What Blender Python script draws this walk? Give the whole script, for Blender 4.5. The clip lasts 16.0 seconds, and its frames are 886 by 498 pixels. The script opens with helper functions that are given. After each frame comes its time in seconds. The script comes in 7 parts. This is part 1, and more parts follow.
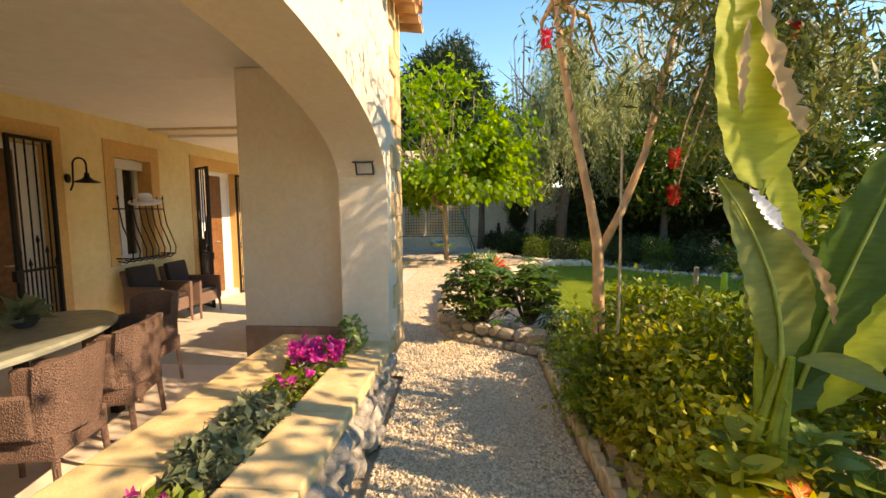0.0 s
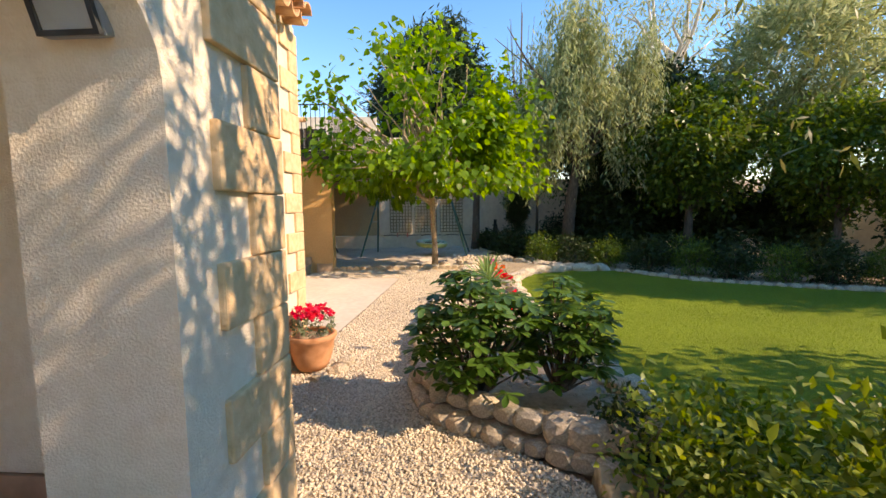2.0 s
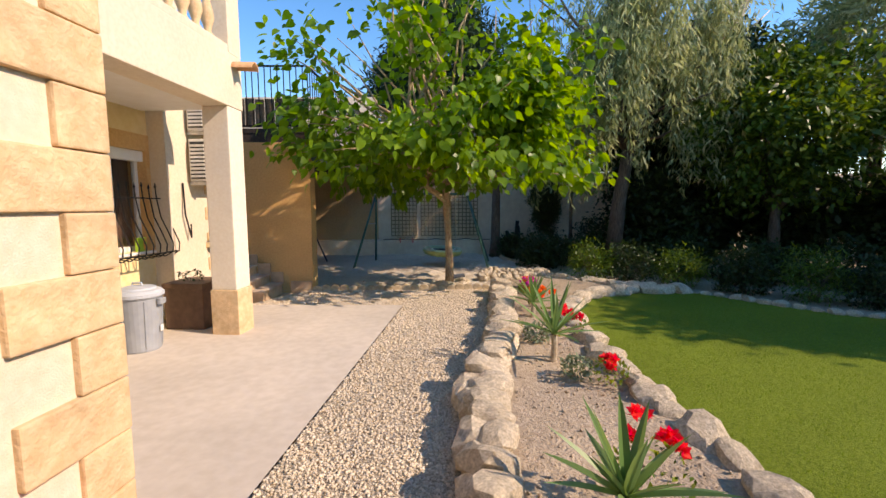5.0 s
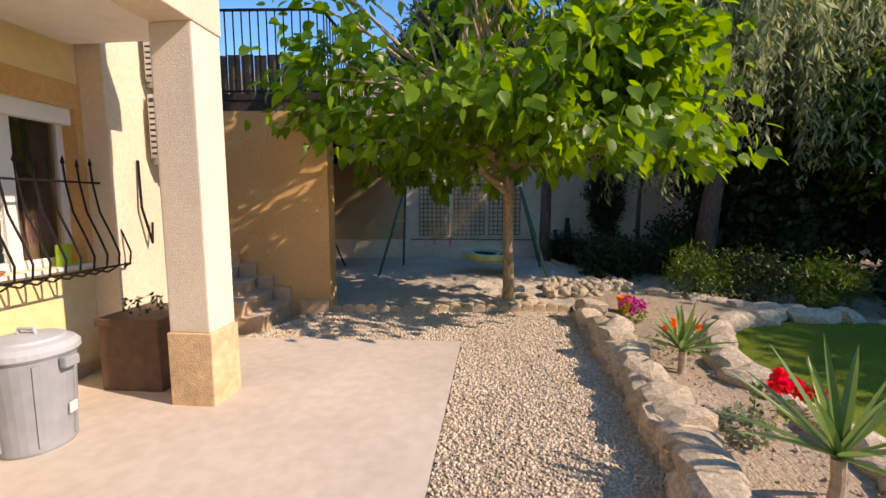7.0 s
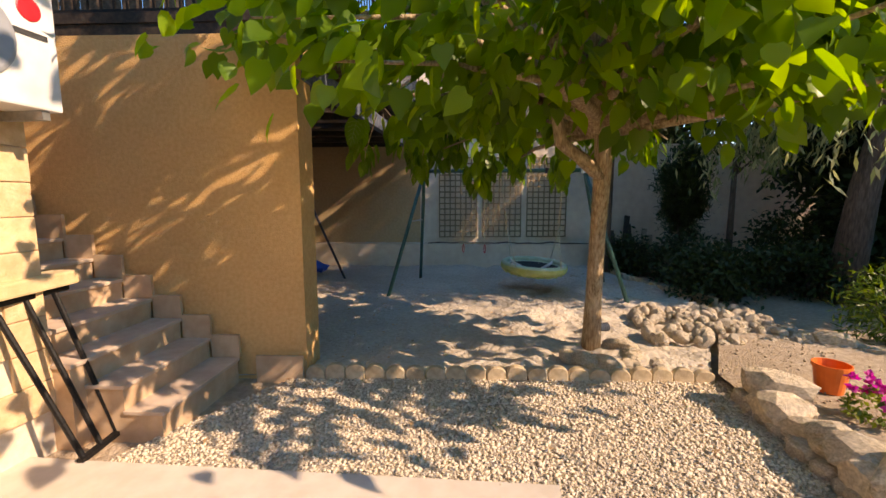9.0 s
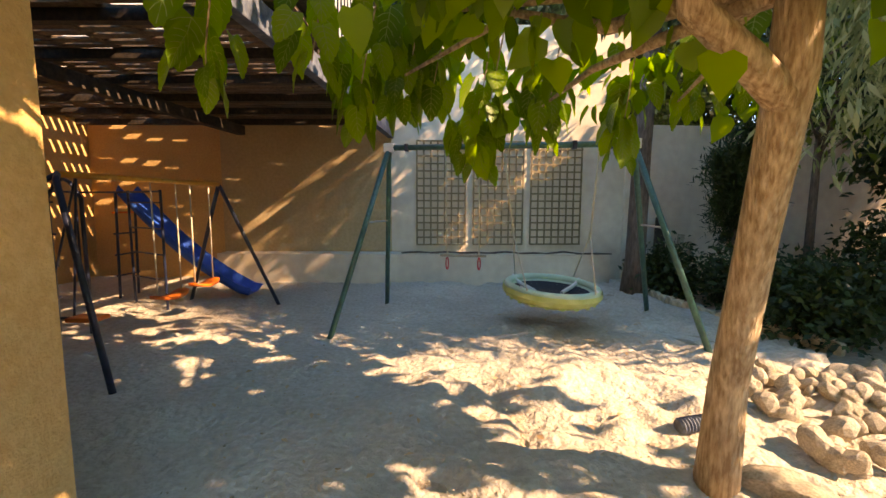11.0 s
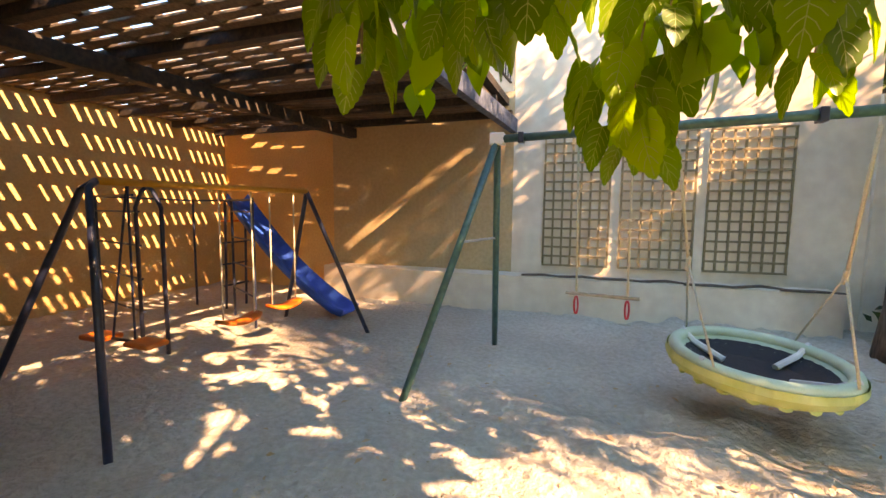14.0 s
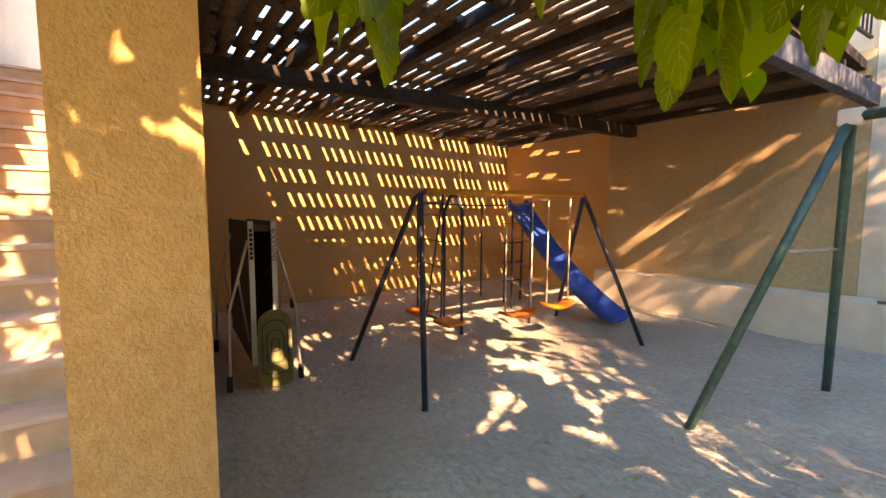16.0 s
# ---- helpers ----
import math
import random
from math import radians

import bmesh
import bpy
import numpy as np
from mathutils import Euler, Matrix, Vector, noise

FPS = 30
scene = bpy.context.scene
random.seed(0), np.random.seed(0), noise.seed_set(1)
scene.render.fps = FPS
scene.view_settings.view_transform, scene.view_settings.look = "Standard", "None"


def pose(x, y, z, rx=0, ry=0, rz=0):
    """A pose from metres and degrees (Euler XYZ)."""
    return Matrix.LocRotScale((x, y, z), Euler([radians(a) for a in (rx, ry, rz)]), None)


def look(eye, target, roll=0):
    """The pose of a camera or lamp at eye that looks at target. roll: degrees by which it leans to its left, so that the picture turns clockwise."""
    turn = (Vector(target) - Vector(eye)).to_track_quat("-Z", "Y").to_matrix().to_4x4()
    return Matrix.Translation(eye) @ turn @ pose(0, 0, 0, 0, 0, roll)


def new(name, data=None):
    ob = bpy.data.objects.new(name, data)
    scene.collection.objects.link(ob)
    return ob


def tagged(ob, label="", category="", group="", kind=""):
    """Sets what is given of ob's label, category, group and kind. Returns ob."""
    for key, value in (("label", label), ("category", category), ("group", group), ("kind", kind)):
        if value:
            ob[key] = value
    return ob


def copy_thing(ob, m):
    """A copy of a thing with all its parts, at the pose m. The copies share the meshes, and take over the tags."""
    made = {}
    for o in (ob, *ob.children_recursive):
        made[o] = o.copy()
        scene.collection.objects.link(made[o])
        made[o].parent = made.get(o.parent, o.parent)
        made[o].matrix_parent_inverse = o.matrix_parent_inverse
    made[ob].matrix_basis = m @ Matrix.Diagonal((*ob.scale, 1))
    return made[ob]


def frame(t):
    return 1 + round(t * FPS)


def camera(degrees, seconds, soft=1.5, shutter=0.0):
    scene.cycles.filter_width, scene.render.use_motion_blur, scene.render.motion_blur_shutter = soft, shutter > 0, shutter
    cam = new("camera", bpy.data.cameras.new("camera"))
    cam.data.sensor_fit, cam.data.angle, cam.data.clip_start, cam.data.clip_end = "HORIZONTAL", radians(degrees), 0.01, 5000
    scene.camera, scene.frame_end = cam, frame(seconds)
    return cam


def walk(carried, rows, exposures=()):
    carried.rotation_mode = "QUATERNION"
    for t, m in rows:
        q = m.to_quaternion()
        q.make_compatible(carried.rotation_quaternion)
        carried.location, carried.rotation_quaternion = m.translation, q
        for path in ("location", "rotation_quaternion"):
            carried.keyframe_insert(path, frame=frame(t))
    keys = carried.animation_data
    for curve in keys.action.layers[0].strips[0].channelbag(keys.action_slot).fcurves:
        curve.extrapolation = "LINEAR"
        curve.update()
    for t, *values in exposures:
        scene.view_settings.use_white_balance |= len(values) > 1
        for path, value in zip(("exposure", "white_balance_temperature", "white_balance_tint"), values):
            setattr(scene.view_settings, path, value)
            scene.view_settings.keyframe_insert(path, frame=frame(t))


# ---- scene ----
cam = camera(93.0, 16.0)
METRES, EYE, TILT, LEAN, TURN = 14.2, 1.5, 0.0, 0.0, 0.0
ROWS = [
    (0.0, 0.0, 0.0, 0.0, -0.03, -5.22, 0.34),
    (0.5, 0.0027, 0.0416, -0.0006, -0.49, -5.39, 0.35),
    (1.0, 0.0037, 0.081, -0.0031, -0.64, -5.45, 0.4),
    (1.5, 0.0077, 0.1221, -0.0055, -0.79, -5.52, 0.38),
    (2.0, 0.0122, 0.1635, -0.0064, -0.91, -5.6, 0.45),
    (2.5, 0.0142, 0.1997, -0.0059, -1.08, -5.63, 0.47),
    (3.0, 0.0177, 0.2358, -0.0042, -1.15, -5.59, 0.5),
    (3.5, 0.0153, 0.2684, -0.0064, -1.07, -5.54, 0.44),
    (4.0, 0.0111, 0.3038, -0.0075, -0.92, -5.54, 0.37),
    (6.5, -0.0445, 0.4806, -0.0104, 0.55, -6.03, 0.1),
    (7.0, -0.0578, 0.5244, -0.0119, 1.07, -6.14, 0.09),
    (7.5, -0.0754, 0.5649, -0.0142, 1.43, -6.18, 0.1),
    (8.0, -0.0846, 0.6073, -0.0143, 1.75, -6.42, 0.25),
    (8.5, -0.0886, 0.6556, -0.0144, 2.14, -6.49, 0.14),
    (9.0, -0.0865, 0.7032, -0.014, 2.56, -6.79, 0.07),
    (11.5, -0.0823, 0.8997, -0.0276, 0.19, -5.79, -0.23),
    (12.0, -0.076, 0.9231, -0.0265, -0.14, -5.62, -0.22),
    (12.5, -0.0739, 0.9434, -0.0263, -0.36, -5.54, -0.28),
    (13.0, -0.0749, 0.9592, -0.0237, -0.42, -5.43, -0.46),
    (13.5, -0.0769, 0.9677, -0.0218, 7.82, -5.38, -0.58),
    (14.0, -0.0789, 0.9687, -0.022, 19.29, -5.37, -0.52),
    (14.5, -0.0801, 0.9681, -0.0227, 30.61, -5.33, -0.35),
    (15.0, -0.0806, 0.9664, -0.0223, 40.69, -5.2, -0.24),
    (15.5, -0.081, 0.9647, -0.0219, 48.81, -5.17, -0.22),
    (16.0, -0.0844, 0.961, -0.0226, 54.04, -5.06, -0.21),
]
EXPOSURES = [(0.0, 1.75, 12800, 21), (1.5, 1.62, 10600, 24), (3.5, 1.2, 8800, 23), (7.0, 1.1, 8400, 25), (9.0, 1.48, 9600, 28), (11.5, 2.55, 13200, 31), (13.0, 2.78, 13800, 35), (14.5, 3.2, 15000, 39), (16.0, 3.15, 15000, 40)]
walk(cam, [(t, pose(0, 0, EYE, TILT, LEAN, TURN) @ pose(METRES * x, METRES * y, METRES * z, 90 + pitch, roll, yaw)) for t, x, y, z, yaw, pitch, roll in ROWS], EXPOSURES)

# ---- light ----
SUN = Vector((1.0, -0.32, 0.76)).normalized()
world = bpy.data.worlds.new("sky")
scene.world = world
world.use_nodes = True
wn = world.node_tree
sky = wn.nodes.new("ShaderNodeTexSky")
sky.sky_type = "NISHITA"
sky.sun_disc = False
sky.sun_elevation = math.asin(SUN.z)
sky.sun_rotation = math.atan2(SUN.x, SUN.y)
sky.air_density, sky.dust_density, sky.ozone_density = 1.0, 0.0, 4.0
deep = wn.nodes.new("ShaderNodeHueSaturation")
deep.inputs["Saturation"].default_value = 1.28
wn.links.new(sky.outputs[0], deep.inputs["Color"])
wn.links.new(deep.outputs[0], wn.nodes["Background"].inputs[0])
wn.nodes["Background"].inputs[1].default_value = 0.15
sun_data = bpy.data.lights.new("sun", "SUN")
sun_data.energy, sun_data.angle, sun_data.color = 2.6, radians(0.55), (1.0, 0.94, 0.84)
sun_lamp = new("sun", sun_data)
sun_lamp.matrix_world = look(SUN * 60, (0, 0, 0))

# ---- materials ----


def mat(name, c1, c2, scale=30.0, rough=0.8, bump=0.2, bscale=120.0, metal=0.0, wide=0.12, patch=1.3, vary=0.0, spec=0.4, dist=0.01):
    m = bpy.data.materials.new(name)
    m.use_nodes = True
    nt = m.node_tree
    b = nt.nodes["Principled BSDF"]
    tc = nt.nodes.new("ShaderNodeTexCoord")
    n1 = nt.nodes.new("ShaderNodeTexNoise")
    n1.inputs["Scale"].default_value, n1.inputs["Detail"].default_value = scale, 6
    n2 = nt.nodes.new("ShaderNodeTexNoise")
    n2.inputs["Scale"].default_value, n2.inputs["Detail"].default_value = patch, 4
    n3 = nt.nodes.new("ShaderNodeTexNoise")
    n3.inputs["Scale"].default_value, n3.inputs["Detail"].default_value = bscale, 5
    for n in (n1, n2, n3):
        nt.links.new(tc.outputs["Object"], n.inputs["Vector"])
    ramp = nt.nodes.new("ShaderNodeValToRGB")
    ramp.color_ramp.elements[0].position, ramp.color_ramp.elements[1].position = 0.35, 0.66
    ramp.color_ramp.elements[0].color, ramp.color_ramp.elements[1].color = (*c1, 1), (*c2, 1)
    nt.links.new(n1.outputs["Fac"], ramp.inputs["Fac"])
    mr = nt.nodes.new("ShaderNodeMapRange")
    mr.inputs["From Min"].default_value, mr.inputs["From Max"].default_value = 0.3, 0.7
    mr.inputs["To Min"].default_value, mr.inputs["To Max"].default_value = 1 - wide, 1 + wide
    nt.links.new(n2.outputs["Fac"], mr.inputs["Value"])
    hsv = nt.nodes.new("ShaderNodeHueSaturation")
    nt.links.new(ramp.outputs["Color"], hsv.inputs["Color"])
    value = mr.outputs[0]
    if vary:
        info = nt.nodes.new("ShaderNodeObjectInfo")
        geo = nt.nodes.new("ShaderNodeNewGeometry")
        add = nt.nodes.new("ShaderNodeMath")
        add.operation = "ADD"
        nt.links.new(info.outputs["Random"], add.inputs[0])
        nt.links.new(geo.outputs["Random Per Island"], add.inputs[1])
        v = nt.nodes.new("ShaderNodeMapRange")
        v.inputs["From Max"].default_value = 2.0
        v.inputs["To Min"].default_value, v.inputs["To Max"].default_value = 1 - vary, 1 + vary
        nt.links.new(add.outputs[0], v.inputs["Value"])
        mul = nt.nodes.new("ShaderNodeMath")
        mul.operation = "MULTIPLY"
        nt.links.new(v.outputs[0], mul.inputs[0])
        nt.links.new(value, mul.inputs[1])
        value = mul.outputs[0]
    nt.links.new(value, hsv.inputs["Value"])
    nt.links.new(hsv.outputs["Color"], b.inputs["Base Color"])
    b.inputs["Roughness"].default_value, b.inputs["Metallic"].default_value = rough, metal
    b.inputs["Specular IOR Level"].default_value = spec
    if bump:
        bp = nt.nodes.new("ShaderNodeBump")
        bp.inputs["Strength"].default_value, bp.inputs["Distance"].default_value = bump, dist
        nt.links.new(n3.outputs["Fac"], bp.inputs["Height"])
        nt.links.new(bp.outputs["Normal"], b.inputs["Normal"])
    return m


def leaf_mat(name, cols, rough=0.5, through_light=0.35, spec=0.35, mottle=0.0):
    m = bpy.data.materials.new(name)
    m.use_nodes = True
    nt = m.node_tree
    b = nt.nodes["Principled BSDF"]
    geo = nt.nodes.new("ShaderNodeNewGeometry")
    info = nt.nodes.new("ShaderNodeObjectInfo")
    add = nt.nodes.new("ShaderNodeMath")
    add.operation = "ADD"
    nt.links.new(geo.outputs["Random Per Island"], add.inputs[0])
    nt.links.new(info.outputs["Random"], add.inputs[1])
    frac = nt.nodes.new("ShaderNodeMath")
    frac.operation = "FRACT"
    nt.links.new(add.outputs[0], frac.inputs[0])
    ramp = nt.nodes.new("ShaderNodeValToRGB")
    els = ramp.color_ramp.elements
    while len(els) < len(cols):
        els.new(0.5)
    for i, c in enumerate(cols):
        els[i].position, els[i].color = i / (len(cols) - 1), (*c, 1)
    nt.links.new(frac.outputs[0], ramp.inputs["Fac"])
    colour = ramp.outputs["Color"]
    if mottle:
        tc = nt.nodes.new("ShaderNodeTexCoord")
        mp = nt.nodes.new("ShaderNodeMapping")
        mp.inputs["Scale"].default_value = (18, 18, 110)
        ns = nt.nodes.new("ShaderNodeTexNoise")
        ns.inputs["Scale"].default_value, ns.inputs["Detail"].default_value = 0.5, 5
        mr = nt.nodes.new("ShaderNodeMapRange")
        mr.inputs["From Min"].default_value, mr.inputs["From Max"].default_value = 0.3, 0.7
        mr.inputs["To Min"].default_value, mr.inputs["To Max"].default_value = 1 - mottle, 1 + mottle
        hm = nt.nodes.new("ShaderNodeHueSaturation")
        bp = nt.nodes.new("ShaderNodeBump")
        bp.inputs["Strength"].default_value, bp.inputs["Distance"].default_value = 0.25, 0.006
        nt.links.new(tc.outputs["Object"], mp.inputs["Vector"])
        nt.links.new(mp.outputs[0], ns.inputs["Vector"])
        nt.links.new(ns.outputs["Fac"], mr.inputs["Value"])
        nt.links.new(ns.outputs["Fac"], bp.inputs["Height"])
        nt.links.new(bp.outputs["Normal"], b.inputs["Normal"])
        nt.links.new(mr.outputs[0], hm.inputs["Value"])
        nt.links.new(colour, hm.inputs["Color"])
        colour = hm.outputs["Color"]
    nt.links.new(colour, b.inputs["Base Color"])
    b.inputs["Roughness"].default_value, b.inputs["Specular IOR Level"].default_value = rough, spec
    tr = nt.nodes.new("ShaderNodeBsdfTranslucent")
    hs = nt.nodes.new("ShaderNodeHueSaturation")
    hs.inputs["Hue"].default_value, hs.inputs["Saturation"].default_value, hs.inputs["Value"].default_value = 0.48, 1.15, 1.9
    nt.links.new(colour, hs.inputs["Color"])
    nt.links.new(hs.outputs["Color"], tr.inputs["Color"])
    mix = nt.nodes.new("ShaderNodeMixShader")
    mix.inputs["Fac"].default_value = through_light
    nt.links.new(b.outputs[0], mix.inputs[1])
    nt.links.new(tr.outputs[0], mix.inputs[2])
    nt.links.new(mix.outputs[0], nt.nodes["Material Output"].inputs["Surface"])
    return m


def bark_mat(name, c1, c2, bump=0.7, stretch=0.18, scale=40):
    m = mat(name, c1, c2, scale=scale, rough=0.9, bump=bump, bscale=scale * 1.4, wide=0.2, patch=4, dist=0.02)
    nt = m.node_tree
    mp = nt.nodes.new("ShaderNodeMapping")
    mp.inputs["Scale"].default_value = (1, 1, stretch)
    tc = [n for n in nt.nodes if n.type == "TEX_COORD"][0]
    nt.links.new(tc.outputs["Object"], mp.inputs["Vector"])
    for n in nt.nodes:
        if n.type == "TEX_NOISE" and n.inputs["Scale"].default_value > 10:
            nt.links.new(mp.outputs[0], n.inputs["Vector"])
    return m


def glass_mat():
    m = bpy.data.materials.new("window_glass")
    m.use_nodes = True
    b = m.node_tree.nodes["Principled BSDF"]
    b.inputs["Base Color"].default_value = (0.9, 0.95, 0.95, 1)
    b.inputs["Roughness"].default_value, b.inputs["Transmission Weight"].default_value, b.inputs["IOR"].default_value = 0.02, 1.0, 1.45
    return m


CREAM = mat("cream_stucco", (0.69, 0.575, 0.43), (0.75, 0.64, 0.50), 25, 0.9, 0.35, 160, wide=0.07, patch=1.1)
PALE = mat("pale_stucco", (0.78, 0.67, 0.52), (0.83, 0.73, 0.59), 25, 0.9, 0.5, 130, wide=0.06)
YELLOW = mat("yellow_stucco", (0.78, 0.60, 0.30), (0.83, 0.66, 0.37), 12, 0.9, 0.25, 140, wide=0.08)
OCHRE = mat("ochre_stucco", (0.66, 0.375, 0.145), (0.74, 0.445, 0.19), 30, 0.9, 0.7, 75, wide=0.10, patch=0.9, dist=0.012)
TAN = mat("tan_render", (0.52, 0.36, 0.19), (0.60, 0.425, 0.24), 20, 0.9, 0.5, 90, wide=0.12, patch=0.7)
BUFF = mat("buff_render", (0.72, 0.58, 0.43), (0.80, 0.67, 0.51), 6, 0.9, 0.3, 90, wide=0.14, patch=0.6)
STONE = mat("quoin_sandstone", (0.60, 0.40, 0.22), (0.70, 0.50, 0.30), 18, 0.85, 0.6, 60, wide=0.14, patch=5, vary=0.07)
WHITE = mat("white_paint", (0.78, 0.75, 0.70), (0.82, 0.80, 0.76), 8, 0.7, 0.08, 120, wide=0.04)
CAPSTONE = mat("sandstone_cap", (0.58, 0.42, 0.22), (0.68, 0.52, 0.30), 9, 0.8, 0.35, 90, wide=0.12, patch=2.5, vary=0.08)
RUBBLE = mat("rubble_stone", (0.30, 0.28, 0.25), (0.48, 0.44, 0.38), 14, 0.9, 0.8, 40, wide=0.25, patch=3, vary=0.22)
ROCK = mat("limestone_rock", (0.48, 0.38, 0.26), (0.70, 0.59, 0.44), 11, 0.92, 0.9, 35, wide=0.2, patch=5, vary=0.18, dist=0.02)
COBBLE = mat("river_stone", (0.30, 0.25, 0.19), (0.47, 0.39, 0.29), 10, 0.85, 0.5, 50, wide=0.2, patch=6, vary=0.28)
EDGER = mat("edging_stone", (0.42, 0.32, 0.20), (0.56, 0.44, 0.29), 16, 0.9, 0.6, 60, wide=0.18, patch=5, vary=0.15)
PEBBLE = mat("gravel_pebble", (0.50, 0.41, 0.30), (0.66, 0.56, 0.43), 60, 0.85, 0.2, 200, wide=0.1, patch=1.2, vary=0.34)
GRAVELBED = mat("gravel_bed", (0.30, 0.24, 0.17), (0.58, 0.49, 0.37), 75, 0.95, 0.9, 75, wide=0.12, patch=0.8, dist=0.03)
PATIO = mat("patio_concrete", (0.52, 0.45, 0.37), (0.58, 0.51, 0.43), 10, 0.85, 0.2, 170, wide=0.08, patch=0.9, vary=0.03)
PORCHTILE = mat("porch_tile", (0.70, 0.58, 0.49), (0.78, 0.66, 0.56), 7, 0.45, 0.05, 60, wide=0.12, patch=2, vary=0.08, spec=0.5)
SKIRTTILE = mat("brown_skirting_tile", (0.36, 0.22, 0.15), (0.50, 0.33, 0.23), 6, 0.5, 0.1, 60, wide=0.25, patch=4)
SAND = mat("sand", (0.45, 0.385, 0.30), (0.55, 0.475, 0.38), 22, 0.95, 0.8, 17, wide=0.16, patch=0.7, dist=0.05)
SOIL = mat("garden_soil", (0.34, 0.26, 0.18), (0.46, 0.36, 0.26), 18, 0.95, 0.8, 45, wide=0.2, patch=1.1, dist=0.03)
LAWN = mat("lawn", (0.14, 0.20, 0.018), (0.23, 0.30, 0.035), 55, 0.9, 0.9, 150, wide=0.12, patch=0.8, spec=0.15, dist=0.03)
TERRA = mat("terracotta", (0.50, 0.22, 0.10), (0.60, 0.29, 0.15), 10, 0.8, 0.2, 80, wide=0.12, patch=5, vary=0.1)
ROOFTILE = mat("roof_tile", (0.52, 0.27, 0.13), (0.66, 0.39, 0.21), 12, 0.85, 0.4, 70, wide=0.2, patch=4, vary=0.15)
IRON = mat("black_iron", (0.012, 0.012, 0.013), (0.03, 0.028, 0.026), 60, 0.5, 0.15, 150, metal=0.6, wide=0.1)
GREENP = mat("green_paint", (0.025, 0.10, 0.085), (0.04, 0.15, 0.12), 25, 0.4, 0.08, 80, wide=0.2, patch=6, spec=0.5)
NAVY = mat("navy_paint", (0.012, 0.016, 0.035), (0.02, 0.028, 0.06), 25, 0.35, 0.05, 80, wide=0.15, patch=8, spec=0.6)
ORANGE = mat("orange_plastic", (0.75, 0.14, 0.025), (0.85, 0.19, 0.035), 10, 0.45, 0.05, 90, wide=0.08)
YELLOWBAR = mat("orange_yellow_paint", (0.74, 0.30, 0.04), (0.82, 0.36, 0.06), 20, 0.4, 0.05, 80, wide=0.08)
BLUE = mat("blue_plastic", (0.010, 0.085, 0.42), (0.015, 0.12, 0.52), 6, 0.5, 0.06, 60, wide=0.12, spec=0.25)
ROPE = mat("rope", (0.55, 0.48, 0.34), (0.68, 0.60, 0.45), 90, 0.9, 0.6, 220, wide=0.1)
LIME = mat("faded_lime_vinyl", (0.42, 0.50, 0.14), (0.52, 0.58, 0.24), 7, 0.6, 0.15, 40, wide=0.14, patch=4)
PALEGREEN = mat("pale_green_vinyl", (0.40, 0.56, 0.40), (0.48, 0.64, 0.47), 7, 0.6, 0.15, 40, wide=0.1)
MESHBLACK = mat("black_mesh", (0.02, 0.02, 0.024), (0.04, 0.04, 0.045), 150, 0.8, 0.4, 300, wide=0.1)
RED = mat("red_plastic", (0.55, 0.02, 0.03), (0.65, 0.03, 0.04), 12, 0.4, 0.05, 60, wide=0.08)
DARKWOOD = mat("dark_stained_timber", (0.022, 0.016, 0.012), (0.055, 0.038, 0.026), 25, 0.7, 0.4, 70, wide=0.25, patch=3, vary=0.2)
GREYBEAM = mat("weathered_beam_paint", (0.055, 0.07, 0.10), (0.13, 0.15, 0.18), 18, 0.7, 0.4, 60, wide=0.25, patch=5)
LATH = mat("brown_lath", (0.10, 0.065, 0.042), (0.19, 0.13, 0.085), 30, 0.85, 0.4, 90, wide=0.2, patch=2, vary=0.25)
TRELLIS = mat("trellis_wood", (0.22, 0.16, 0.085), (0.32, 0.24, 0.14), 30, 0.85, 0.3, 120, wide=0.15, patch=3, vary=0.1)
PALEWOOD = mat("weathered_pine", (0.36, 0.28, 0.19), (0.50, 0.41, 0.30), 24, 0.85, 0.4, 90, wide=0.16, patch=3, vary=0.1)
DOORWOOD = mat("varnished_door_wood", (0.17, 0.07, 0.03), (0.25, 0.11, 0.05), 16, 0.4, 0.2, 60, wide=0.15, patch=2)
WICKER = mat("brown_wicker", (0.13, 0.075, 0.058), (0.29, 0.18, 0.145), 120, 0.6, 1.0, 110, wide=0.15, patch=4, dist=0.02)
CUSHION = mat("dark_cushion", (0.03, 0.022, 0.022), (0.05, 0.035, 0.033), 60, 0.9, 0.2, 200)
STONETOP = mat("stone_tabletop", (0.22, 0.24, 0.20), (0.32, 0.33, 0.28), 12, 0.35, 0.1, 60, wide=0.15, patch=3, spec=0.5)
GREYPLASTIC = mat("grey_bin_plastic", (0.28, 0.30, 0.32), (0.33, 0.35, 0.37), 8, 0.5, 0.05, 90, wide=0.06)
BROWNBOX = mat("brown_plastic", (0.10, 0.055, 0.038), (0.14, 0.08, 0.055), 12, 0.6, 0.15, 60, wide=0.1)
BLACKPLASTIC = mat("black_pot_plastic", (0.03, 0.036, 0.042), (0.06, 0.07, 0.08), 12, 0.55, 0.1, 60, wide=0.2, patch=6)
HOSEMAT = mat("lime_hose", (0.30, 0.52, 0.03), (0.38, 0.60, 0.05), 20, 0.4, 0.05, 80)
ACWHITE = mat("ac_enamel", (0.62, 0.61, 0.57), (0.70, 0.69, 0.65), 6, 0.45, 0.05, 80, wide=0.08, patch=3)
DARKGRILLE = mat("dark_grille", (0.03, 0.03, 0.03), (0.06, 0.06, 0.06), 40, 0.6, 0.2, 90)
# dark brown carries the dimness of the rooms in its colour
INTERIOR = mat("painted_dim_interior", (0.16, 0.12, 0.09), (0.22, 0.17, 0.13), 4, 0.9, 0.1, 40)
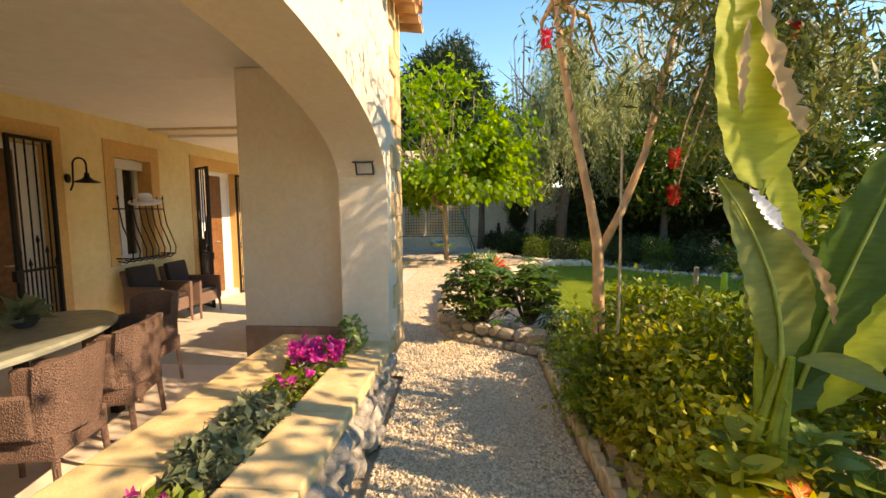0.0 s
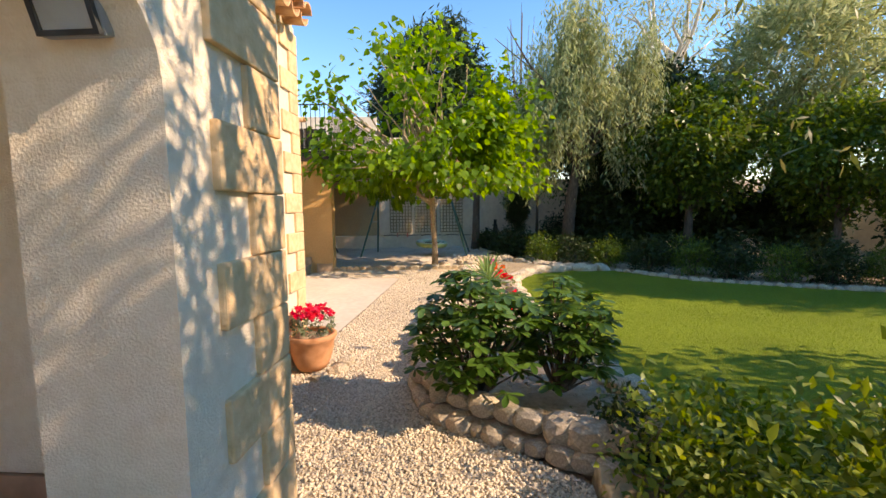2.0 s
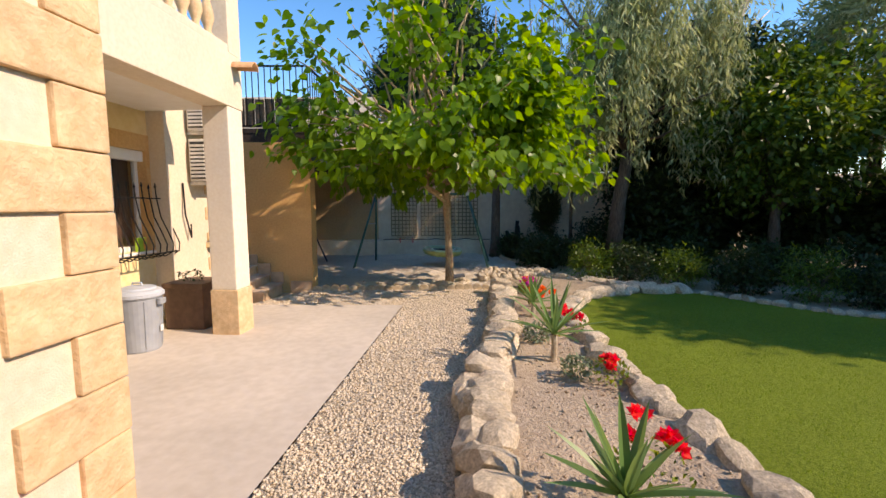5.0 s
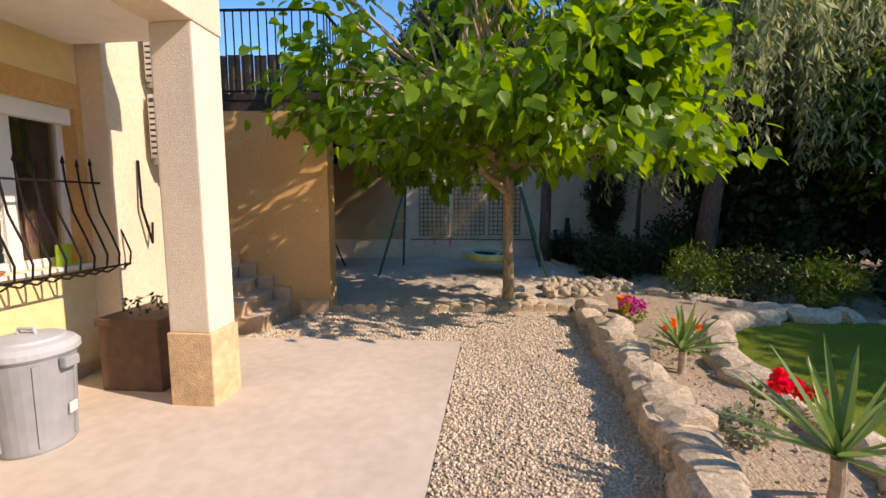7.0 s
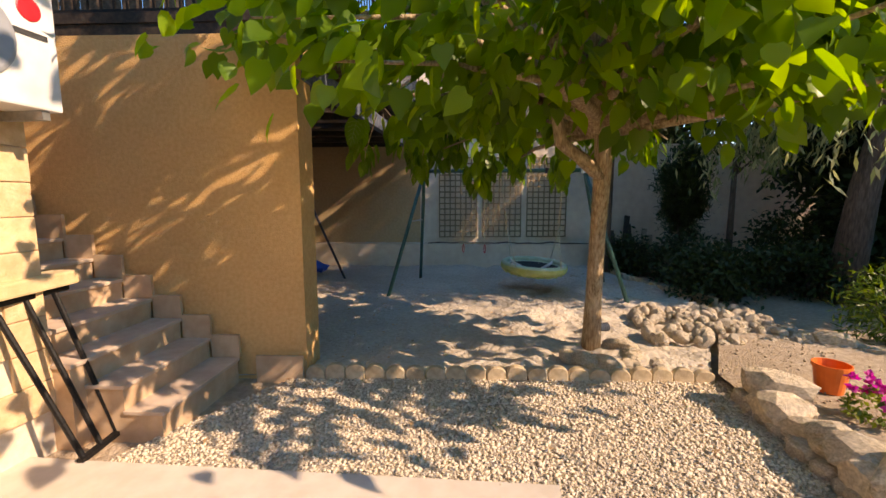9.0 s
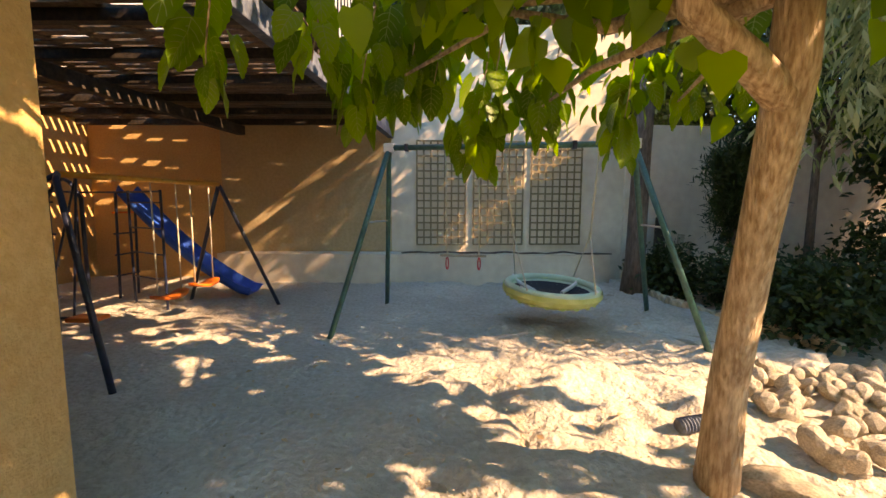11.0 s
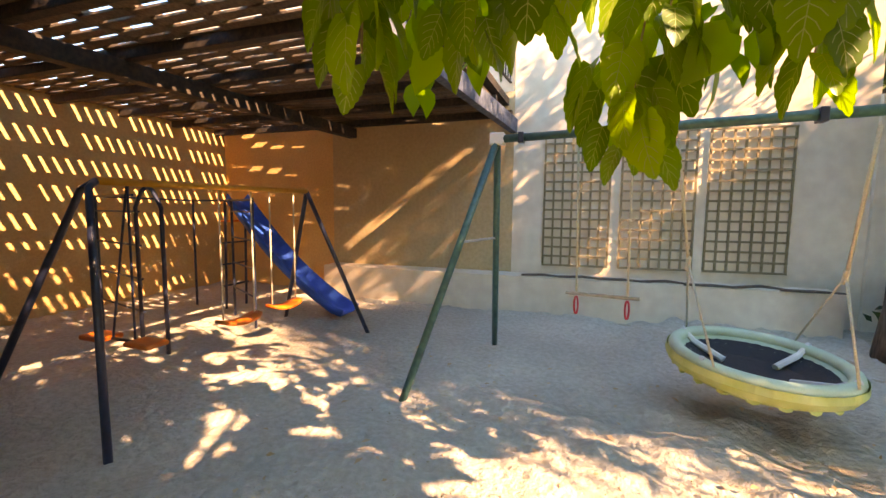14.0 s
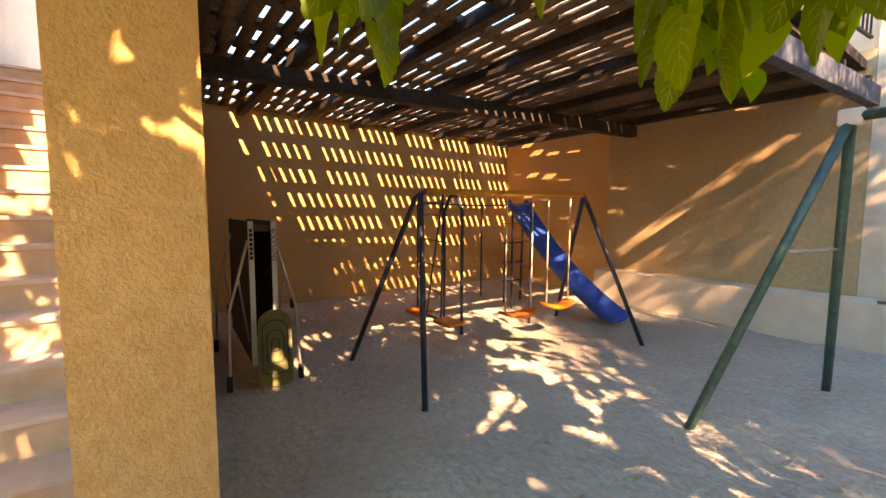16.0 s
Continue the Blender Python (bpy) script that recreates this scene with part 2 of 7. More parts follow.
CURTAIN = mat("white_curtain", (0.66, 0.66, 0.68), (0.76, 0.76, 0.78), 20, 0.9, 0.2, 60)
DARKCURTAIN = mat("brown_curtain", (0.06, 0.03, 0.02), (0.10, 0.05, 0.035), 20, 0.9, 0.2, 60)
STEEL = mat("galvanised_steel", (0.42, 0.42, 0.42), (0.55, 0.55, 0.54), 30, 0.4, 0.1, 80, metal=0.8, wide=0.15)
BOARDBLUE = mat("table_tennis_board", (0.05, 0.045, 0.04), (0.08, 0.07, 0.06), 8, 0.6, 0.05, 60)
GLASS = glass_mat()
BARK = bark_mat("mulberry_bark", (0.28, 0.18, 0.10), (0.56, 0.43, 0.28), 1.0, 0.22, 55)
BARKP = bark_mat("pale_orange_bark", (0.46, 0.27, 0.15), (0.60, 0.39, 0.24), 0.35, 0.4, 22)
BARKD = bark_mat("dark_bark", (0.09, 0.06, 0.045), (0.18, 0.13, 0.10))
BARKW = bark_mat("white_gum_bark", (0.52, 0.46, 0.38), (0.68, 0.62, 0.54), 0.2, 0.4, 10)
MULB = leaf_mat("mulberry_leaf", [(0.055, 0.13, 0.010), (0.11, 0.22, 0.018), (0.19, 0.32, 0.03)], 0.38, 0.52)
BOTTLE = leaf_mat("bottlebrush_leaf", [(0.05, 0.075, 0.025), (0.10, 0.13, 0.04), (0.20, 0.19, 0.07)], 0.5, 0.3)
# bright and dark banana greens: sunlight and shade are put into the colour
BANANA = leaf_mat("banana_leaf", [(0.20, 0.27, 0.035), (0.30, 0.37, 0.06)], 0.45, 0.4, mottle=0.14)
BANANASHADE = leaf_mat("shaded_banana_leaf", [(0.035, 0.085, 0.015), (0.06, 0.13, 0.022)], 0.4, 0.35, mottle=0.16)
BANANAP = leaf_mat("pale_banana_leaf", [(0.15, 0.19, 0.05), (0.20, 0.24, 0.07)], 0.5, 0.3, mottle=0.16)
LEAFVEIN = mat("leaf_vein", (0.30, 0.38, 0.08), (0.36, 0.44, 0.11), 40, 0.5, 0.1, 90)
DRYLEAF = leaf_mat("dry_leaf", [(0.40, 0.26, 0.13), (0.52, 0.38, 0.24)], 0.8, 0.3)
SCHEF = leaf_mat("schefflera_leaf", [(0.03, 0.075, 0.014), (0.055, 0.13, 0.022), (0.10, 0.19, 0.04)], 0.3, 0.3, 0.5)
SHRUB = leaf_mat("box_shrub_leaf", [(0.06, 0.11, 0.014), (0.13, 0.20, 0.025), (0.26, 0.31, 0.05)], 0.45, 0.3)
SHRUBY = leaf_mat("yellowish_shrub_leaf", [(0.16, 0.20, 0.02), (0.30, 0.32, 0.04), (0.46, 0.42, 0.07)], 0.5, 0.35)
# near-black green: dark evergreen foliage with tree shade mixed into the colour
DARKLEAF = leaf_mat("dark_shade_hedge_leaf", [(0.012, 0.028, 0.008), (0.025, 0.05, 0.014), (0.045, 0.08, 0.02)], 0.5, 0.2)
CITRUS = leaf_mat("citrus_leaf", [(0.03, 0.07, 0.012), (0.07, 0.13, 0.02), (0.16, 0.24, 0.035)], 0.4, 0.3)
PEPPER = leaf_mat("pepper_tree_leaf", [(0.14, 0.18, 0.08), (0.24, 0.28, 0.13), (0.40, 0.42, 0.24)], 0.6, 0.35)
PINE = leaf_mat("pine_needle", [(0.012, 0.035, 0.016), (0.025, 0.055, 0.025)], 0.6, 0.15)
GREYGREEN = leaf_mat("grey_green_leaf", [(0.12, 0.16, 0.09), (0.22, 0.26, 0.16)], 0.7, 0.25)
AGAVE = leaf_mat("yucca_leaf", [(0.10, 0.20, 0.06), (0.20, 0.31, 0.11)], 0.4, 0.25)
FLRED = leaf_mat("red_petal", [(0.65, 0.015, 0.01), (0.85, 0.04, 0.02)], 0.6, 0.3)
FLPINK = leaf_mat("crimson_petal", [(0.60, 0.012, 0.03), (0.78, 0.035, 0.08)], 0.6, 0.3)
FLMAG = leaf_mat("magenta_petal", [(0.42, 0.03, 0.23), (0.68, 0.10, 0.40)], 0.6, 0.3)
FLORANGE = leaf_mat("orange_petal", [(0.80, 0.12, 0.02), (0.85, 0.22, 0.03)], 0.6, 0.3)
GRASS = leaf_mat("grass_blade", [(0.10, 0.18, 0.02), (0.15, 0.25, 0.03), (0.21, 0.31, 0.05)], 0.7, 0.3, 0.15)

# ---- building helpers ----
HOUSE = pose(-0.43, 3.36, 0, 0, 0, -4.5)
rng = np.random.default_rng(7)


def gz(y):
    return -0.0255 * min(max(y, 0.0), 9.0)


def link(ob, parent):
    if parent is not None:
        ob.parent = parent
    return ob


def part(name, bm, material, parent=None, label="", smooth=False):
    me = bpy.data.meshes.new(name)
    bm.normal_update()
    bm.to_mesh(me)
    bm.free()
    me.materials.append(material)
    if smooth:
        me.polygons.foreach_set("use_smooth", [True] * len(me.polygons))
    ob = link(new(name, me), parent)
    if label:
        ob["label"] = label
    return ob


def share(name, me, parent, m):
    ob = link(new(name, me), parent)
    ob.matrix_basis = m
    return ob


def thing(name, label, category, m=None, group="", kind=""):
    ob = new(name)
    ob.empty_display_size = 0.1
    if m is not None:
        ob.matrix_basis = m
    return tagged(ob, label, category, group, kind)


def box(bm, x0, x1, y0, y1, z0, z1, bevel=0.0, m=None):
    vs = [bm.verts.new((x, y, z)) for z in (z0, z1) for y in (y0, y1) for x in (x0, x1)]
    fs = [bm.faces.new([vs[i] for i in f]) for f in ((0, 2, 3, 1), (4, 5, 7, 6), (0, 1, 5, 4), (2, 6, 7, 3), (0, 4, 6, 2), (1, 3, 7, 5))]
    if bevel:
        es = list({e for f in fs for e in f.edges})
        out = bmesh.ops.bevel(bm, geom=es, offset=bevel, segments=2, profile=0.6, affect="EDGES")
        vs = list({v for f in out["faces"] for v in f.verts} | {v for v in vs if v.is_valid})
    if m is not None:
        bmesh.ops.transform(bm, matrix=m, verts=[v for v in vs if v.is_valid])
    return bm


def boxed(*a, **k):
    return box(bmesh.new(), *a, **k)


def tube(bm, pts, r, segs=8, caps=True):
    pts = [Vector(p) for p in pts]
    rs = r if isinstance(r, (list, tuple)) else [r] * len(pts)
    rings, side = [], None
    for i, p in enumerate(pts):
        d = (pts[min(i + 1, len(pts) - 1)] - pts[max(i - 1, 0)]).normalized()
        if side is None:
            side = d.cross(Vector((0, 0, 1)) if abs(d.z) < 0.9 else Vector((1, 0, 0))).normalized()
        side = (side - d * side.dot(d)).normalized()
        up = d.cross(side)
        rings.append([bm.verts.new(p + rs[i] * (math.cos(a) * side + math.sin(a) * up)) for a in [2 * math.pi * k / segs for k in range(segs)]])
    for a, b in zip(rings, rings[1:]):
        for k in range(segs):
            bm.faces.new((a[k], a[(k + 1) % segs], b[(k + 1) % segs], b[k]))
    if caps:
        bm.faces.new(rings[0][::-1])
        bm.faces.new(rings[-1])
    return bm


def lathe(bm, profile, centre=(0, 0, 0), segs=24, close=True):
    rings = []
    for r, z in profile:
        rings.append([bm.verts.new((centre[0] + r * math.cos(2 * math.pi * k / segs), centre[1] + r * math.sin(2 * math.pi * k / segs), centre[2] + z)) for k in range(segs)])
    for a, b in zip(rings, rings[1:]):
        for k in range(segs):
            bm.faces.new((a[k], a[(k + 1) % segs], b[(k + 1) % segs], b[k]))
    if close:
        bm.faces.new(rings[0][::-1])
        bm.faces.new(rings[-1])
    return bm


def slab(bm, outline, x0, x1):
    """A plate with the outline (y, z), from x0 to x1."""
    a = [bm.verts.new((x0, y, z)) for y, z in outline]
    b = [bm.verts.new((x1, y, z)) for y, z in outline]
    bm.faces.new(a)
    bm.faces.new(b[::-1])
    for i in range(len(a)):
        j = (i + 1) % len(a)
        bm.faces.new((a[i], b[i], b[j], a[j]))
    bmesh.ops.recalc_face_normals(bm, faces=bm.faces[:])
    return bm


def mesh_np(name, verts, faces, material, parent=None, label="", smooth=False):
    verts, faces = np.asarray(verts, dtype=np.float32), np.asarray(faces, dtype=np.int32)
    me = bpy.data.meshes.new(name)
    me.vertices.add(len(verts))
    me.vertices.foreach_set("co", verts.ravel())
    n, k = faces.shape
    me.loops.add(n * k)
    me.loops.foreach_set("vertex_index", faces.ravel())
    me.polygons.add(n)
    me.polygons.foreach_set("loop_start", np.arange(0, n * k, k, dtype=np.int32))
    me.polygons.foreach_set("loop_total", np.full(n, k, dtype=np.int32))
    if smooth:
        me.polygons.foreach_set("use_smooth", np.ones(n, dtype=bool))
    me.update(calc_edges=True)
    me.materials.append(material)
    ob = link(new(name, me), parent)
    if label:
        ob["label"] = label
    return ob


DIAMOND = (np.array([(0, 0, 0), (0.45, 0.26, 0.05), (0.45, -0.26, 0.05), (1, 0, -0.12), (0.45, 0, 0.0)]), [(0, 4, 1), (0, 2, 4), (1, 4, 3), (4, 2, 3)])
SLIM = (np.array([(0, 0, 0), (0.45, 0.10, 0.0), (0.45, -0.10, 0.0), (1, 0, -0.08)]), [(0, 2, 1), (1, 2, 3)])
OVAL = (np.array([(0, 0, 0), (0.25, 0.11, 0.03), (0.25, -0.11, 0.03), (0.6, 0.21, 0.03), (0.6, -0.21, 0.03), (0.88, 0.15, -0.02), (0.88, -0.15, -0.02), (1, 0, -0.07), (0.6, 0, -0.01)]),
        [(0, 8, 1), (0, 2, 8), (1, 8, 3), (2, 4, 8), (3, 8, 5), (4, 6, 8), (5, 8, 7), (8, 6, 7)])
HEART = (np.array([(0, 0, 0), (-0.08, 0.20, 0.03), (0.12, 0.40, 0.05), (0.42, 0.38, 0.05), (0.72, 0.20, 0.0), (1.0, 0, -0.14),
                   (0.72, -0.20, 0.0), (0.42, -0.38, 0.05), (0.12, -0.40, 0.05), (-0.08, -0.20, 0.03), (0.42, 0, -0.02), (0.72, 0, -0.05)]),
         [(0, 10, 2), (0, 2, 1), (10, 3, 2), (10, 11, 4), (10, 4, 3), (11, 5, 4), (0, 8, 10), (0, 9, 8), (10, 8, 7), (10, 6, 11), (10, 7, 6), (11, 6, 5)])


def leaves(points, dirs, sizes, shape, lean=0.6, roll=None):
    """Arrays of leaf vertices and faces: each leaf starts at its point and grows along its direction."""
    base, tris = shape
    points, dirs = np.asarray(points, float), np.asarray(dirs, float)
    n = len(points)
    d = dirs / (np.linalg.norm(dirs, axis=1, keepdims=True) + 1e-9)
    up = np.array([0, 0, 1.0]) + lean * rng.normal(size=(n, 3))
    side = np.cross(up, d)
    side /= np.linalg.norm(side, axis=1, keepdims=True) + 1e-9
    nor = np.cross(d, side)
    sizes = np.asarray(sizes, float).reshape(n, 1, 1)
    v = points[:, None, :] + sizes * (base[None, :, 0:1] * d[:, None, :] + base[None, :, 1:2] * side[:, None, :] + base[None, :, 2:3] * nor[:, None, :])
    f = np.asarray(tris)[None] + (np.arange(n) * len(base))[:, None, None]
    return v.reshape(-1, 3), f.reshape(-1, 3)


def ball(n):
    p = rng.normal(size=(n, 3))
    return p / np.linalg.norm(p, axis=1, keepdims=True)


def clumps(centre, radii, n, per, spread, floor=None, shell=0.55):
    """Points of many small clumps spread through an uneven crown, and the ways in which they look out."""
    centre, radii = np.array(centre, float), np.array(radii, float)
    u = ball(n)
    k = shell + (1 - shell) * rng.random((n, 1)) ** 0.6
    k *= 0.82 + 0.25 * np.sin(3.1 * u[:, :1] + 2 * u[:, 1:2] + centre[0]) * np.cos(4.3 * u[:, 2:] + centre[1])
    c = centre + u * radii * k
    p = np.repeat(c, per, 0) + rng.normal(size=(n * per, 3)) * spread
    out = np.repeat(u, per, 0) * 0.6 + ball(n * per)
    if floor is not None:
        keep = p[:, 2] > floor
        p, out = p[keep], out[keep]
    return c, p, out


def bush(name, label, centre, radii, n, per, size, material, shape=DIAMOND, spread=0.1, floor=None, category="shrub", group="", stems=6, stem_mat=None, droop=0.0, shell=0.55):
    t = thing(name, label, category, group=group, m=pose(centre[0], centre[1], floor if floor is not None else centre[2] - radii[2]))
    base = np.array(t.matrix_basis.translation)
    c, p, d = clumps(centre, radii, n, per, spread, floor, shell)
    d[:, 2] -= droop
    v, f = leaves(p - base, d, size * (0.6 + 0.8 * rng.random(len(p))), shape)
    mesh_np("foliage", v, f, material, t)
    bm = bmesh.new()
    for i in range(stems):
        e = Vector(c[rng.integers(len(c))] - base)
        tube(bm, [(0.02 * i, 0, -0.03), (e.x * 0.3, e.y * 0.3, e.z * 0.45), e], [0.016, 0.011, 0.005], 5)
    part("stem", bm, stem_mat or BARKD, t)
    return t


def limb_tree(name, label, trunk, trunk_r, targets, bark, twig=0.5, r0=0.05, category="tree"):
    """A tree with a tapered trunk and bent limbs that reach for the targets. Returns it and the points along its limbs."""
    base = Vector(trunk[0])
    t = thing(name, label, category, m=pose(*base))
    bm = tube(bmesh.new(), [Vector(p) - base for p in trunk], trunk_r, 14)
    part("trunk", bm, bark, t, smooth=True)
    top, pts = Vector(trunk[-1]), []
    bm = bmesh.new()
    for q in targets:
        q = Vector(q)
        a = top - (top - Vector(trunk[-2])) * (0.5 * random.random())
        mid1 = a.lerp(q, 0.33) + Vector((random.uniform(-1, 1), random.uniform(-1, 1), random.uniform(0, 1))) * 0.12 * (q - a).length
        mid2 = a.lerp(q, 0.68) + Vector((random.uniform(-1, 1), random.uniform(-1, 1), random.uniform(0, 1))) * 0.10 * (q - a).length
        tube(bm, [p - base for p in (a, mid1, mid2, q)], [r0, r0 * 0.6, r0 * 0.35, r0 * 0.12], 6)
        for s in (0.2, 0.4, 0.6, 0.8, 1.0):
            pts.append(mid1.lerp(mid2, s * 2) if s < 0.5 else mid2.lerp(q, s * 2 - 1))
    part("limb", bm, bark, t, smooth=True)
    return t, pts


def rock_mesh(name, seed, material, flat=0.75, rough=0.35, detail=2):
    bm = bmesh.new()
    bmesh.ops.create_icosphere(bm, subdivisions=detail, radius=1.0)
    off = Vector((seed * 7.3, seed * 3.1, seed * 1.7))
    for v in bm.verts:
        n1 = noise.noise(v.co * 0.9 + off)
        n2 = noise.noise(v.co * 2.3 + off)
        v.co *= 1 + rough * n1 + rough * 0.45 * n2
        v.co = Vector((max(-0.85, min(0.85, v.co.x)), max(-0.8, min(0.8, v.co.y)), max(-0.8, min(0.82, v.co.z)) * flat))
    me = bpy.data.meshes.new(name)
    bm.to_mesh(me)
    bm.free()
    me.materials.append(material)
    return me


def along(points, step):
    """Places every step metres along a line of points, with the heading in degrees."""
    out, left = [], 0.0
    for a, b in zip(points, points[1:]):
        a, b = Vector(a), Vector(b)
        l = (b - a).length
        s = left
        while s < l:
            p = a.lerp(b, s / l)
            out.append((p.x, p.y, math.degrees(math.atan2(b.y - a.y, b.x - a.x))))
            s += step
        left = s - l
    return out


def inside(x, y, poly):
    """Which of the points lie in the polygon."""
    c = np.zeros(len(x), bool)
    for (x0, y0), (x1, y1) in zip(poly, poly[1:] + poly[:1]):
        if y0 != y1:
            c ^= ((y0 > y) != (y1 > y)) & (x < (x1 - x0) * (y - y0) / (y1 - y0) + x0)
    return c


def sheet(name, poly, lift, material, label, category, thick=0.05, cell=0.5, bumps=0.0, worn=None):
    """A flat layer of ground inside a polygon, on the fall of the garden."""
    xs, ys = [p[0] for p in poly], [p[1] for p in poly]
    bm = bmesh.new()
    vs = [bm.verts.new((x, y, 0)) for x, y in poly]
    bm.faces.new(vs)
    for a0, a1, axis in ((min(xs), max(xs), 0), (min(ys), max(ys), 1)):
        k = a0 + cell
        while k < a1:
            co, no = ((k, 0, 0), (1, 0, 0)) if axis == 0 else ((0, k, 0), (0, 1, 0))
            bmesh.ops.bisect_plane(bm, geom=bm.verts[:] + bm.edges[:] + bm.faces[:], plane_co=co, plane_no=no)
            k += cell
    for v in bm.verts:
        v.co.z = gz(v.co.y) + lift
        if bumps:
            k = 1.0
            if worn:
                s = min(1.0, max(0.0, (v.co.x - worn[0]) / (worn[1] - worn[0])))
                k = 0.75 + 1.05 * s * s * (3 - 2 * s)
            v.co.z += k * bumps * (noise.noise(Vector((v.co.x * 1.3, v.co.y * 1.3, 3))) + 0.6 * noise.noise(Vector((v.co.x * 5, v.co.y * 5, 9))) + 0.6 * noise.noise(Vector((v.co.x * 9, v.co.y * 9, 5))))
    bmesh.ops.recalc_face_normals(bm, faces=bm.faces[:])
    if bm.faces[0].normal.z < 0:
        bmesh.ops.reverse_faces(bm, faces=bm.faces[:])
    ob = part(name, bm, material, smooth=bumps > 0)
    return tagged(ob, label, category, kind="structure")


# ---- ground ----
bm = bmesh.new()
ys = [-300, -40, 0, 3, 6, 9, 40, 300]
xs = [-300, -40, 0, 40, 300]
grid = [[bm.verts.new((x, y, gz(y) - 0.05)) for x in xs] for y in ys]
for i in range(len(ys) - 1):
    for j in range(len(xs) - 1):
        bm.faces.new((grid[i][j], grid[i][j + 1], grid[i + 1][j + 1], grid[i + 1][j]))
tagged(part("ground", bm, SOIL), "dry brown garden soil", "ground", kind="structure")

GRAVEL = [(-0.46, -4), (-0.44, 2.2), (-0.41, 3.4), (-0.39, 4.0), (-1.22, 4.05), (-1.24, 6.1), (-1.15, 7.3), (-1.01, 9.0), (-0.70, 12.08), (-3.35, 12.16), (-3.2, 12.5), (-2.7, 13.4), (1.0, 13.5),
          (0.82, 12.0), (0.6, 10.6), (0.42, 9.6), (0.16, 8.9), (0.02, 7.0), (-0.02, 5.7), (0.13, 5.25), (0.64, 4.86), (1.02, 4.5), (0.9, 3.0), (0.86, 2.1), (0.86, -4)]
PATIO_EDGE = [(-1.22, 4.05), (-1.24, 6.1), (-1.15, 7.3), (-1.01, 9.0), (-0.70, 12.1), (-3.5, 12.2), (-5.2, 12.3), (-5.2, 5.7), (-5.0, 4.05)]
LAWN_EDGE = [(1.95, 5.2), (1.72, 7.5), (1.62, 9.6), (1.72, 11.0), (2.05, 12.0), (2.6, 12.65), (3.6, 12.95), (4.7, 12.9), (5.4, 11.9), (5.9, 11.3), (7.5, 10.4), (9.5, 9.6), (11, 8), (11.5, -4), (4, -4), (2.9, 2.5)]
SAND_EDGE = [(-8, 13.44), (-2.6, 13.46), (0.9, 13.5), (1.5, 14.6), (2.35, 16.6), (2.03, 17.3), (1.85, 18.0), (1.75, 19.8), (-8, 20.3)]
BED_EDGE = [(0.12, 5.3), (0.02, 7.0), (0.16, 8.9), (0.42, 9.6), (0.6, 10.6), (0.95, 13.5), (1.6, 14.6), (2.8, 14.6), (4.6, 13.2), (2.6, 12.7), (2.05, 12.0), (1.72, 11.0), (1.62, 9.6), (1.72, 7.5), (1.9, 5.2), (1.0, 4.6)]
sheet("gravel_path", GRAVEL, -0.012, GRAVELBED, "pale beige gravel garden path", "path")
sheet("patio", PATIO_EDGE, 0.006, PATIO, "pale beige imprinted concrete patio", "patio")
sheet("lawn", LAWN_EDGE, 0.004, LAWN, "short bright green lawn", "lawn")
sheet("sand_floor", SAND_EDGE, 0.0, SAND, "pale beige play sand with footprints", "sand", cell=0.075, bumps=0.05, worn=(-2.6, -0.2))
sheet("flower_bed", BED_EDGE, 0.06, SOIL, "raised bed of dry light soil", "flower bed", cell=0.16, bumps=0.03)

# ---- house ----


def arch_outline(v0, v1, z_top, z_base, centre, half, spring, rise, sill=None):
    """The outline of a wall from v0 to v1 with one arched opening."""
    arch = [(centre - half * math.cos(math.pi * k / 28), spring + rise * math.sin(math.pi * k / 28)) for k in range(29)]
    foot = sill if sill is not None else z_base
    if sill is None:
        return [(v0, z_base), (centre - half, z_base)] + arch + [(centre + half, z_base), (v1, z_base), (v1, z_top), (v0, z_top)]
    return [(v0, foot), (centre - half, foot)] + arch + [(centre + half, foot), (v1, foot), (v1, z_top), (v0, z_top)]


def house_piece(name, bm, material, label, category="wall"):
    ob = part(name, bm, material)
    ob.matrix_basis = HOUSE
    return tagged(ob, label, category, kind="structure")


wall_porch = house_piece("wall_porch_arch", slab(bmesh.new(), arch_outline(-4.1, 0.48, 3.2, -0.1, -1.86, 1.80, 1.70, 0.56, 0.46), -0.38, 0.0), PALE, "pale rendered porch wall with a wide arch")
# invented arch, never in view: lets sun and sky bounce into the porch
house_piece("wall_porch_light_arch", slab(bmesh.new(), arch_outline(-9.0, -4.104, 3.2, -0.3, -6.3, 1.9, 1.70, 0.56), -0.38, 0.0), PALE, "pale rendered porch wall with an unseen arch added for light")
house_piece("wall_pier_cross", boxed(-1.45, -0.384, 0.38, 0.655, 0.44, 2.77, 0.012), PALE, "beige rendered porch pier")
house_piece("wall_pier_foot", boxed(-1.45, -0.384, 0.372, 0.658, -0.25, 0.436), SKIRTTILE, "pinkish brown tiled foot of the porch pier")
house_piece("wall_entrance_arch", slab(bmesh.new(), arch_outline(0.664, 3.30, 3.2, -0.25, 1.69, 1.05, 1.72, 0.62), -1.49, -1.07), CREAM, "cream rendered wall with an arched entrance")
house_piece("wall_upper_return", boxed(-4.3, -1.494, 2.87, 3.27, 2.74, 3.2), CREAM, "cream rendered return wall over the porch")

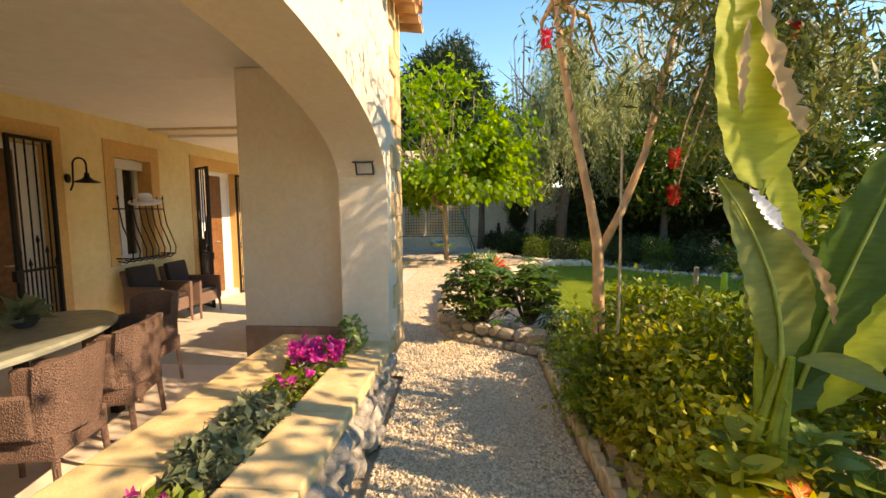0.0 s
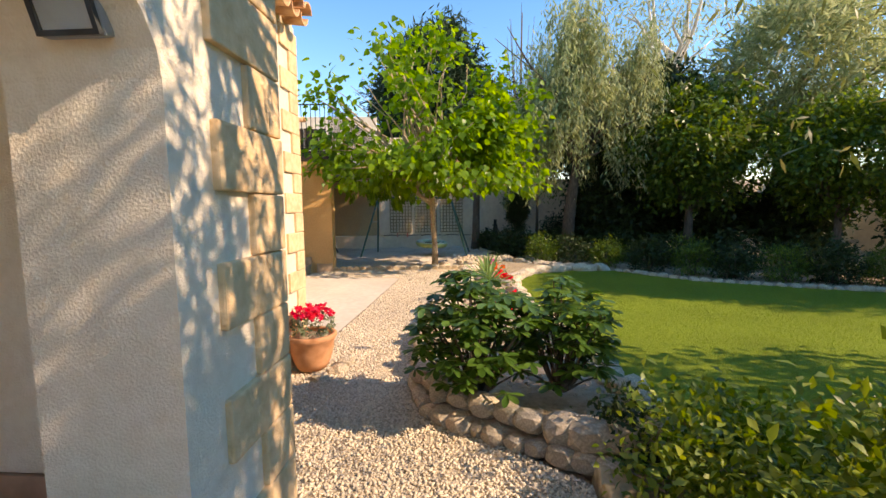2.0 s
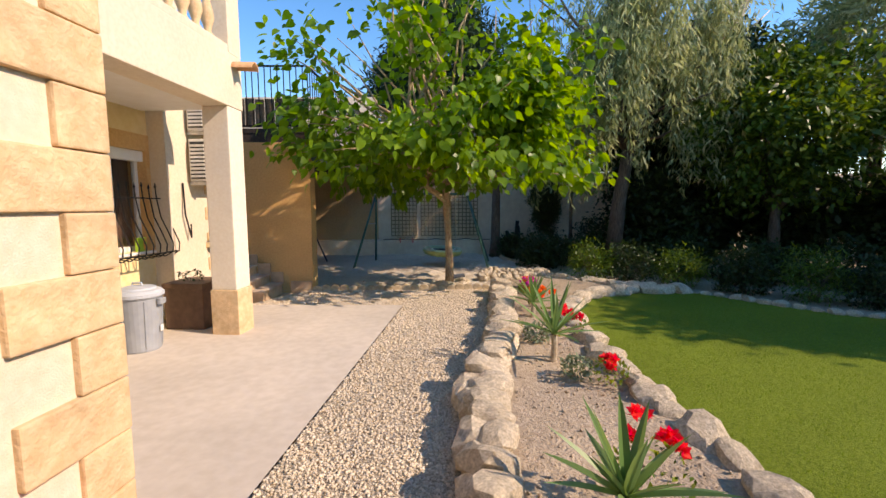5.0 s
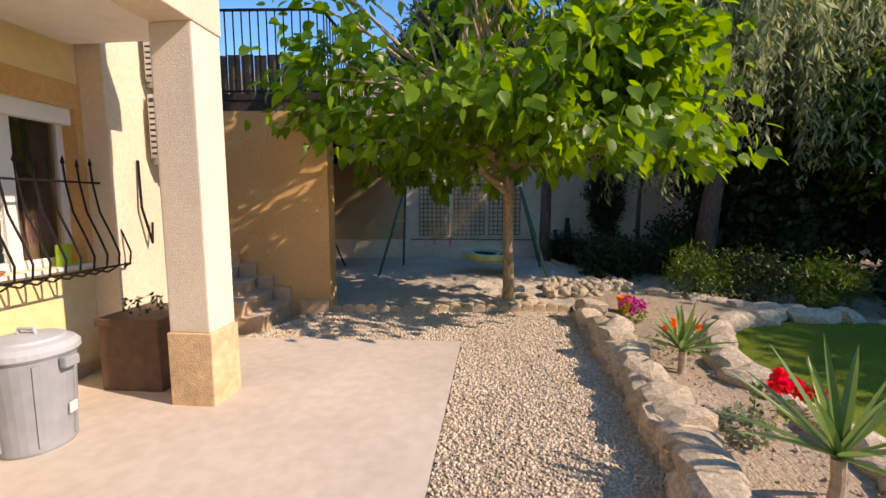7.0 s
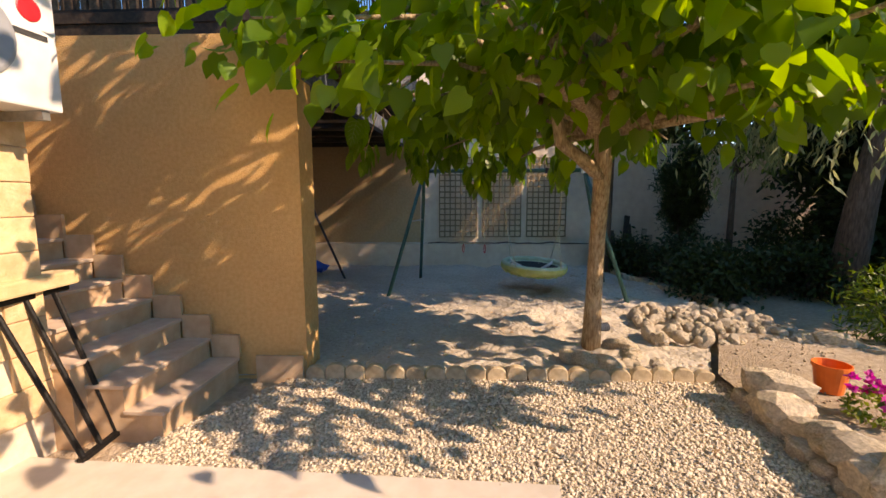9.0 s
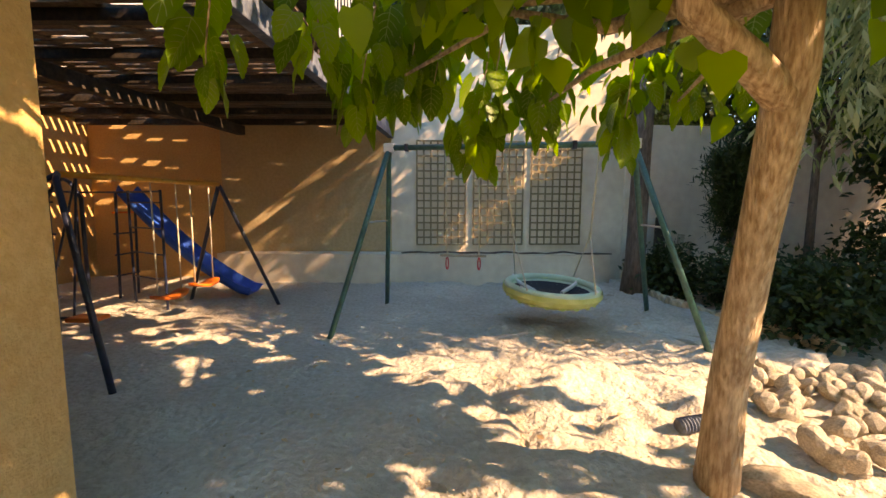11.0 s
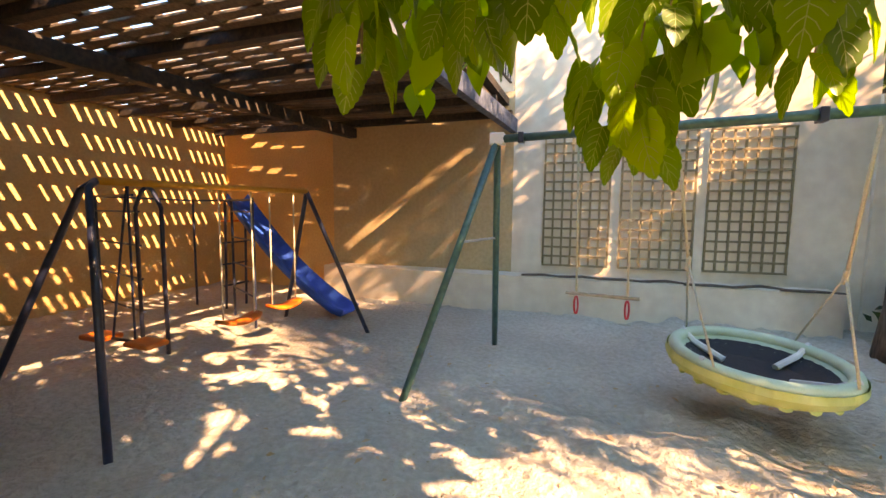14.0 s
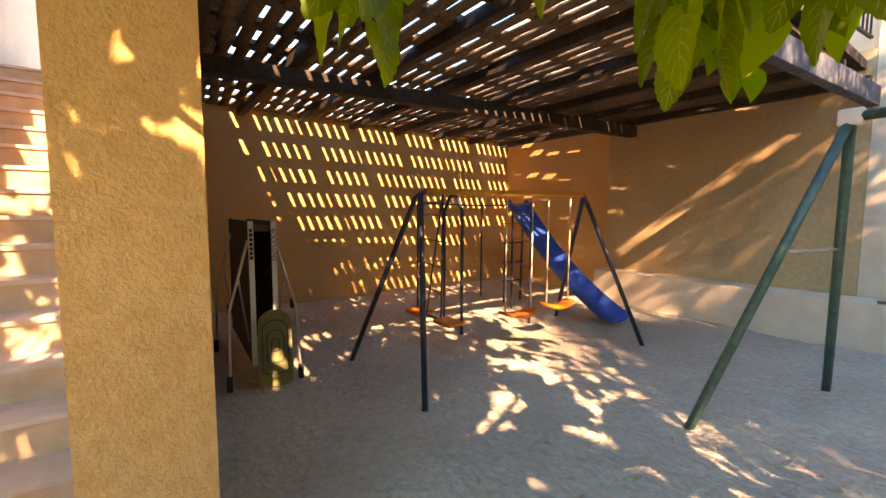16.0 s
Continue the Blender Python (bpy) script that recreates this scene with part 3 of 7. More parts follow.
# back wall of the porches, pieced round its openings: two doors and two windows
OPENINGS = [(0.3, 1.3, -0.3, 2.3), (2.2, 2.86, 0.80, 2.27), (3.92, 5.1, -0.3, 2.28), (6.55, 7.5, 0.80, 2.16)]
bm = bmesh.new()
v = -9.0
for a, b, z0, z1 in OPENINGS:
    box(bm, -4.55, -4.3, v, a, -0.3, 3.2)
    box(bm, -4.55, -4.3, a, b, z1, 3.2)
    if z0 > 0:
        box(bm, -4.55, -4.3, a, b, -0.3, z0)
    v = b
box(bm, -4.55, -4.3, v, 7.56, -0.3, 3.2)
house_piece("wall_back", bm, YELLOW, "yellow ochre rendered house wall")
house_piece("wall_service", boxed(-4.55, -4.05, 7.564, 8.72, -0.3, 3.2, 0.012), CREAM, "cream rendered wall with air conditioners")
house_piece("wall_end", boxed(-9.5, -4.554, 8.45, 8.72, -0.3, 5.0), CREAM, "cream rendered end wall of the house")
house_piece("wall_inner", boxed(-7.2, -7.0, -9, 8.4, -0.3, 3.2), INTERIOR, "inner wall of the house, dimness put into its colour")
house_piece("wall_terrace_beam", boxed(-3.1, -2.764, 3.274, 7.30, 2.62, 3.26, 0.012), CREAM, "cream rendered beam under the terrace")
house_piece("ceiling_entrance", boxed(-7.0, -1.494, 0.664, 2.866, 2.775, 3.0), WHITE, "white plastered entrance ceiling", "ceiling")
house_piece("ceiling_porch", boxed(-7.0, -0.384, -9, 0.66, 2.775, 3.0), WHITE, "white plastered porch ceiling", "ceiling")
house_piece("ceiling_terrace", boxed(-4.296, -3.104, 3.274, 7.5, 2.70, 2.95), WHITE, "white plastered terrace ceiling", "ceiling")
house_piece("roof_slab_entrance", boxed(-9.5, -1.07, 0.664, 3.27, 3.204, 3.3), CREAM, "flat roof over the entrance", "roof")
house_piece("roof_slab", boxed(-9.5, 0.0, -9, 0.66, 3.204, 3.3), CREAM, "flat roof over the porch", "roof")
house_piece("terrace_slab", boxed(-9.5, -2.77, 3.274, 7.30, 3.204, 3.262), CREAM, "terrace floor on the roof", "roof")
house_piece("porch_floor_back", boxed(-4.3, -0.9, -9, 0.7, -0.3, -0.075), PORCHTILE, "polished reddish beige porch tiles", "floor")
house_piece("house_floor", boxed(-7.0, -4.3, -9, 8.4, -0.3, -0.1), PORCHTILE, "dim tiled house floor", "floor")
for a, b, z0, z1 in OPENINGS:
    bm = bmesh.new()
    box(bm, -4.305, -4.288, a - 0.16, a, max(z0 - 0.05, -0.2), z1 + 0.22)
    box(bm, -4.305, -4.288, b, b + 0.16, max(z0 - 0.05, -0.2), z1 + 0.22)
    box(bm, -4.305, -4.288, a, b, z1, z1 + 0.22)
    box(bm, -4.56, -4.30, a - 0.004, a + 0.004, max(z0, -0.2), z1)
    box(bm, -4.56, -4.30, b - 0.004, b + 0.004, max(z0, -0.2), z1)
    house_piece("trim", bm, OCHRE, "deep ochre band round an opening", "trim")

# terrace pillar with a stone foot
p3 = thing("pillar", "cream rendered square pillar with a rough stone foot", "pillar", HOUSE)
part("shaft", boxed(-3.105, -2.775, 6.965, 7.29, 0.35, 2.62, 0.015), PALE, p3)
part("stone_foot", boxed(-3.12, -2.758, 6.95, 7.305, -0.26, 0.352, 0.012), STONE, p3, "tan rough-hewn stone foot")

# stone foot under the entrance arch pier
p2 = thing("pier_foot", "tan hewn stone foot of the arch pier", "stone foot", HOUSE)
part("stone_block", boxed(-1.502, -1.055, 2.725, 3.315, -0.26, 0.39, 0.012), STONE, p2)

# quoins on the corners of the arch walls
def quoins(name, label, u, v_edge, z0, n, h, long, short, other, phase=0):
    q = thing(name, label, "quoins", HOUSE)
    for k in range(n):
        w = long if (k + phase) % 2 == 0 else short
        d = random.uniform(-0.008, 0.008)
        part("quoin_stone", boxed(u - other, u + 0.022 + d * 0.4, v_edge - w + d, v_edge + 0.008, z0 + k * h + 0.002, z0 + (k + 1) * h - 0.002, 0.008), STONE, q)
    return q

quoins("quoins", "weathered tan sandstone quoins on the porch corner", 0.0, 0.48, 0.30, 15, 0.193, 0.38, 0.20, 0.36)
quoins("quoins", "smooth tan sandstone quoins on the entrance corner", -1.07, 3.30, 0.395, 14, 0.195, 0.37, 0.18, 0.40, 1)
quoins("quoins", "tan and cream quoins beside the stairs", -4.05, 8.72, 0.0, 15, 0.20, 0.36, 0.20, 0.44)

# projecting clay tiles on the eaves
def clay_tiles(name, label, places, m=HOUSE):
    t = thing(name, label, "roof tiles", m)
    bm = bmesh.new()
    n = 8
    for x0, r0, x1, r1 in ((-0.30, 0.075, 0.22, 0.09),):
        ring = []
        for x, r in ((x0, r0), (x1, r1)):
            ring.append([bm.verts.new((x, (r - d) * math.cos(math.pi * k / n), (r - d) * math.sin(math.pi * k / n))) for d in (0, 0.016) for k in (range(n + 1) if d == 0 else range(n, -1, -1))])
        L = len(ring[0])
        for k in range(L):
            bm.faces.new((ring[0][k], ring[0][(k + 1) % L], ring[1][(k + 1) % L], ring[1][k]))
        bm.faces.new(ring[0][::-1])
        bm.faces.new(ring[1])
    first = part("clay_tile", bm, ROOFTILE, t)
    first.matrix_basis = places[0]
    for q in places[1:]:
        share("clay_tile", first.data, t, q)
    return t

rows = [pose(-0.02, 0.62 - 0.2 * k, 3.32, 0, 5, random.uniform(-3, 3)) for k in range(24)] + [pose(-0.15 - 0.2 * k, 0.72, 3.32, 0, 5, 90 + random.uniform(-3, 3)) for k in range(3)]
rows += [pose(-0.02, 0.72 - 0.2 * k, 3.25, 180, 5, 0) for k in range(24)]
clay_tiles("eave_tiles", "terracotta roof tiles on the porch eave", rows)
rows = [pose(-1.09, 3.2 - 0.2 * k, 3.32, 0, 5, random.uniform(-3, 3)) for k in range(12)] + [pose(-1.09, 3.1 - 0.2 * k, 3.25, 180, 5, 0) for k in range(12)]
clay_tiles("eave_tiles", "terracotta roof tiles above the arched entrance", rows)
clay_tiles("rain_spout", "terracotta rain spout tile on the terrace corner", [pose(-2.72, 7.15, 3.1, 0, 4, 0)])

# terrace balustrade
bal = thing("balustrade", "cream balustrade with turned sandstone balusters", "balustrade", HOUSE)
part("end_post", boxed(-3.06, -2.77, 7.05, 7.32, 3.264, 4.24, 0.012), CREAM, bal)
part("top_rail", boxed(-3.04, -2.775, 3.3, 7.05, 4.10, 4.22, 0.012), CREAM, bal)
part("bottom_rail", boxed(-3.02, -2.78, 3.3, 7.05, 3.264, 3.36, 0.012), CREAM, bal)
bm = lathe(bmesh.new(), [(0.06, 0), (0.06, 0.05), (0.035, 0.08), (0.045, 0.13), (0.075, 0.22), (0.07, 0.30), (0.04, 0.42), (0.03, 0.48), (0.045, 0.52), (0.04, 0.56), (0.055, 0.62), (0.03, 0.66), (0.06, 0.70), (0.06, 0.745)], segs=12)
b0 = part("baluster", bm, STONE, bal, smooth=True)
b0.matrix_basis = pose(-2.9, 6.86, 3.358)
for k in range(1, 16):
    share("baluster", b0.data, bal, pose(-2.9, 6.86 - 0.215 * k, 3.358))

# planter on the porch parapet
par = thing("parapet_planter", "low stone parapet planter with sandstone capping", "planter", HOUSE)
for k in range(6):
    v1 = -0.02 - k * 0.62
    part("cap_slab", boxed(-0.285, 0.035, v1 - 0.612, v1, 0.395, 0.46, 0.012), CAPSTONE, par)
    part("cap_slab", boxed(-0.95, -0.57, v1 + 0.10 - 0.612, v1 + 0.10, 0.395, 0.46, 0.012), CAPSTONE, par)
part("core_wall", boxed(-0.26, -0.03, -8, -0.002, -0.2, 0.393), RUBBLE, par)
part("core_wall", boxed(-0.92, -0.60, -8, 0.12, -0.25, 0.393), PALE, par)
part("soil", boxed(-0.60, -0.26, -4, 0.1, 0.1, 0.35), SOIL, par)
stone_kinds = [rock_mesh("stone", i, RUBBLE, 0.8, 0.3, 2) for i in range(6)]
for k in range(86):
    v, z = -0.05 - 4.3 * (k / 86), random.choice((0.0, 0.13, 0.25, 0.33)) - 0.05
    s = random.uniform(0.07, 0.12)
    share("stone", stone_kinds[k % 6], par, pose(-0.045, v, z, random.uniform(0, 360), random.uniform(-20, 20), random.uniform(0, 360)) @ Matrix.Diagonal((s, s, s, 1)))

# ---- walls round the garden ----
def garden_wall(name, a, b, z1, thick, material, label, z0=-0.3):
    a, b = Vector(a), Vector(b)
    d = b - a
    ob = part(name, boxed(0, d.length, 0, thick, z0, z1), material)
    ob.matrix_basis = pose(a.x, a.y, 0, 0, 0, math.degrees(math.atan2(d.y, d.x)))
    return tagged(ob, label, "wall", kind="structure")

garden_wall("wall_stairs", (-9.5, 13.42), (-2.58, 13.48), 2.63, 0.33, OCHRE, "ochre rendered wall beside the stairs")
garden_wall("wall_play_left", (-7.72, 20.2), (-7.72, 13.78), 2.62, -0.25, OCHRE, "ochre rendered wall under the pergola")
garden_wall("wall_play_back", (-7.96, 20.05), (-5.25, 20.05), 2.62, 0.25, OCHRE, "ochre rendered wall behind the slide")
garden_wall("wall_play_corner", (-5.25, 19.93), (-2.22, 20.0), 2.9, 0.25, TAN, "ochre rendered wall behind the swings")
garden_wall("wall_garden_back", (-2.216, 20.0), (2.1, 20.35), 4.3, 0.25, BUFF, "buff rendered garden wall with trellis")
garden_wall("wall_garden_far", (2.1, 20.3), (16, 21.5), 2.6, 0.25, BUFF, "buff rendered garden wall behind the trees")
garden_wall("wall_garden_side", (15.5, 21.4), (15.5, -14), 2.6, 0.25, BUFF, "buff rendered side garden wall")
garden_wall("wall_garden_rear", (15.5, -13.5), (-9, -13.5), 2.6, 0.25, BUFF, "buff rendered garden wall near the gate")
garden_wall("wall_ledge", (-5.2, 19.55), (1.62, 19.62), 0.27, 0.40, BUFF, "low rendered ledge along the garden wall")
garden_wall("wall_neighbour", (-9.4, 20.3), (-2.3, 20.31), 5.2, 0.2, BUFF, "buff rendered neighbouring wall")

# ---- pergola, stairs and play area ----
G0 = -0.23
perg = thing("pergola", "dark timber pergola deck with slatted roof", "pergola", pose(0, 0, 0))
part("main_beam", boxed(-0.07, 0.07, 0, 6.55, 2.34, 2.50, 0.01, pose(-5.45, 13.65, 0, 0, 0, -5.3)), DARKWOOD, perg)
part("edge_beam", boxed(-0.05, 0.05, 0, 6.4, 2.30, 2.50, 0.008, pose(-2.62, 13.6, 0, 0, 0, -3.6)), GREYBEAM, perg, "weathered grey painted edge beam")
for k in range(8):
    y = 14.05 + k * 0.83
    part("joist", boxed(-7.75, -2.22 + 0.06 * (y - 20), y - 0.045, y + 0.045, 2.504, 2.60, 0.006), DARKWOOD, perg)
bm = boxed(-0.27, 0.27, -0.051, 0.051, -0.009, 0.009)
me = bpy.data.meshes.new("lath")
bm.to_mesh(me)
bm.free()
me.materials.append(LATH)
# short laths lie across long battens, with gaps of a finger's width between them
cols = [-7.45 + 0.475 * k for k in range(11)]
verts, quads = [], []
bx = np.array([(sx, sy, sz) for sz in (-1, 1) for sy in (-1, 1) for sx in (-1, 1)], float)
bf = np.array([(0, 2, 3, 1), (4, 5, 7, 6), (0, 1, 5, 4), (2, 6, 7, 3), (0, 4, 6, 2), (1, 3, 7, 5)])
near = []
for i, x in enumerate(cols):
    off = rng.uniform(0, 0.1)
    for k in range(43):
        y = 13.85 + off + k * 0.148 + rng.uniform(-0.006, 0.006)
        q = pose(x, y, 2.612 + rng.uniform(-0.004, 0.004), 0, rng.uniform(-0.6, 0.6), rng.uniform(-0.7, 0.7))
        half = 0.068 if x > -5.2 and y > 17.9 else 0.051
        if 15.2 < y < 17.9 and -6.3 < x < -2.3 and len(near) < 190:
            near.append(share("lath", me, perg, q))
        else:
            w = np.array([(q @ Vector((a * 0.27, b * half, c * 0.009))) for a, b, c in bx])
            quads.append(bf + 8 * len(verts))
            verts.append(w)
mesh_np("lath_field", np.concatenate(verts), np.concatenate(quads), LATH, perg)["kind"] = "stuff"
for i in range(12):
    part("batten", boxed(-7.45 - 0.2375 + 0.475 * i - 0.085, -7.45 - 0.2375 + 0.475 * i + 0.085, 13.8, 20.05, 2.624, 2.66), LATH, perg)

# railing on the pergola deck
def railing(name, label, a, b, h, m0, screen=True):
    a, b = Vector(a), Vector(b)
    L = (b - a).length
    t = thing(name, label, "railing", pose(a.x, a.y, m0, 0, 0, math.degrees(math.atan2(b.y - a.y, b.x - a.x))))
    part("top_rail", boxed(0, L, -0.02, 0.02, h - 0.03, h, 0.004), IRON, t)
    part("bottom_rail", boxed(0, L, -0.015, 0.015, 0.06, 0.085), IRON, t)
    bm = boxed(-0.008, 0.008, -0.008, 0.008, 0.085, h - 0.03)
    first = part("bar", bm, IRON, t)
    first.matrix_basis = pose(0.05, 0, 0)
    n = int(L / 0.125)
    for k in range(1, n):
        share("bar", first.data, t, pose(0.05 + k * (L - 0.1) / (n - 1), 0, 0))
    if screen:
        for k in range(int(L / 0.2)):
            part("screen_board", boxed(0.02 + k * 0.2, 0.205 + k * 0.2, 0.03, 0.045, 0.05, 0.60 + 0.01 * (k % 3)), LATH, t)
    return t

railing("balcony_railing", "black iron balcony railing with brown screening", (-8.0, 13.95), (-2.75, 13.95), 1.25, 2.95)
railing("balcony_railing", "black iron balcony railing along the deck side", (-2.72, 13.95), (-2.28, 20.0), 1.25, 2.95, False)
tagged(part("balcony_floor", boxed(-8.0, -2.7, 13.8, 14.5, 2.86, 2.95), DARKWOOD), "dark timber balcony walkway", "floor", kind="structure")
tagged(part("balcony_edge", boxed(-2.82, -2.45, 14.5, 20.0, 2.70, 2.80, 0, pose(0.15, 0, 0)), DARKWOOD), "dark timber deck edge", "floor", kind="structure")

tagged(part("balcony_beam", boxed(-9.0, -2.62, 13.815, 13.95, 2.50, 2.858, 0.008), DARKWOOD), "dark timber beam under the balcony walkway", "beam", kind="structure")

# stairs between the house and the ochre wall
stairs = thing("stairs", "tiled outdoor stairs with clay skirting", "stairs", pose(0, 0, 0))
STEP = mat("stair_tile", (0.48, 0.36, 0.27), (0.56, 0.44, 0.34), 9, 0.7, 0.1, 80, wide=0.1, patch=3, vary=0.08)
RISER = mat("stair_riser_tile", (0.50, 0.33, 0.20), (0.60, 0.42, 0.27), 9, 0.75, 0.1, 80, wide=0.1, patch=3, vary=0.08)
for k in range(16):
    x1 = -3.14 - 0.245 * k
    z1 = G0 + 0.172 * (k + 1)
    y0 = 12.46 if k < 2 else 12.36
    part("riser", boxed(x1 - 0.265, x1 - 0.02, y0 + 0.012, 13.40, G0 - 0.05, z1 - 0.03), RISER, stairs)
    part("tread", boxed(x1 - 0.27, x1, y0, 13.405, z1 - 0.028, z1, 0.006), STEP, stairs)
    part("skirting_tile", boxed(x1 - 0.243, x1, 13.395, 13.425, z1 + 0.002, z1 + 0.20), RISER, stairs)
part("skirting_tile", boxed(-3.0, -2.59, 13.40, 13.425, G0 - 0.05, G0 + 0.19), RISER, stairs)


def a_frame(t, top, feet, r, material, name="leg", segs=10):
    for f in feet:
        part(name, tube(bmesh.new(), [top, f], r, segs), material, t, smooth=True)


def rope(t, pts, r, material, name="rope"):
    return part(name, tube(bmesh.new(), pts, r, 6), material, t, smooth=True)


# green swing set
gs = thing("swing_set", "green metal swing set on the play sand", "swing set", pose(0, 0, 0))
TL, TR = Vector((-1.87, 17.25, 1.77)), Vector((0.66, 16.66, 1.74))
part("crossbar", tube(bmesh.new(), [TL, TR], 0.032, 12), GREENP, gs, smooth=True)
a_frame(gs, TL, [(-2.40, 16.51, G0 - 0.03), (-2.03, 18.05, G0 - 0.03)], 0.030, GREENP)
a_frame(gs, TR, [(1.19, 16.04, G0 - 0.03), (1.38, 17.70, G0 - 0.03)], 0.030, GREENP)
for top, f1, f2 in ((TL, (-2.40, 16.51, G0), (-2.03, 18.05, G0)), (TR, (1.19, 16.04, G0), (1.38, 17.70, G0))):
    part("cross_brace", tube(bmesh.new(), [top.lerp(Vector(f1), 0.42), top.lerp(Vector(f2), 0.42)], 0.012, 6), STEEL, gs)
    part("corner_bracket", boxed(-0.06, 0.06, -0.045, 0.045, -0.05, 0.05, 0.012, Matrix.Translation(top)), WHITE, gs, "white plastic corner bracket")
for s in (0.08, 0.28, 0.46, 0.78, 0.93):
    p = TL.lerp(TR, s)
    part("clamp", boxed(-0.022, 0.022, -0.04, 0.04, -0.045, 0.04, 0.006, Matrix.Translation(p)), NAVY, gs)
# trapeze bar hung from the crossbar
tz = thing("trapeze_swing", "wooden trapeze bar with red rings on ropes", "swing", pose(0, 0, 0))
for s, b in ((0.255, (-1.20, 17.13, 0.56)), (0.40, (-0.84, 17.08, 0.56))):
    p = TL.lerp(TR, s)
    rope(tz, [p - Vector((0, 0, 0.06)), b], 0.009, ROPE)
    bm = bmesh.new()
    for k in range(12):
        a0, a1 = 2 * math.pi * k / 12, 2 * math.pi * (k + 1) / 12
        tube(bm, [(b[0] + 0.014 * math.cos(a0), b[1], b[2] - 0.10 + 0.070 * math.sin(a0)), (b[0] + 0.014 * math.cos(a1), b[1], b[2] - 0.10 + 0.070 * math.sin(a1))], 0.008, 6)
    part("ring", bm, RED, tz, "red plastic ring")
part("bar", tube(bmesh.new(), [(-1.28, 17.14, 0.55), (-0.76, 17.07, 0.55)], 0.014, 8), PALEWOOD, tz)
# nest swing
nest = thing("nest_swing", "round nest swing with faded green padded rim", "swing", pose(0.0, 17.12, 0.20, 3, 3, 0))
bm = bmesh.new()
R, rr, NN, MM = 0.50, 0.034, 40, 10
ring = [[bm.verts.new(((R + rr * math.cos(b) * 1.3) * math.cos(a), (R + rr * math.cos(b) * 1.3) * math.sin(a), rr * 1.25 * math.sin(b))) for b in [2 * math.pi * j / MM for j in range(MM)]] for a in [2 * math.pi * i / NN for i in range(NN)]]
for i in range(NN):
    for j in range(MM):
        bm.faces.new((ring[i][j], ring[(i + 1) % NN][j], ring[(i + 1) % NN][(j + 1) % MM], ring[i][(j + 1) % MM]))
rim = part("rim", bm, PALEGREEN, nest, smooth=True)
part("rim_skirt", lathe(bmesh.new(), [(0.555, 0.0), (0.56, -0.05), (0.53, -0.10), (0.44, -0.15), (0.42, -0.14), (0.515, -0.09), (0.545, -0.045), (0.54, 0.0)], segs=40, close=False), LIME, nest, "lime yellow vinyl underside")
part("seat_net", lathe(bmesh.new(), [(0.02, -0.13), (0.30, -0.11), (0.45, -0.035), (0.45, -0.05), (0.30, -0.125), (0.02, -0.145)], segs=32), MESHBLACK, nest)
for k in range(20):
    a = 2 * math.pi * k / 20
    part("scallop", lathe(bmesh.new(), [(0.001, 0.010), (0.042, 0.008), (0.05, 0.0), (0.042, -0.008), (0.001, -0.012)], (0, 0, 0), 10), LIME, nest).matrix_basis = pose(0.485 * math.cos(a), 0.485 * math.sin(a), -0.098, 0, 60, math.degrees(a))
part("inner_collar", lathe(bmesh.new(), [(0.49, 0.0), (0.42, -0.055), (0.40, -0.06), (0.41, -0.07), (0.48, -0.03)], segs=40, close=False), PALEGREEN, nest, smooth=True)
for a in (38, 142, 218, 322):
    part("strap", tube(bmesh.new(), [(0.20 * math.cos(math.radians(a)), 0.20 * math.sin(math.radians(a)), -0.10), (0.42 * math.cos(math.radians(a)), 0.42 * math.sin(math.radians(a)), -0.035), (0.52 * math.cos(math.radians(a)), 0.52 * math.sin(math.radians(a)), 0.045)], [0.024, 0.024, 0.018], 6), ACWHITE, nest, "pale webbing strap")
inv = nest.matrix_basis.inverted()
for s, ends in ((0.505, ((-0.36, -0.41), (-0.36, 0.41))), (0.875, ((0.36, -0.41), (0.36, 0.41)))):
    p = TL.lerp(TR, s) - Vector((0, 0, 0.08))
    knot = p.lerp(nest.matrix_basis @ Vector((ends[0][0] * 1.05, 0, 0.0)), 0.58)
    rope(nest, [inv @ p, inv @ knot], 0.011, ROPE)
    for e in ends:
        rope(nest, [inv @ knot, Vector((e[0], e[1], 0.03))], 0.008, ROPE)
    part("knot", lathe(bmesh.new(), [(0.012, -0.05), (0.02, -0.03), (0.016, 0), (0.021, 0.03), (0.012, 0.05)], tuple(inv @ knot), 8), ROPE, nest)

# navy and orange swing set with slide and climbing frame
ps = thing("play_frame", "navy metal play frame with orange crossbar", "play frame", pose(0, 0, 0))
A, B = Vector((-4.30, 15.70, 1.36)), Vector((-4.08, 17.66, 1.37))
part("crossbar", tube(bmesh.new(), [A, B], 0.028, 10), YELLOWBAR, ps, "orange yellow painted crossbar", True)
part("leg", tube(bmesh.new(), [A, A + Vector((0.07, -0.09, -0.05)), (-3.62, 15.25, G0 - 0.02)], 0.024, 10), NAVY, ps, smooth=True)
part("leg", tube(bmesh.new(), [A, A + Vector((-0.06, -0.06, -0.06)), (-4.87, 15.23, G0 - 0.02)], 0.024, 10), NAVY, ps, smooth=True)
part("leg", tube(bmesh.new(), [B, (-3.49, 17.95, G0 - 0.02)], 0.024, 10), NAVY, ps, smooth=True)
part("leg", tube(bmesh.new(), [B, (-4.84, 18.18, G0 - 0.02)], 0.024, 10), NAVY, ps, smooth=True)
part("leg", tube(bmesh.new(), [(-5.12, 16.64, 1.38), (-5.20, 16.64, 1.34), (-5.31, 16.65, 1.18), (-5.31, 16.65, G0 - 0.02)], 0.020, 8), NAVY, ps, smooth=True)
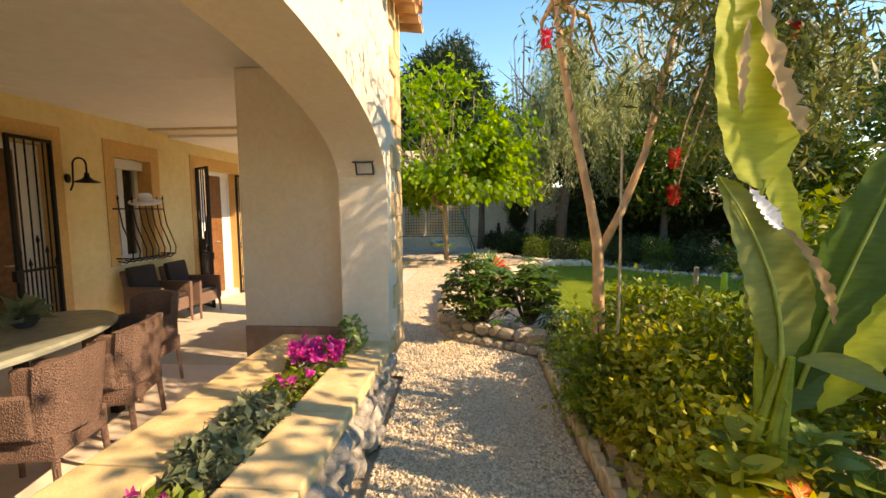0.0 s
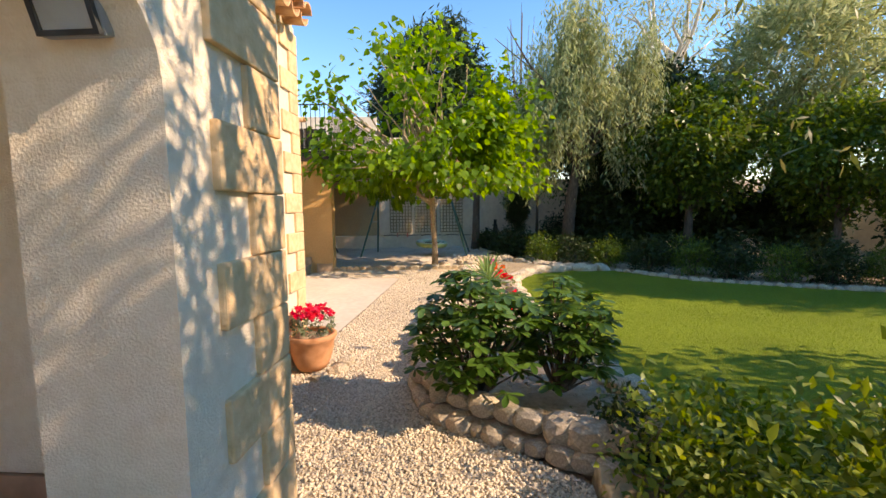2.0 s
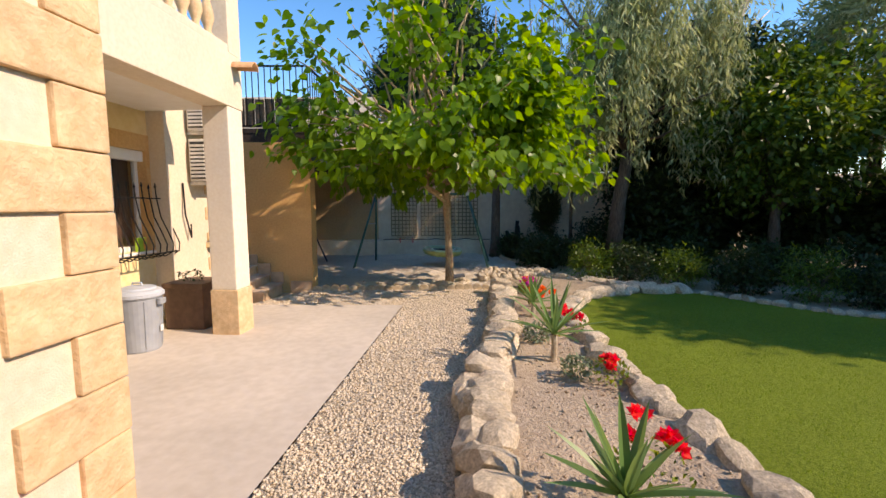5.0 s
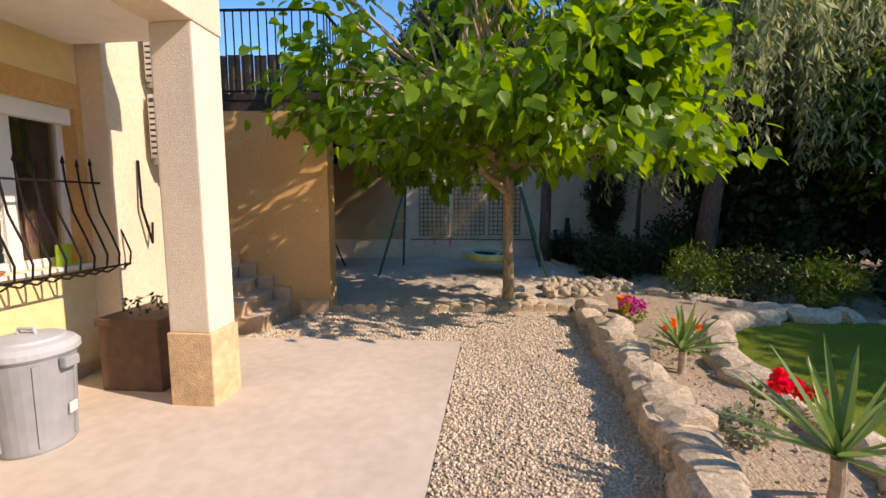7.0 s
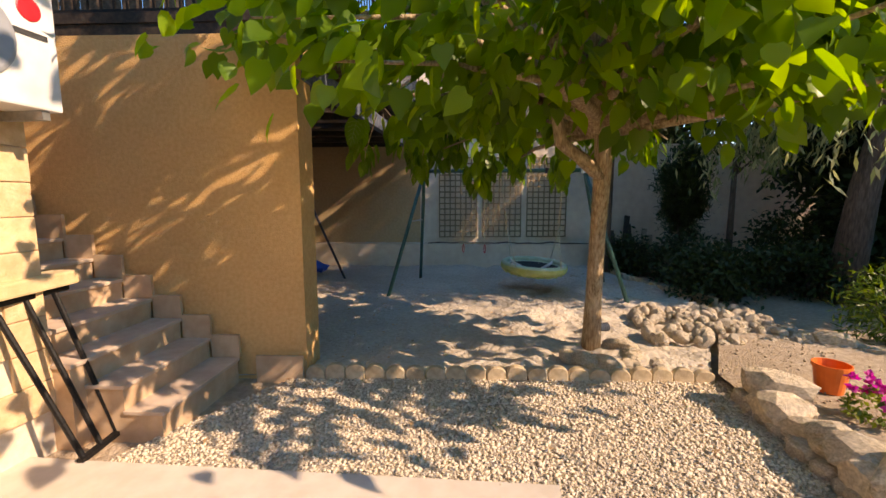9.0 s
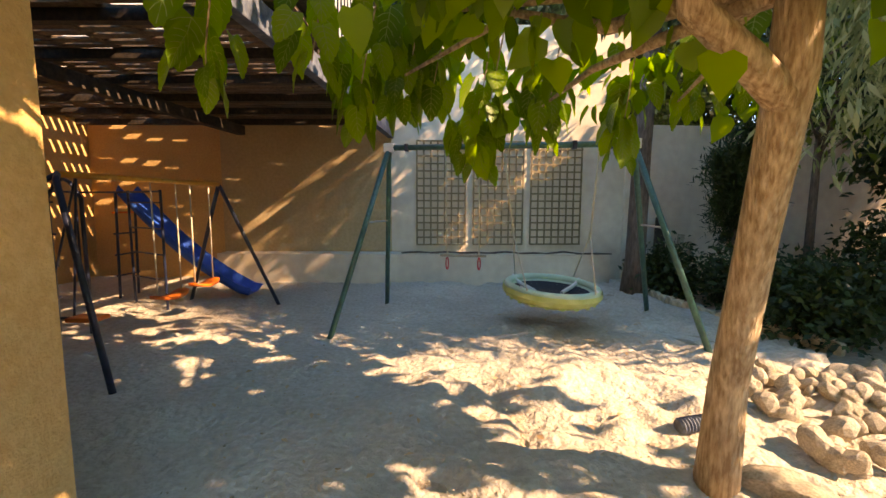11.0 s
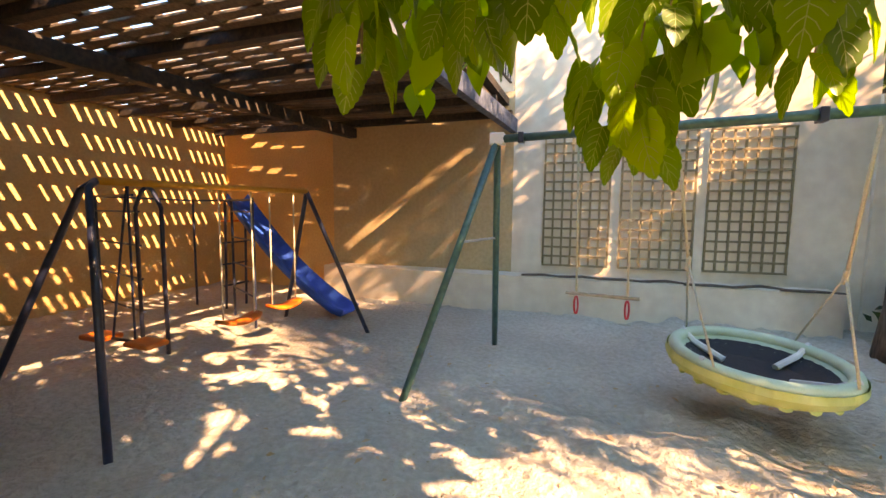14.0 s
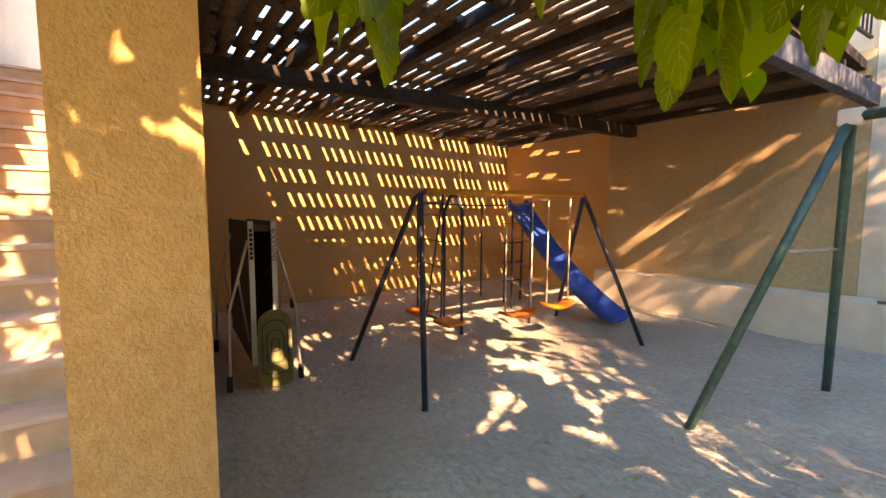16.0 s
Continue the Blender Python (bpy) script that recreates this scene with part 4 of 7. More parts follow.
part("leg", tube(bmesh.new(), [(-5.12, 16.64, 1.38), (-5.05, 16.64, 1.34), (-4.95, 16.64, 1.18), (-4.95, 16.64, G0 - 0.02)], 0.020, 8), NAVY, ps, smooth=True)
for k in range(4):
    z = 0.15 + 0.33 * k
    part("rung", tube(bmesh.new(), [(-6.3, 16.9, z), (-5.25, 16.64, z)], 0.011, 6), NAVY, ps)
    part("rung", tube(bmesh.new(), [(-5.5, 18.0, z), (-4.8, 17.6, z)], 0.011, 6), NAVY, ps)
for q in ((-6.3, 16.9), (-5.5, 18.0), (-6.4, 18.2), (-4.8, 17.62)):
    part("post", tube(bmesh.new(), [(q[0], q[1], G0), (q[0], q[1], 1.30)], 0.016, 8), NAVY, ps)
part("rung", tube(bmesh.new(), [(-6.4, 18.2, 1.28), (-6.3, 16.9, 1.30), (-5.3, 16.62, 1.30)], 0.014, 6), NAVY, ps)
part("rung", tube(bmesh.new(), [(-6.4, 18.2, 1.28), (-5.5, 18.0, 1.28), (-4.8, 17.62, 1.28)], 0.014, 6), NAVY, ps)


def board_swing(s0, s1, drop, material, sway=0.0):
    t = thing("board_swing", "orange moulded plastic swing seat on ropes", "swing", pose(0, 0, 0), "swings on the play frame")
    a, b = A.lerp(B, s0), A.lerp(B, s1)
    a2, b2 = a + Vector((sway, 0, -drop)), b + Vector((sway, 0, -drop))
    rope(t, [a, a2], 0.008, ROPE)
    rope(t, [b, b2], 0.008, ROPE)
    d = (b2 - a2).normalized()
    bm = bmesh.new()
    n = Vector((-d.y, d.x, 0))
    rows = []
    for k in range(9):
        s = -0.12 + 1.24 * k / 8
        c = a2.lerp(b2, s) + Vector((0, 0, -0.045 + 0.11 * (s - 0.5) ** 2))
        w = 0.085 if 0 < k < 8 else 0.06
        rows.append([bm.verts.new(c + n * w * x + Vector((0, 0, z))) for x, z in ((-1, 0), (-1, -0.03), (1, -0.03), (1, 0), (0, 0.006))])
    for r0, r1 in zip(rows, rows[1:]):
        for j in range(5):
            bm.faces.new((r0[j], r0[(j + 1) % 5], r1[(j + 1) % 5], r1[j]))
    bm.faces.new(rows[0][::-1])
    bm.faces.new(rows[-1])
    part("seat", bm, material, t, smooth=True)
    return t


board_swing(0.46, 0.63, 1.18, ORANGE)
board_swing(0.74, 0.90, 1.15, ORANGE)
gl = thing("glider_swing", "orange two-seat glider swing on the play frame", "swing", pose(0, 0, 0))
for x in (-5.1, -4.55):
    part("seat", boxed(x - 0.14, x + 0.14, 16.05, 16.25, 0.04, 0.085, 0.02), ORANGE, gl)
part("hanger", tube(bmesh.new(), [(-5.1, 16.15, 0.06), (-4.55, 16.15, 0.06)], 0.014, 6), NAVY, gl)
for x in (-4.95, -4.68):
    part("hanger", tube(bmesh.new(), [(x, 16.15, 0.06), (-4.37, 15.95, 1.38)], 0.010, 6), NAVY, gl)

# blue slide
sl = thing("slide", "bright blue plastic slide beside the play frame", "slide", pose(0, 0, 0))
P0, P1 = Vector((-5.86, 18.42, 1.30)), Vector((-4.05, 18.42, -0.20))
bm = bmesh.new()
prev = None
for k in range(15):
    s = k / 14
    c = P0.lerp(P1, s)
    c.z = P0.z + (P1.z - P0.z) * (s + 0.11 * math.sin(math.pi * s))
    if s > 0.85:
        c.z = max(c.z, -0.16)
    prof = [(-0.175, 0.10), (-0.14, 0.0), (0.14, 0.0), (0.175, 0.10), (0.195, 0.10), (0.16, -0.025), (-0.16, -0.025), (-0.195, 0.10)]
    ringv = [bm.verts.new(c + Vector((0.0 + 0.55 * z, y, 0.8 * z))) for y, z in prof]
    if prev:
        for j in range(8):
            bm.faces.new((prev[j], prev[(j + 1) % 8], ringv[(j + 1) % 8], ringv[j]))
    else:
        bm.faces.new(ringv)
    prev = ringv
bm.faces.new(prev[::-1])
bmesh.ops.recalc_face_normals(bm, faces=bm.faces[:])
part("chute", bm, BLUE, sl, smooth=True)
for y in (18.24, 18.60):
    part("support", tube(bmesh.new(), [(-5.9, y, G0), (-5.86, y, 1.28)], 0.018, 8), NAVY, sl)
for k in range(4):
    part("rung", tube(bmesh.new(), [(-5.89, 18.2, 0.1 + 0.3 * k), (-5.89, 18.64, 0.1 + 0.3 * k)], 0.014, 6), ORANGE if k == 3 else NAVY, sl)

# folded table tennis table
tt = thing("table_tennis_table", "folded table tennis table on wheels", "table tennis table", pose(-5.40, 14.475, 0, 0, 0, -3))
for s in (-1, 1):
    part("board", boxed(-0.66, 0.66, s * 0.085 - 0.011, s * 0.085 + 0.011, -0.06, 1.10, 0.004), BOARDBLUE, tt)
    part("board_edge", boxed(0.664, 0.680, s * 0.085 - 0.020, s * 0.085 + 0.020, -0.06, 1.10, 0.004), WHITE, tt, "white painted board edge")
    for x in (-0.5, 0.62):
        part("leg", tube(bmesh.new(), [(x, s * 0.10, 0.95), (x, s * 0.25, 0.40), (x + 0.06, s * 0.27, -0.17)], 0.012, 6), STEEL, tt)
        part("brace", tube(bmesh.new(), [(x, s * 0.18, 0.66), (x - 0.1, s * 0.10, 0.10)], 0.009, 6), STEEL, tt)
        part("wheel", lathe(bmesh.new(), [(0.02, -0.02), (0.06, -0.02), (0.065, 0), (0.06, 0.02), (0.02, 0.02)], segs=14), MESHBLACK, tt).matrix_basis = pose(x + 0.06, s * 0.27, -0.168, 0, 90, 80)
    part("foot_bracket", boxed(0.56, 0.60, s * 0.24 - 0.02, s * 0.24 + 0.02, 0.36, 0.44, 0.006), MESHBLACK, tt)
    for k in range(7 if s < 0 else 0):
        part("lettering_bar", boxed(0.6805, 0.6830, s * 0.085 - 0.012, s * 0.085 + 0.012, 0.80 + 0.036 * k, 0.826 + 0.036 * k), MESHBLACK, tt)
words = bpy.data.curves.new("lettering", "FONT")
words.body, words.size, words.extrude = "OUTDOOR", 0.052, 0.0008
words.materials.append(MESHBLACK)
lettering = link(new("lettering", words), tt)
lettering.matrix_basis = Matrix(((0, 0, 1, 0.6812), (0, -1, 0, 0.102), (1, 0, 0, 0.78), (0, 0, 0, 1)))
part("top_frame", boxed(-0.60, 0.655, -0.072, 0.072, 1.02, 1.06, 0.004), BOARDBLUE, tt)
pd = thing("paddle_board", "worn olive green board leaning by the table", "board", pose(-4.63, 14.49, G0, 0, -7, -13))
def stadium(w, z0, z1):
    return [(-w, z0)] + [(w * math.sin(a), z0 - 0.3 * w * math.cos(a)) for a in [-1.2, -0.6, 0, 0.6, 1.2]] + [(w, z0)] + [(w * math.cos(a), z1 - w * 0.8 + w * 0.8 * math.sin(a)) for a in [0.0, 0.35, 0.7, 1.05, 1.4, 1.75, 2.1, 2.45, 2.8, math.pi]]


part("deck", slab(bmesh.new(), stadium(0.125, 0.05, 0.62), -0.02, 0.02), mat("olive_board", (0.16, 0.15, 0.06), (0.24, 0.22, 0.09), 8, 0.6, 0.1, 50), pd)
for w, z0, z1 in ((0.095, 0.14, 0.54), (0.062, 0.22, 0.46), (0.03, 0.30, 0.39)):
    lp = [(0.0225, y, z) for y, z in stadium(w, z0, z1)]
    part("printed_ring", tube(bmesh.new(), lp + lp[:1], 0.004, 5), DARKGRILLE, pd)

# trellis panels on the back wall
def trellis(x0, x1, y, label="square wooden trellis panel on the wall"):
    t = thing("trellis", label, "trellis", pose(x0, y, 0.40, 0, 0, 4.6), "trellis panels on the back wall")
    w, h = x1 - x0, 1.86
    for k in range(8):
        part("upright", boxed(w * k / 7 - 0.014, w * k / 7 + 0.014, -0.022, -0.006, 0, h), TRELLIS, t)
    for k in range(15):
        part("slat", boxed(-0.01, w + 0.01, -0.040, -0.022, h * k / 14 - 0.014, h * k / 14 + 0.014), TRELLIS, t)
    return t


trellis(-1.76, -0.88, 20.03)
trellis(-0.73, 0.18, 20.11)
trellis(0.33, 1.27, 20.20)
lg = thing("dried_vine", "dry grey vine stems lying on the ledge", "vine", pose(0, 0, 0))
for k in range(7):
    x = -2.0 + 0.5 * k
    part("stem", tube(bmesh.new(), [(x, 19.62 + 0.03 * math.sin(k), 0.29), (x + 0.3, 19.60, 0.31 + 0.02 * math.sin(k * 3)), (x + 0.65, 19.64, 0.285)], [0.016, 0.02, 0.010], 6), BARKD, lg)
tm = thing("timber_offcuts", "old timber boards leaning on the wall", "timber", pose(0, 0, 0))
for x, h, a in ((2.55, 1.15, 6), (2.75, 0.95, -4), (2.95, 0.85, 8), (3.15, 0.7, 3), (2.4, 0.8, -8)):
    part("board", boxed(-0.06, 0.06, -0.012, 0.012, 0, h, 0, pose(x, 19.95, G0, -8, a, 0)), DARKWOOD if x < 2.9 else PALEWOOD, tm)

# ---- trees and plants ----
# mulberry: low spreading crown of large leaves
crown = []
for k in range(62):
    u = ball(1)[0]
    f = 0.72 + 0.28 * rng.random()
    p = np.array([-0.05, 13.45, 3.55]) + u * np.array([3.0, 2.2, 2.35]) * f
    if p[2] < 2.0:
        p[2] = 2.0 + 0.4 * rng.random()
    crown.append(p)
for p in ((-2.9, 13.2, 2.6), (-3.1, 13.9, 3.0), (-2.4, 12.4, 2.3), (2.7, 13.4, 2.2), (2.9, 14.2, 2.6), (-1.5, 14.9, 1.85), (-0.6, 15.1, 1.75), (0.3, 15.2, 1.8), (1.2, 15.2, 2.0), (-1.2, 14.6, 2.1), (-0.3, 14.7, 2.1),
          (0.2, 13.8, 6.0), (0.8, 13.6, 5.6), (-0.5, 13.9, 5.5), (1.9, 13.6, 5.2), (-2.6, 13.4, 4.6), (-3.0, 13.6, 4.3), (2.0, 12.2, 1.9), (2.5, 12.8, 1.9), (-1.9, 12.2, 2.0), (0.6, 11.6, 2.1), (1.3, 11.9, 2.0), (-0.6, 11.5, 2.3)):
    crown.append(np.array(p))
mul, pts = limb_tree("mulberry_tree", "leafy mulberry tree with a pale ridged trunk", [(0.125, 14.30, -0.26), (0.12, 14.26, 0.3), (0.085, 14.10, 1.0), (0.06, 13.96, 1.62), (0.02, 13.9, 2.1)], [0.10, 0.080, 0.073, 0.080, 0.065], crown, BARK, r0=0.055)
base = np.array(mul.matrix_basis.translation)
part("main_limb", tube(bmesh.new(), [Vector(p) - Vector(base) for p in ((0.06, 13.97, 1.5), (-0.14, 13.93, 1.66), (-0.34, 13.9, 1.80), (-0.44, 13.85, 2.3), (-0.9, 13.7, 3.2))], [0.065, 0.062, 0.058, 0.048, 0.03], 10), BARK, mul, smooth=True)
P = np.array([list(p) for i, p in enumerate(pts) if i % 5 in (1, 3, 4)])
P = np.repeat(P, 36, 0) + rng.normal(size=(len(P) * 36, 3)) * np.array([0.24, 0.24, 0.2])
low = 1.62 + 0.35 * np.sin(2.1 * P[:, 0] + 1.0) * np.cos(1.7 * P[:, 1])
low = np.where((P[:, 1] > 14.25) & (P[:, 0] < 1.5), 1.95 + 0.2 * np.sin(P[:, 0] * 3), low)
aisle = (P[:, 0] > -2.0) & (P[:, 0] < -0.35) & (P[:, 1] < 14.35) & (P[:, 1] > 9)
low = np.where(aisle, 1.85, low)
gap = np.array([noise.noise(Vector(p) * 1.7) for p in P]) < np.where((P[:, 0] < 0.8) & (P[:, 2] > 2.2) & (P[:, 1] > 13.4), -0.15, -0.3)
tuft = np.array([noise.noise(Vector(p) * 2.6) for p in P]) > 0.06
back = P[:, 1] + 0.35 * P[:, 0] > np.where(P[:, 2] > 2.5, 14.8, 14.4)
gap |= back & (P[:, 1] > 14.2) & ~(tuft & (P[:, 2] > 2.5) & (P[:, 0] < 2.0))
clear = gap | (P[:, 0] < -1.75) & (P[:, 1] > 14.1) & (P[:, 2] < 2.35)
P = P[(P[:, 2] > low) & ~clear]
tips = np.array([-0.1, 15.4, 3.3]) + rng.normal(size=(26, 3)) * np.array([0.75, 0.28, 0.3])
P = np.concatenate([P, np.repeat(tips, 16, 0) + rng.normal(size=(26 * 16, 3)) * 0.15])
fringe = np.stack([rng.uniform(-1.9, 1.2, 240), rng.uniform(15.2, 15.7, 240), rng.uniform(1.72, 2.2, 240)], 1)
fringe = fringe[fringe[:, 2] > 1.80 + 0.14 * np.sin(4.0 * fringe[:, 0]) + 0.06 * np.sin(11.0 * fringe[:, 0])]
mass, thick, _ = clumps((1.5, 13.5, 3.2), (1.4, 1.5, 1.35), 95, 26, 0.2, 1.9, 0.2)
P = np.concatenate([P, fringe, thick])


def open_to_light(p):
    """Whether a leaf would stand in one of the crown's gaps, which run towards the sun."""
    if p[0] - p[2] / 0.76 > -1.9 or p[1] + 0.42 * p[2] < 14.55:
        return False
    return noise.noise(Vector((2.8 * (p[1] + 0.32 * p[0]), 2.8 * (p[2] - 0.76 * p[0]), 4.7))) > 0.10


P = P[np.array([not open_to_light(p) for p in P])]
D = (P - np.array([0, 13.8, 3.4])) * 0.25 + ball(len(P)) * 0.7
D[:, 2] -= 0.55
S = 0.165 * (0.65 + 0.65 * rng.random(len(P)))
v, f = leaves(P - base, D, S, HEART)
mesh_np("crown", v, f, MULB, mul)


def veined_leaf(name, blade_material, parent):
    """One toothed heart-shaped leaf, one long, with raised veins."""
    bm = bmesh.new()
    n = 14

    def at(x, side):
        return Vector((x, side, 0.09 * abs(side) * 2 - 0.16 * x * x + 0.012 * math.sin(14 * x) * abs(side) * 3))

    rows = []
    for i in range(n + 1):
        x = i / n
        w = 0.385 * max(0.0, math.sin(math.pi * min(1.0, 0.16 + 0.84 * x))) ** 0.75 * (1 - 0.35 * x) + (0.012 if i % 2 else -0.008)
        w = max(w, 0.004)
        back = -0.09 * max(0.0, 1 - x * 5)
        rows.append([bm.verts.new(at(x + (back * abs(k) if i < 3 else 0.0) + (0.02 if abs(k) == 1 and i % 2 else 0), k * w)) for k in (-1, -0.5, 0, 0.5, 1)])
    for a, b in zip(rows, rows[1:]):
        for j in range(4):
            bm.faces.new((a[j], a[j + 1], b[j + 1], b[j]))
    veins = []
    for z in (0.005, -0.005):
        lines = [[(0.0, 0.0), (0.3, 0.0), (0.6, 0.0), (0.95, 0.0)]]
        for k in range(5):
            for s in (-1, 1):
                x = 0.02 + 0.15 * k
                r = 0.30 - 0.045 * k
                lines.append([(x, 0.0), (x + 0.09, s * r * 0.55), (x + 0.20, s * r * 0.92)])
        for ln in lines:
            for (x0, y0), (x1, y1) in zip(ln, ln[1:]):
                d = Vector((x1 - x0, y1 - y0, 0)).normalized()
                q = Vector((-d.y, d.x, 0)) * 0.0065
                e = Vector((0, 0, z))
                veins.append(bm.faces.new([bm.verts.new(c) for c in (at(x0, y0) + q + e, at(x0, y0) - q + e, at(x1, y1) - q + e, at(x1, y1) + q + e)]))
    for fc in veins:
        fc.material_index = 1
    ob = part(name, bm, blade_material, parent, smooth=True)
    ob.data.materials.append(LEAFVEIN)
    return ob


bunches = [(-1.01, 15.37, 1.27, 0.75, 40, 0.15), (-0.92, 15.30, 1.62, 0.45, 22, 0.2), (-1.70, 14.76, 1.44, 0.5, 26, 0.15), (-1.46, 14.98, 1.55, 0.5, 22, 0.15), (-2.18, 14.12, 1.50, 0.42, 20, 0.12), (-0.03, 15.28, 1.34, 0.7, 30, 0.13), (-0.55, 15.25, 1.46, 0.55, 26, 0.13),
           (-1.30, 15.02, 1.60, 0.45, 22, 0.14), (0.42, 15.25, 1.62, 0.55, 22, 0.15), (0.9, 15.3, 1.75, 0.5, 16, 0.18), (-1.85, 14.45, 1.66, 0.35, 14, 0.14)]
leaf_me = None
for bx, by, tip, tall, n, wide in bunches:
    part("hanging_twig", tube(bmesh.new(), [Vector((bx, by, tip + 0.15)) - Vector(base), Vector((bx + 0.02, by - 0.03, tip + tall * 0.6)) - Vector(base), Vector((bx * 0.9, by - 0.25, tip + tall + 0.25)) - Vector(base), Vector((bx * 0.55, by * 0.5 + 7.0, 2.75)) - Vector(base)], [0.003, 0.004, 0.006, 0.012], 5), BARK, mul)
    for k in range(n):
        h = (k + 0.5) / n
        a = k * 2.4 + rng.uniform(-0.4, 0.4)
        r = wide * 1.35 * (0.35 + 0.9 * h) * rng.uniform(0.3, 1.1)
        size = rng.uniform(0.16, 0.27) * (0.8 + 0.25 * h)
        p = Vector((bx + r * math.cos(a), by + r * math.sin(a), tip + size * 0.8 + tall * h))
        d = Vector((0.5 * math.cos(a), 0.5 * math.sin(a), rng.uniform(-1.6, -0.7)))
        if h > 0.5 and open_to_light(p):
            continue
        q = Matrix.Translation(p - Vector(base)) @ d.to_track_quat("X", "Z").to_matrix().to_4x4() @ pose(0, 0, 0, rng.uniform(-55, 55)) @ Matrix.Scale(float(size), 4)
        if leaf_me is None:
            leaf_me = veined_leaf("leaf", MULB, mul)
            leaf_me.matrix_basis = q
        else:
            share("leaf", leaf_me.data, mul, q)

# two-stemmed bottlebrush by the path
crown = [np.array((1.7, 3.0, 3.1)) + ball(1)[0] * np.array([1.1, 1.5, 0.7]) for k in range(26)] + [np.array((2.7, 4.3, 2.45)) + ball(1)[0] * np.array([1.0, 0.9, 0.8]) for k in range(24)]
crown += [np.array((1.75, 2.35, 2.75)) + ball(1)[0] * np.array([0.65, 0.5, 0.55]) for k in range(22)] + [np.array((2.4, 2.3, 2.0)) + ball(1)[0] * np.array([0.45, 0.5, 0.4]) for k in range(12)]
bb, pts = limb_tree("bottlebrush_tree", "forked bottlebrush tree with smooth pale orange bark", [(1.20, 3.12, -0.05), (1.18, 3.12, 0.6), (1.15, 3.11, 1.22), (1.08, 3.10, 1.55), (0.95, 3.10, 2.1), (0.84, 3.1, 2.65), (0.80, 3.1, 3.1)], [0.052, 0.043, 0.040, 0.032, 0.029, 0.025, 0.02], crown[:20], BARKP, r0=0.03)
bb2 = tube(bmesh.new(), [Vector(p) - Vector((1.20, 3.12, -0.05)) for p in ((1.17, 3.11, 1.2), (1.32, 3.13, 1.48), (1.50, 3.16, 1.92), (1.66, 3.2, 2.6), (1.75, 3.2, 3.0))], [0.032, 0.029, 0.026, 0.023, 0.018], 12)
part("second_stem", bb2, BARKP, bb, smooth=True)
base = np.array(bb.matrix_basis.translation)
P = np.array([list(p) for p in pts] + [list(c) for c in crown])
P = np.repeat(P, 34, 0) + rng.normal(size=(len(P) * 34, 3)) * 0.26
side = np.array([1.88, 2.62, 2.45]) + ball(7000) * np.array([0.75, 0.55, 0.85]) * rng.random((7000, 1)) ** 0.5
side = side[np.array([noise.noise(Vector(p) * 2.2) for p in side]) > -0.18]
P = np.concatenate([P, side])
P = P[(P[:, 2] > 1.5 + 0.6 * (P[:, 0] < 1.5)) & (P[:, 0] > 0.72)]
D = ball(len(P))
D[:, 2] -= 0.5
v, f = leaves(P - base, D, 0.085 * (0.6 + 0.8 * rng.random(len(P))), SLIM)
mesh_np("crown", v, f, BOTTLE, bb)
for q in ((0.62, 2.6, 2.45), (1.28, 2.35, 1.72), (1.30, 2.38, 1.52), (1.62, 1.9, 2.4), (1.0, 2.0, 2.5), (2.1, 2.6, 2.5)):
    n = 260
    a, h = rng.random(n) * 6.283, rng.random(n) * 0.11
    pp = np.stack([0.006 * np.cos(a), 0.006 * np.sin(a), h], 1) + np.array(q) - base
    dd = np.stack([np.cos(a), np.sin(a), 0.2 + 0 * a], 1)
    v, f = leaves(pp, dd, np.full(n, 0.034), SLIM, 0.2)
    mesh_np("flower_spike", v, f, FLRED, bb, "bright red bottlebrush flower")
    part("twig", tube(bmesh.new(), [Vector(q) - Vector(base), Vector(q) - Vector(base) + Vector((0.08, 0.05, 0.25)), Vector(q) - Vector(base) + Vector((0.25, 0.15, 0.6))], [0.003, 0.004, 0.006], 5), BARKP, bb)
    pp = np.array(q) - base + rng.random((46, 1)) * np.array([[0.25, 0.15, 0.6]]) + rng.normal(size=(46, 3)) * 0.02
    v, f = leaves(pp, ball(46), np.full(46, 0.08), SLIM)
    mesh_np("twig_leaves", v, f, BOTTLE, bb)["kind"] = "stuff"
sk = thing("garden_cane", "slender straight pale cane in the border", "cane", pose(1.16, 2.75, -0.05))
part("shaft", tube(bmesh.new(), [(0, 0, 0), (0.008, 0, 1.0), (0.0, 0.01, 1.95)], [0.011, 0.010, 0.009], 8), PALEWOOD, sk)
cane = thing("cane_stumps", "cut bamboo canes in the shrub border", "canes", pose(0, 0, 0))
for x, y, h, a in ((1.42, 2.95, 0.82, -5), (1.55, 2.98, 0.72, -3), (1.75, 3.3, 0.9, 4), (2.2, 3.6, 1.0, -6), (2.5, 3.4, 0.95, 2)):
    part("cane", tube(bmesh.new(), [(x, y, -0.03), (x + 0.02 * a * 0.1, y, h)], [0.024, 0.02], 8), PALEWOOD, cane)

# big-leaved banana plant
ban = thing("banana_plant", "tall banana plant with torn sunlit leaves", "banana plant", pose(1.28, 1.6, -0.02))


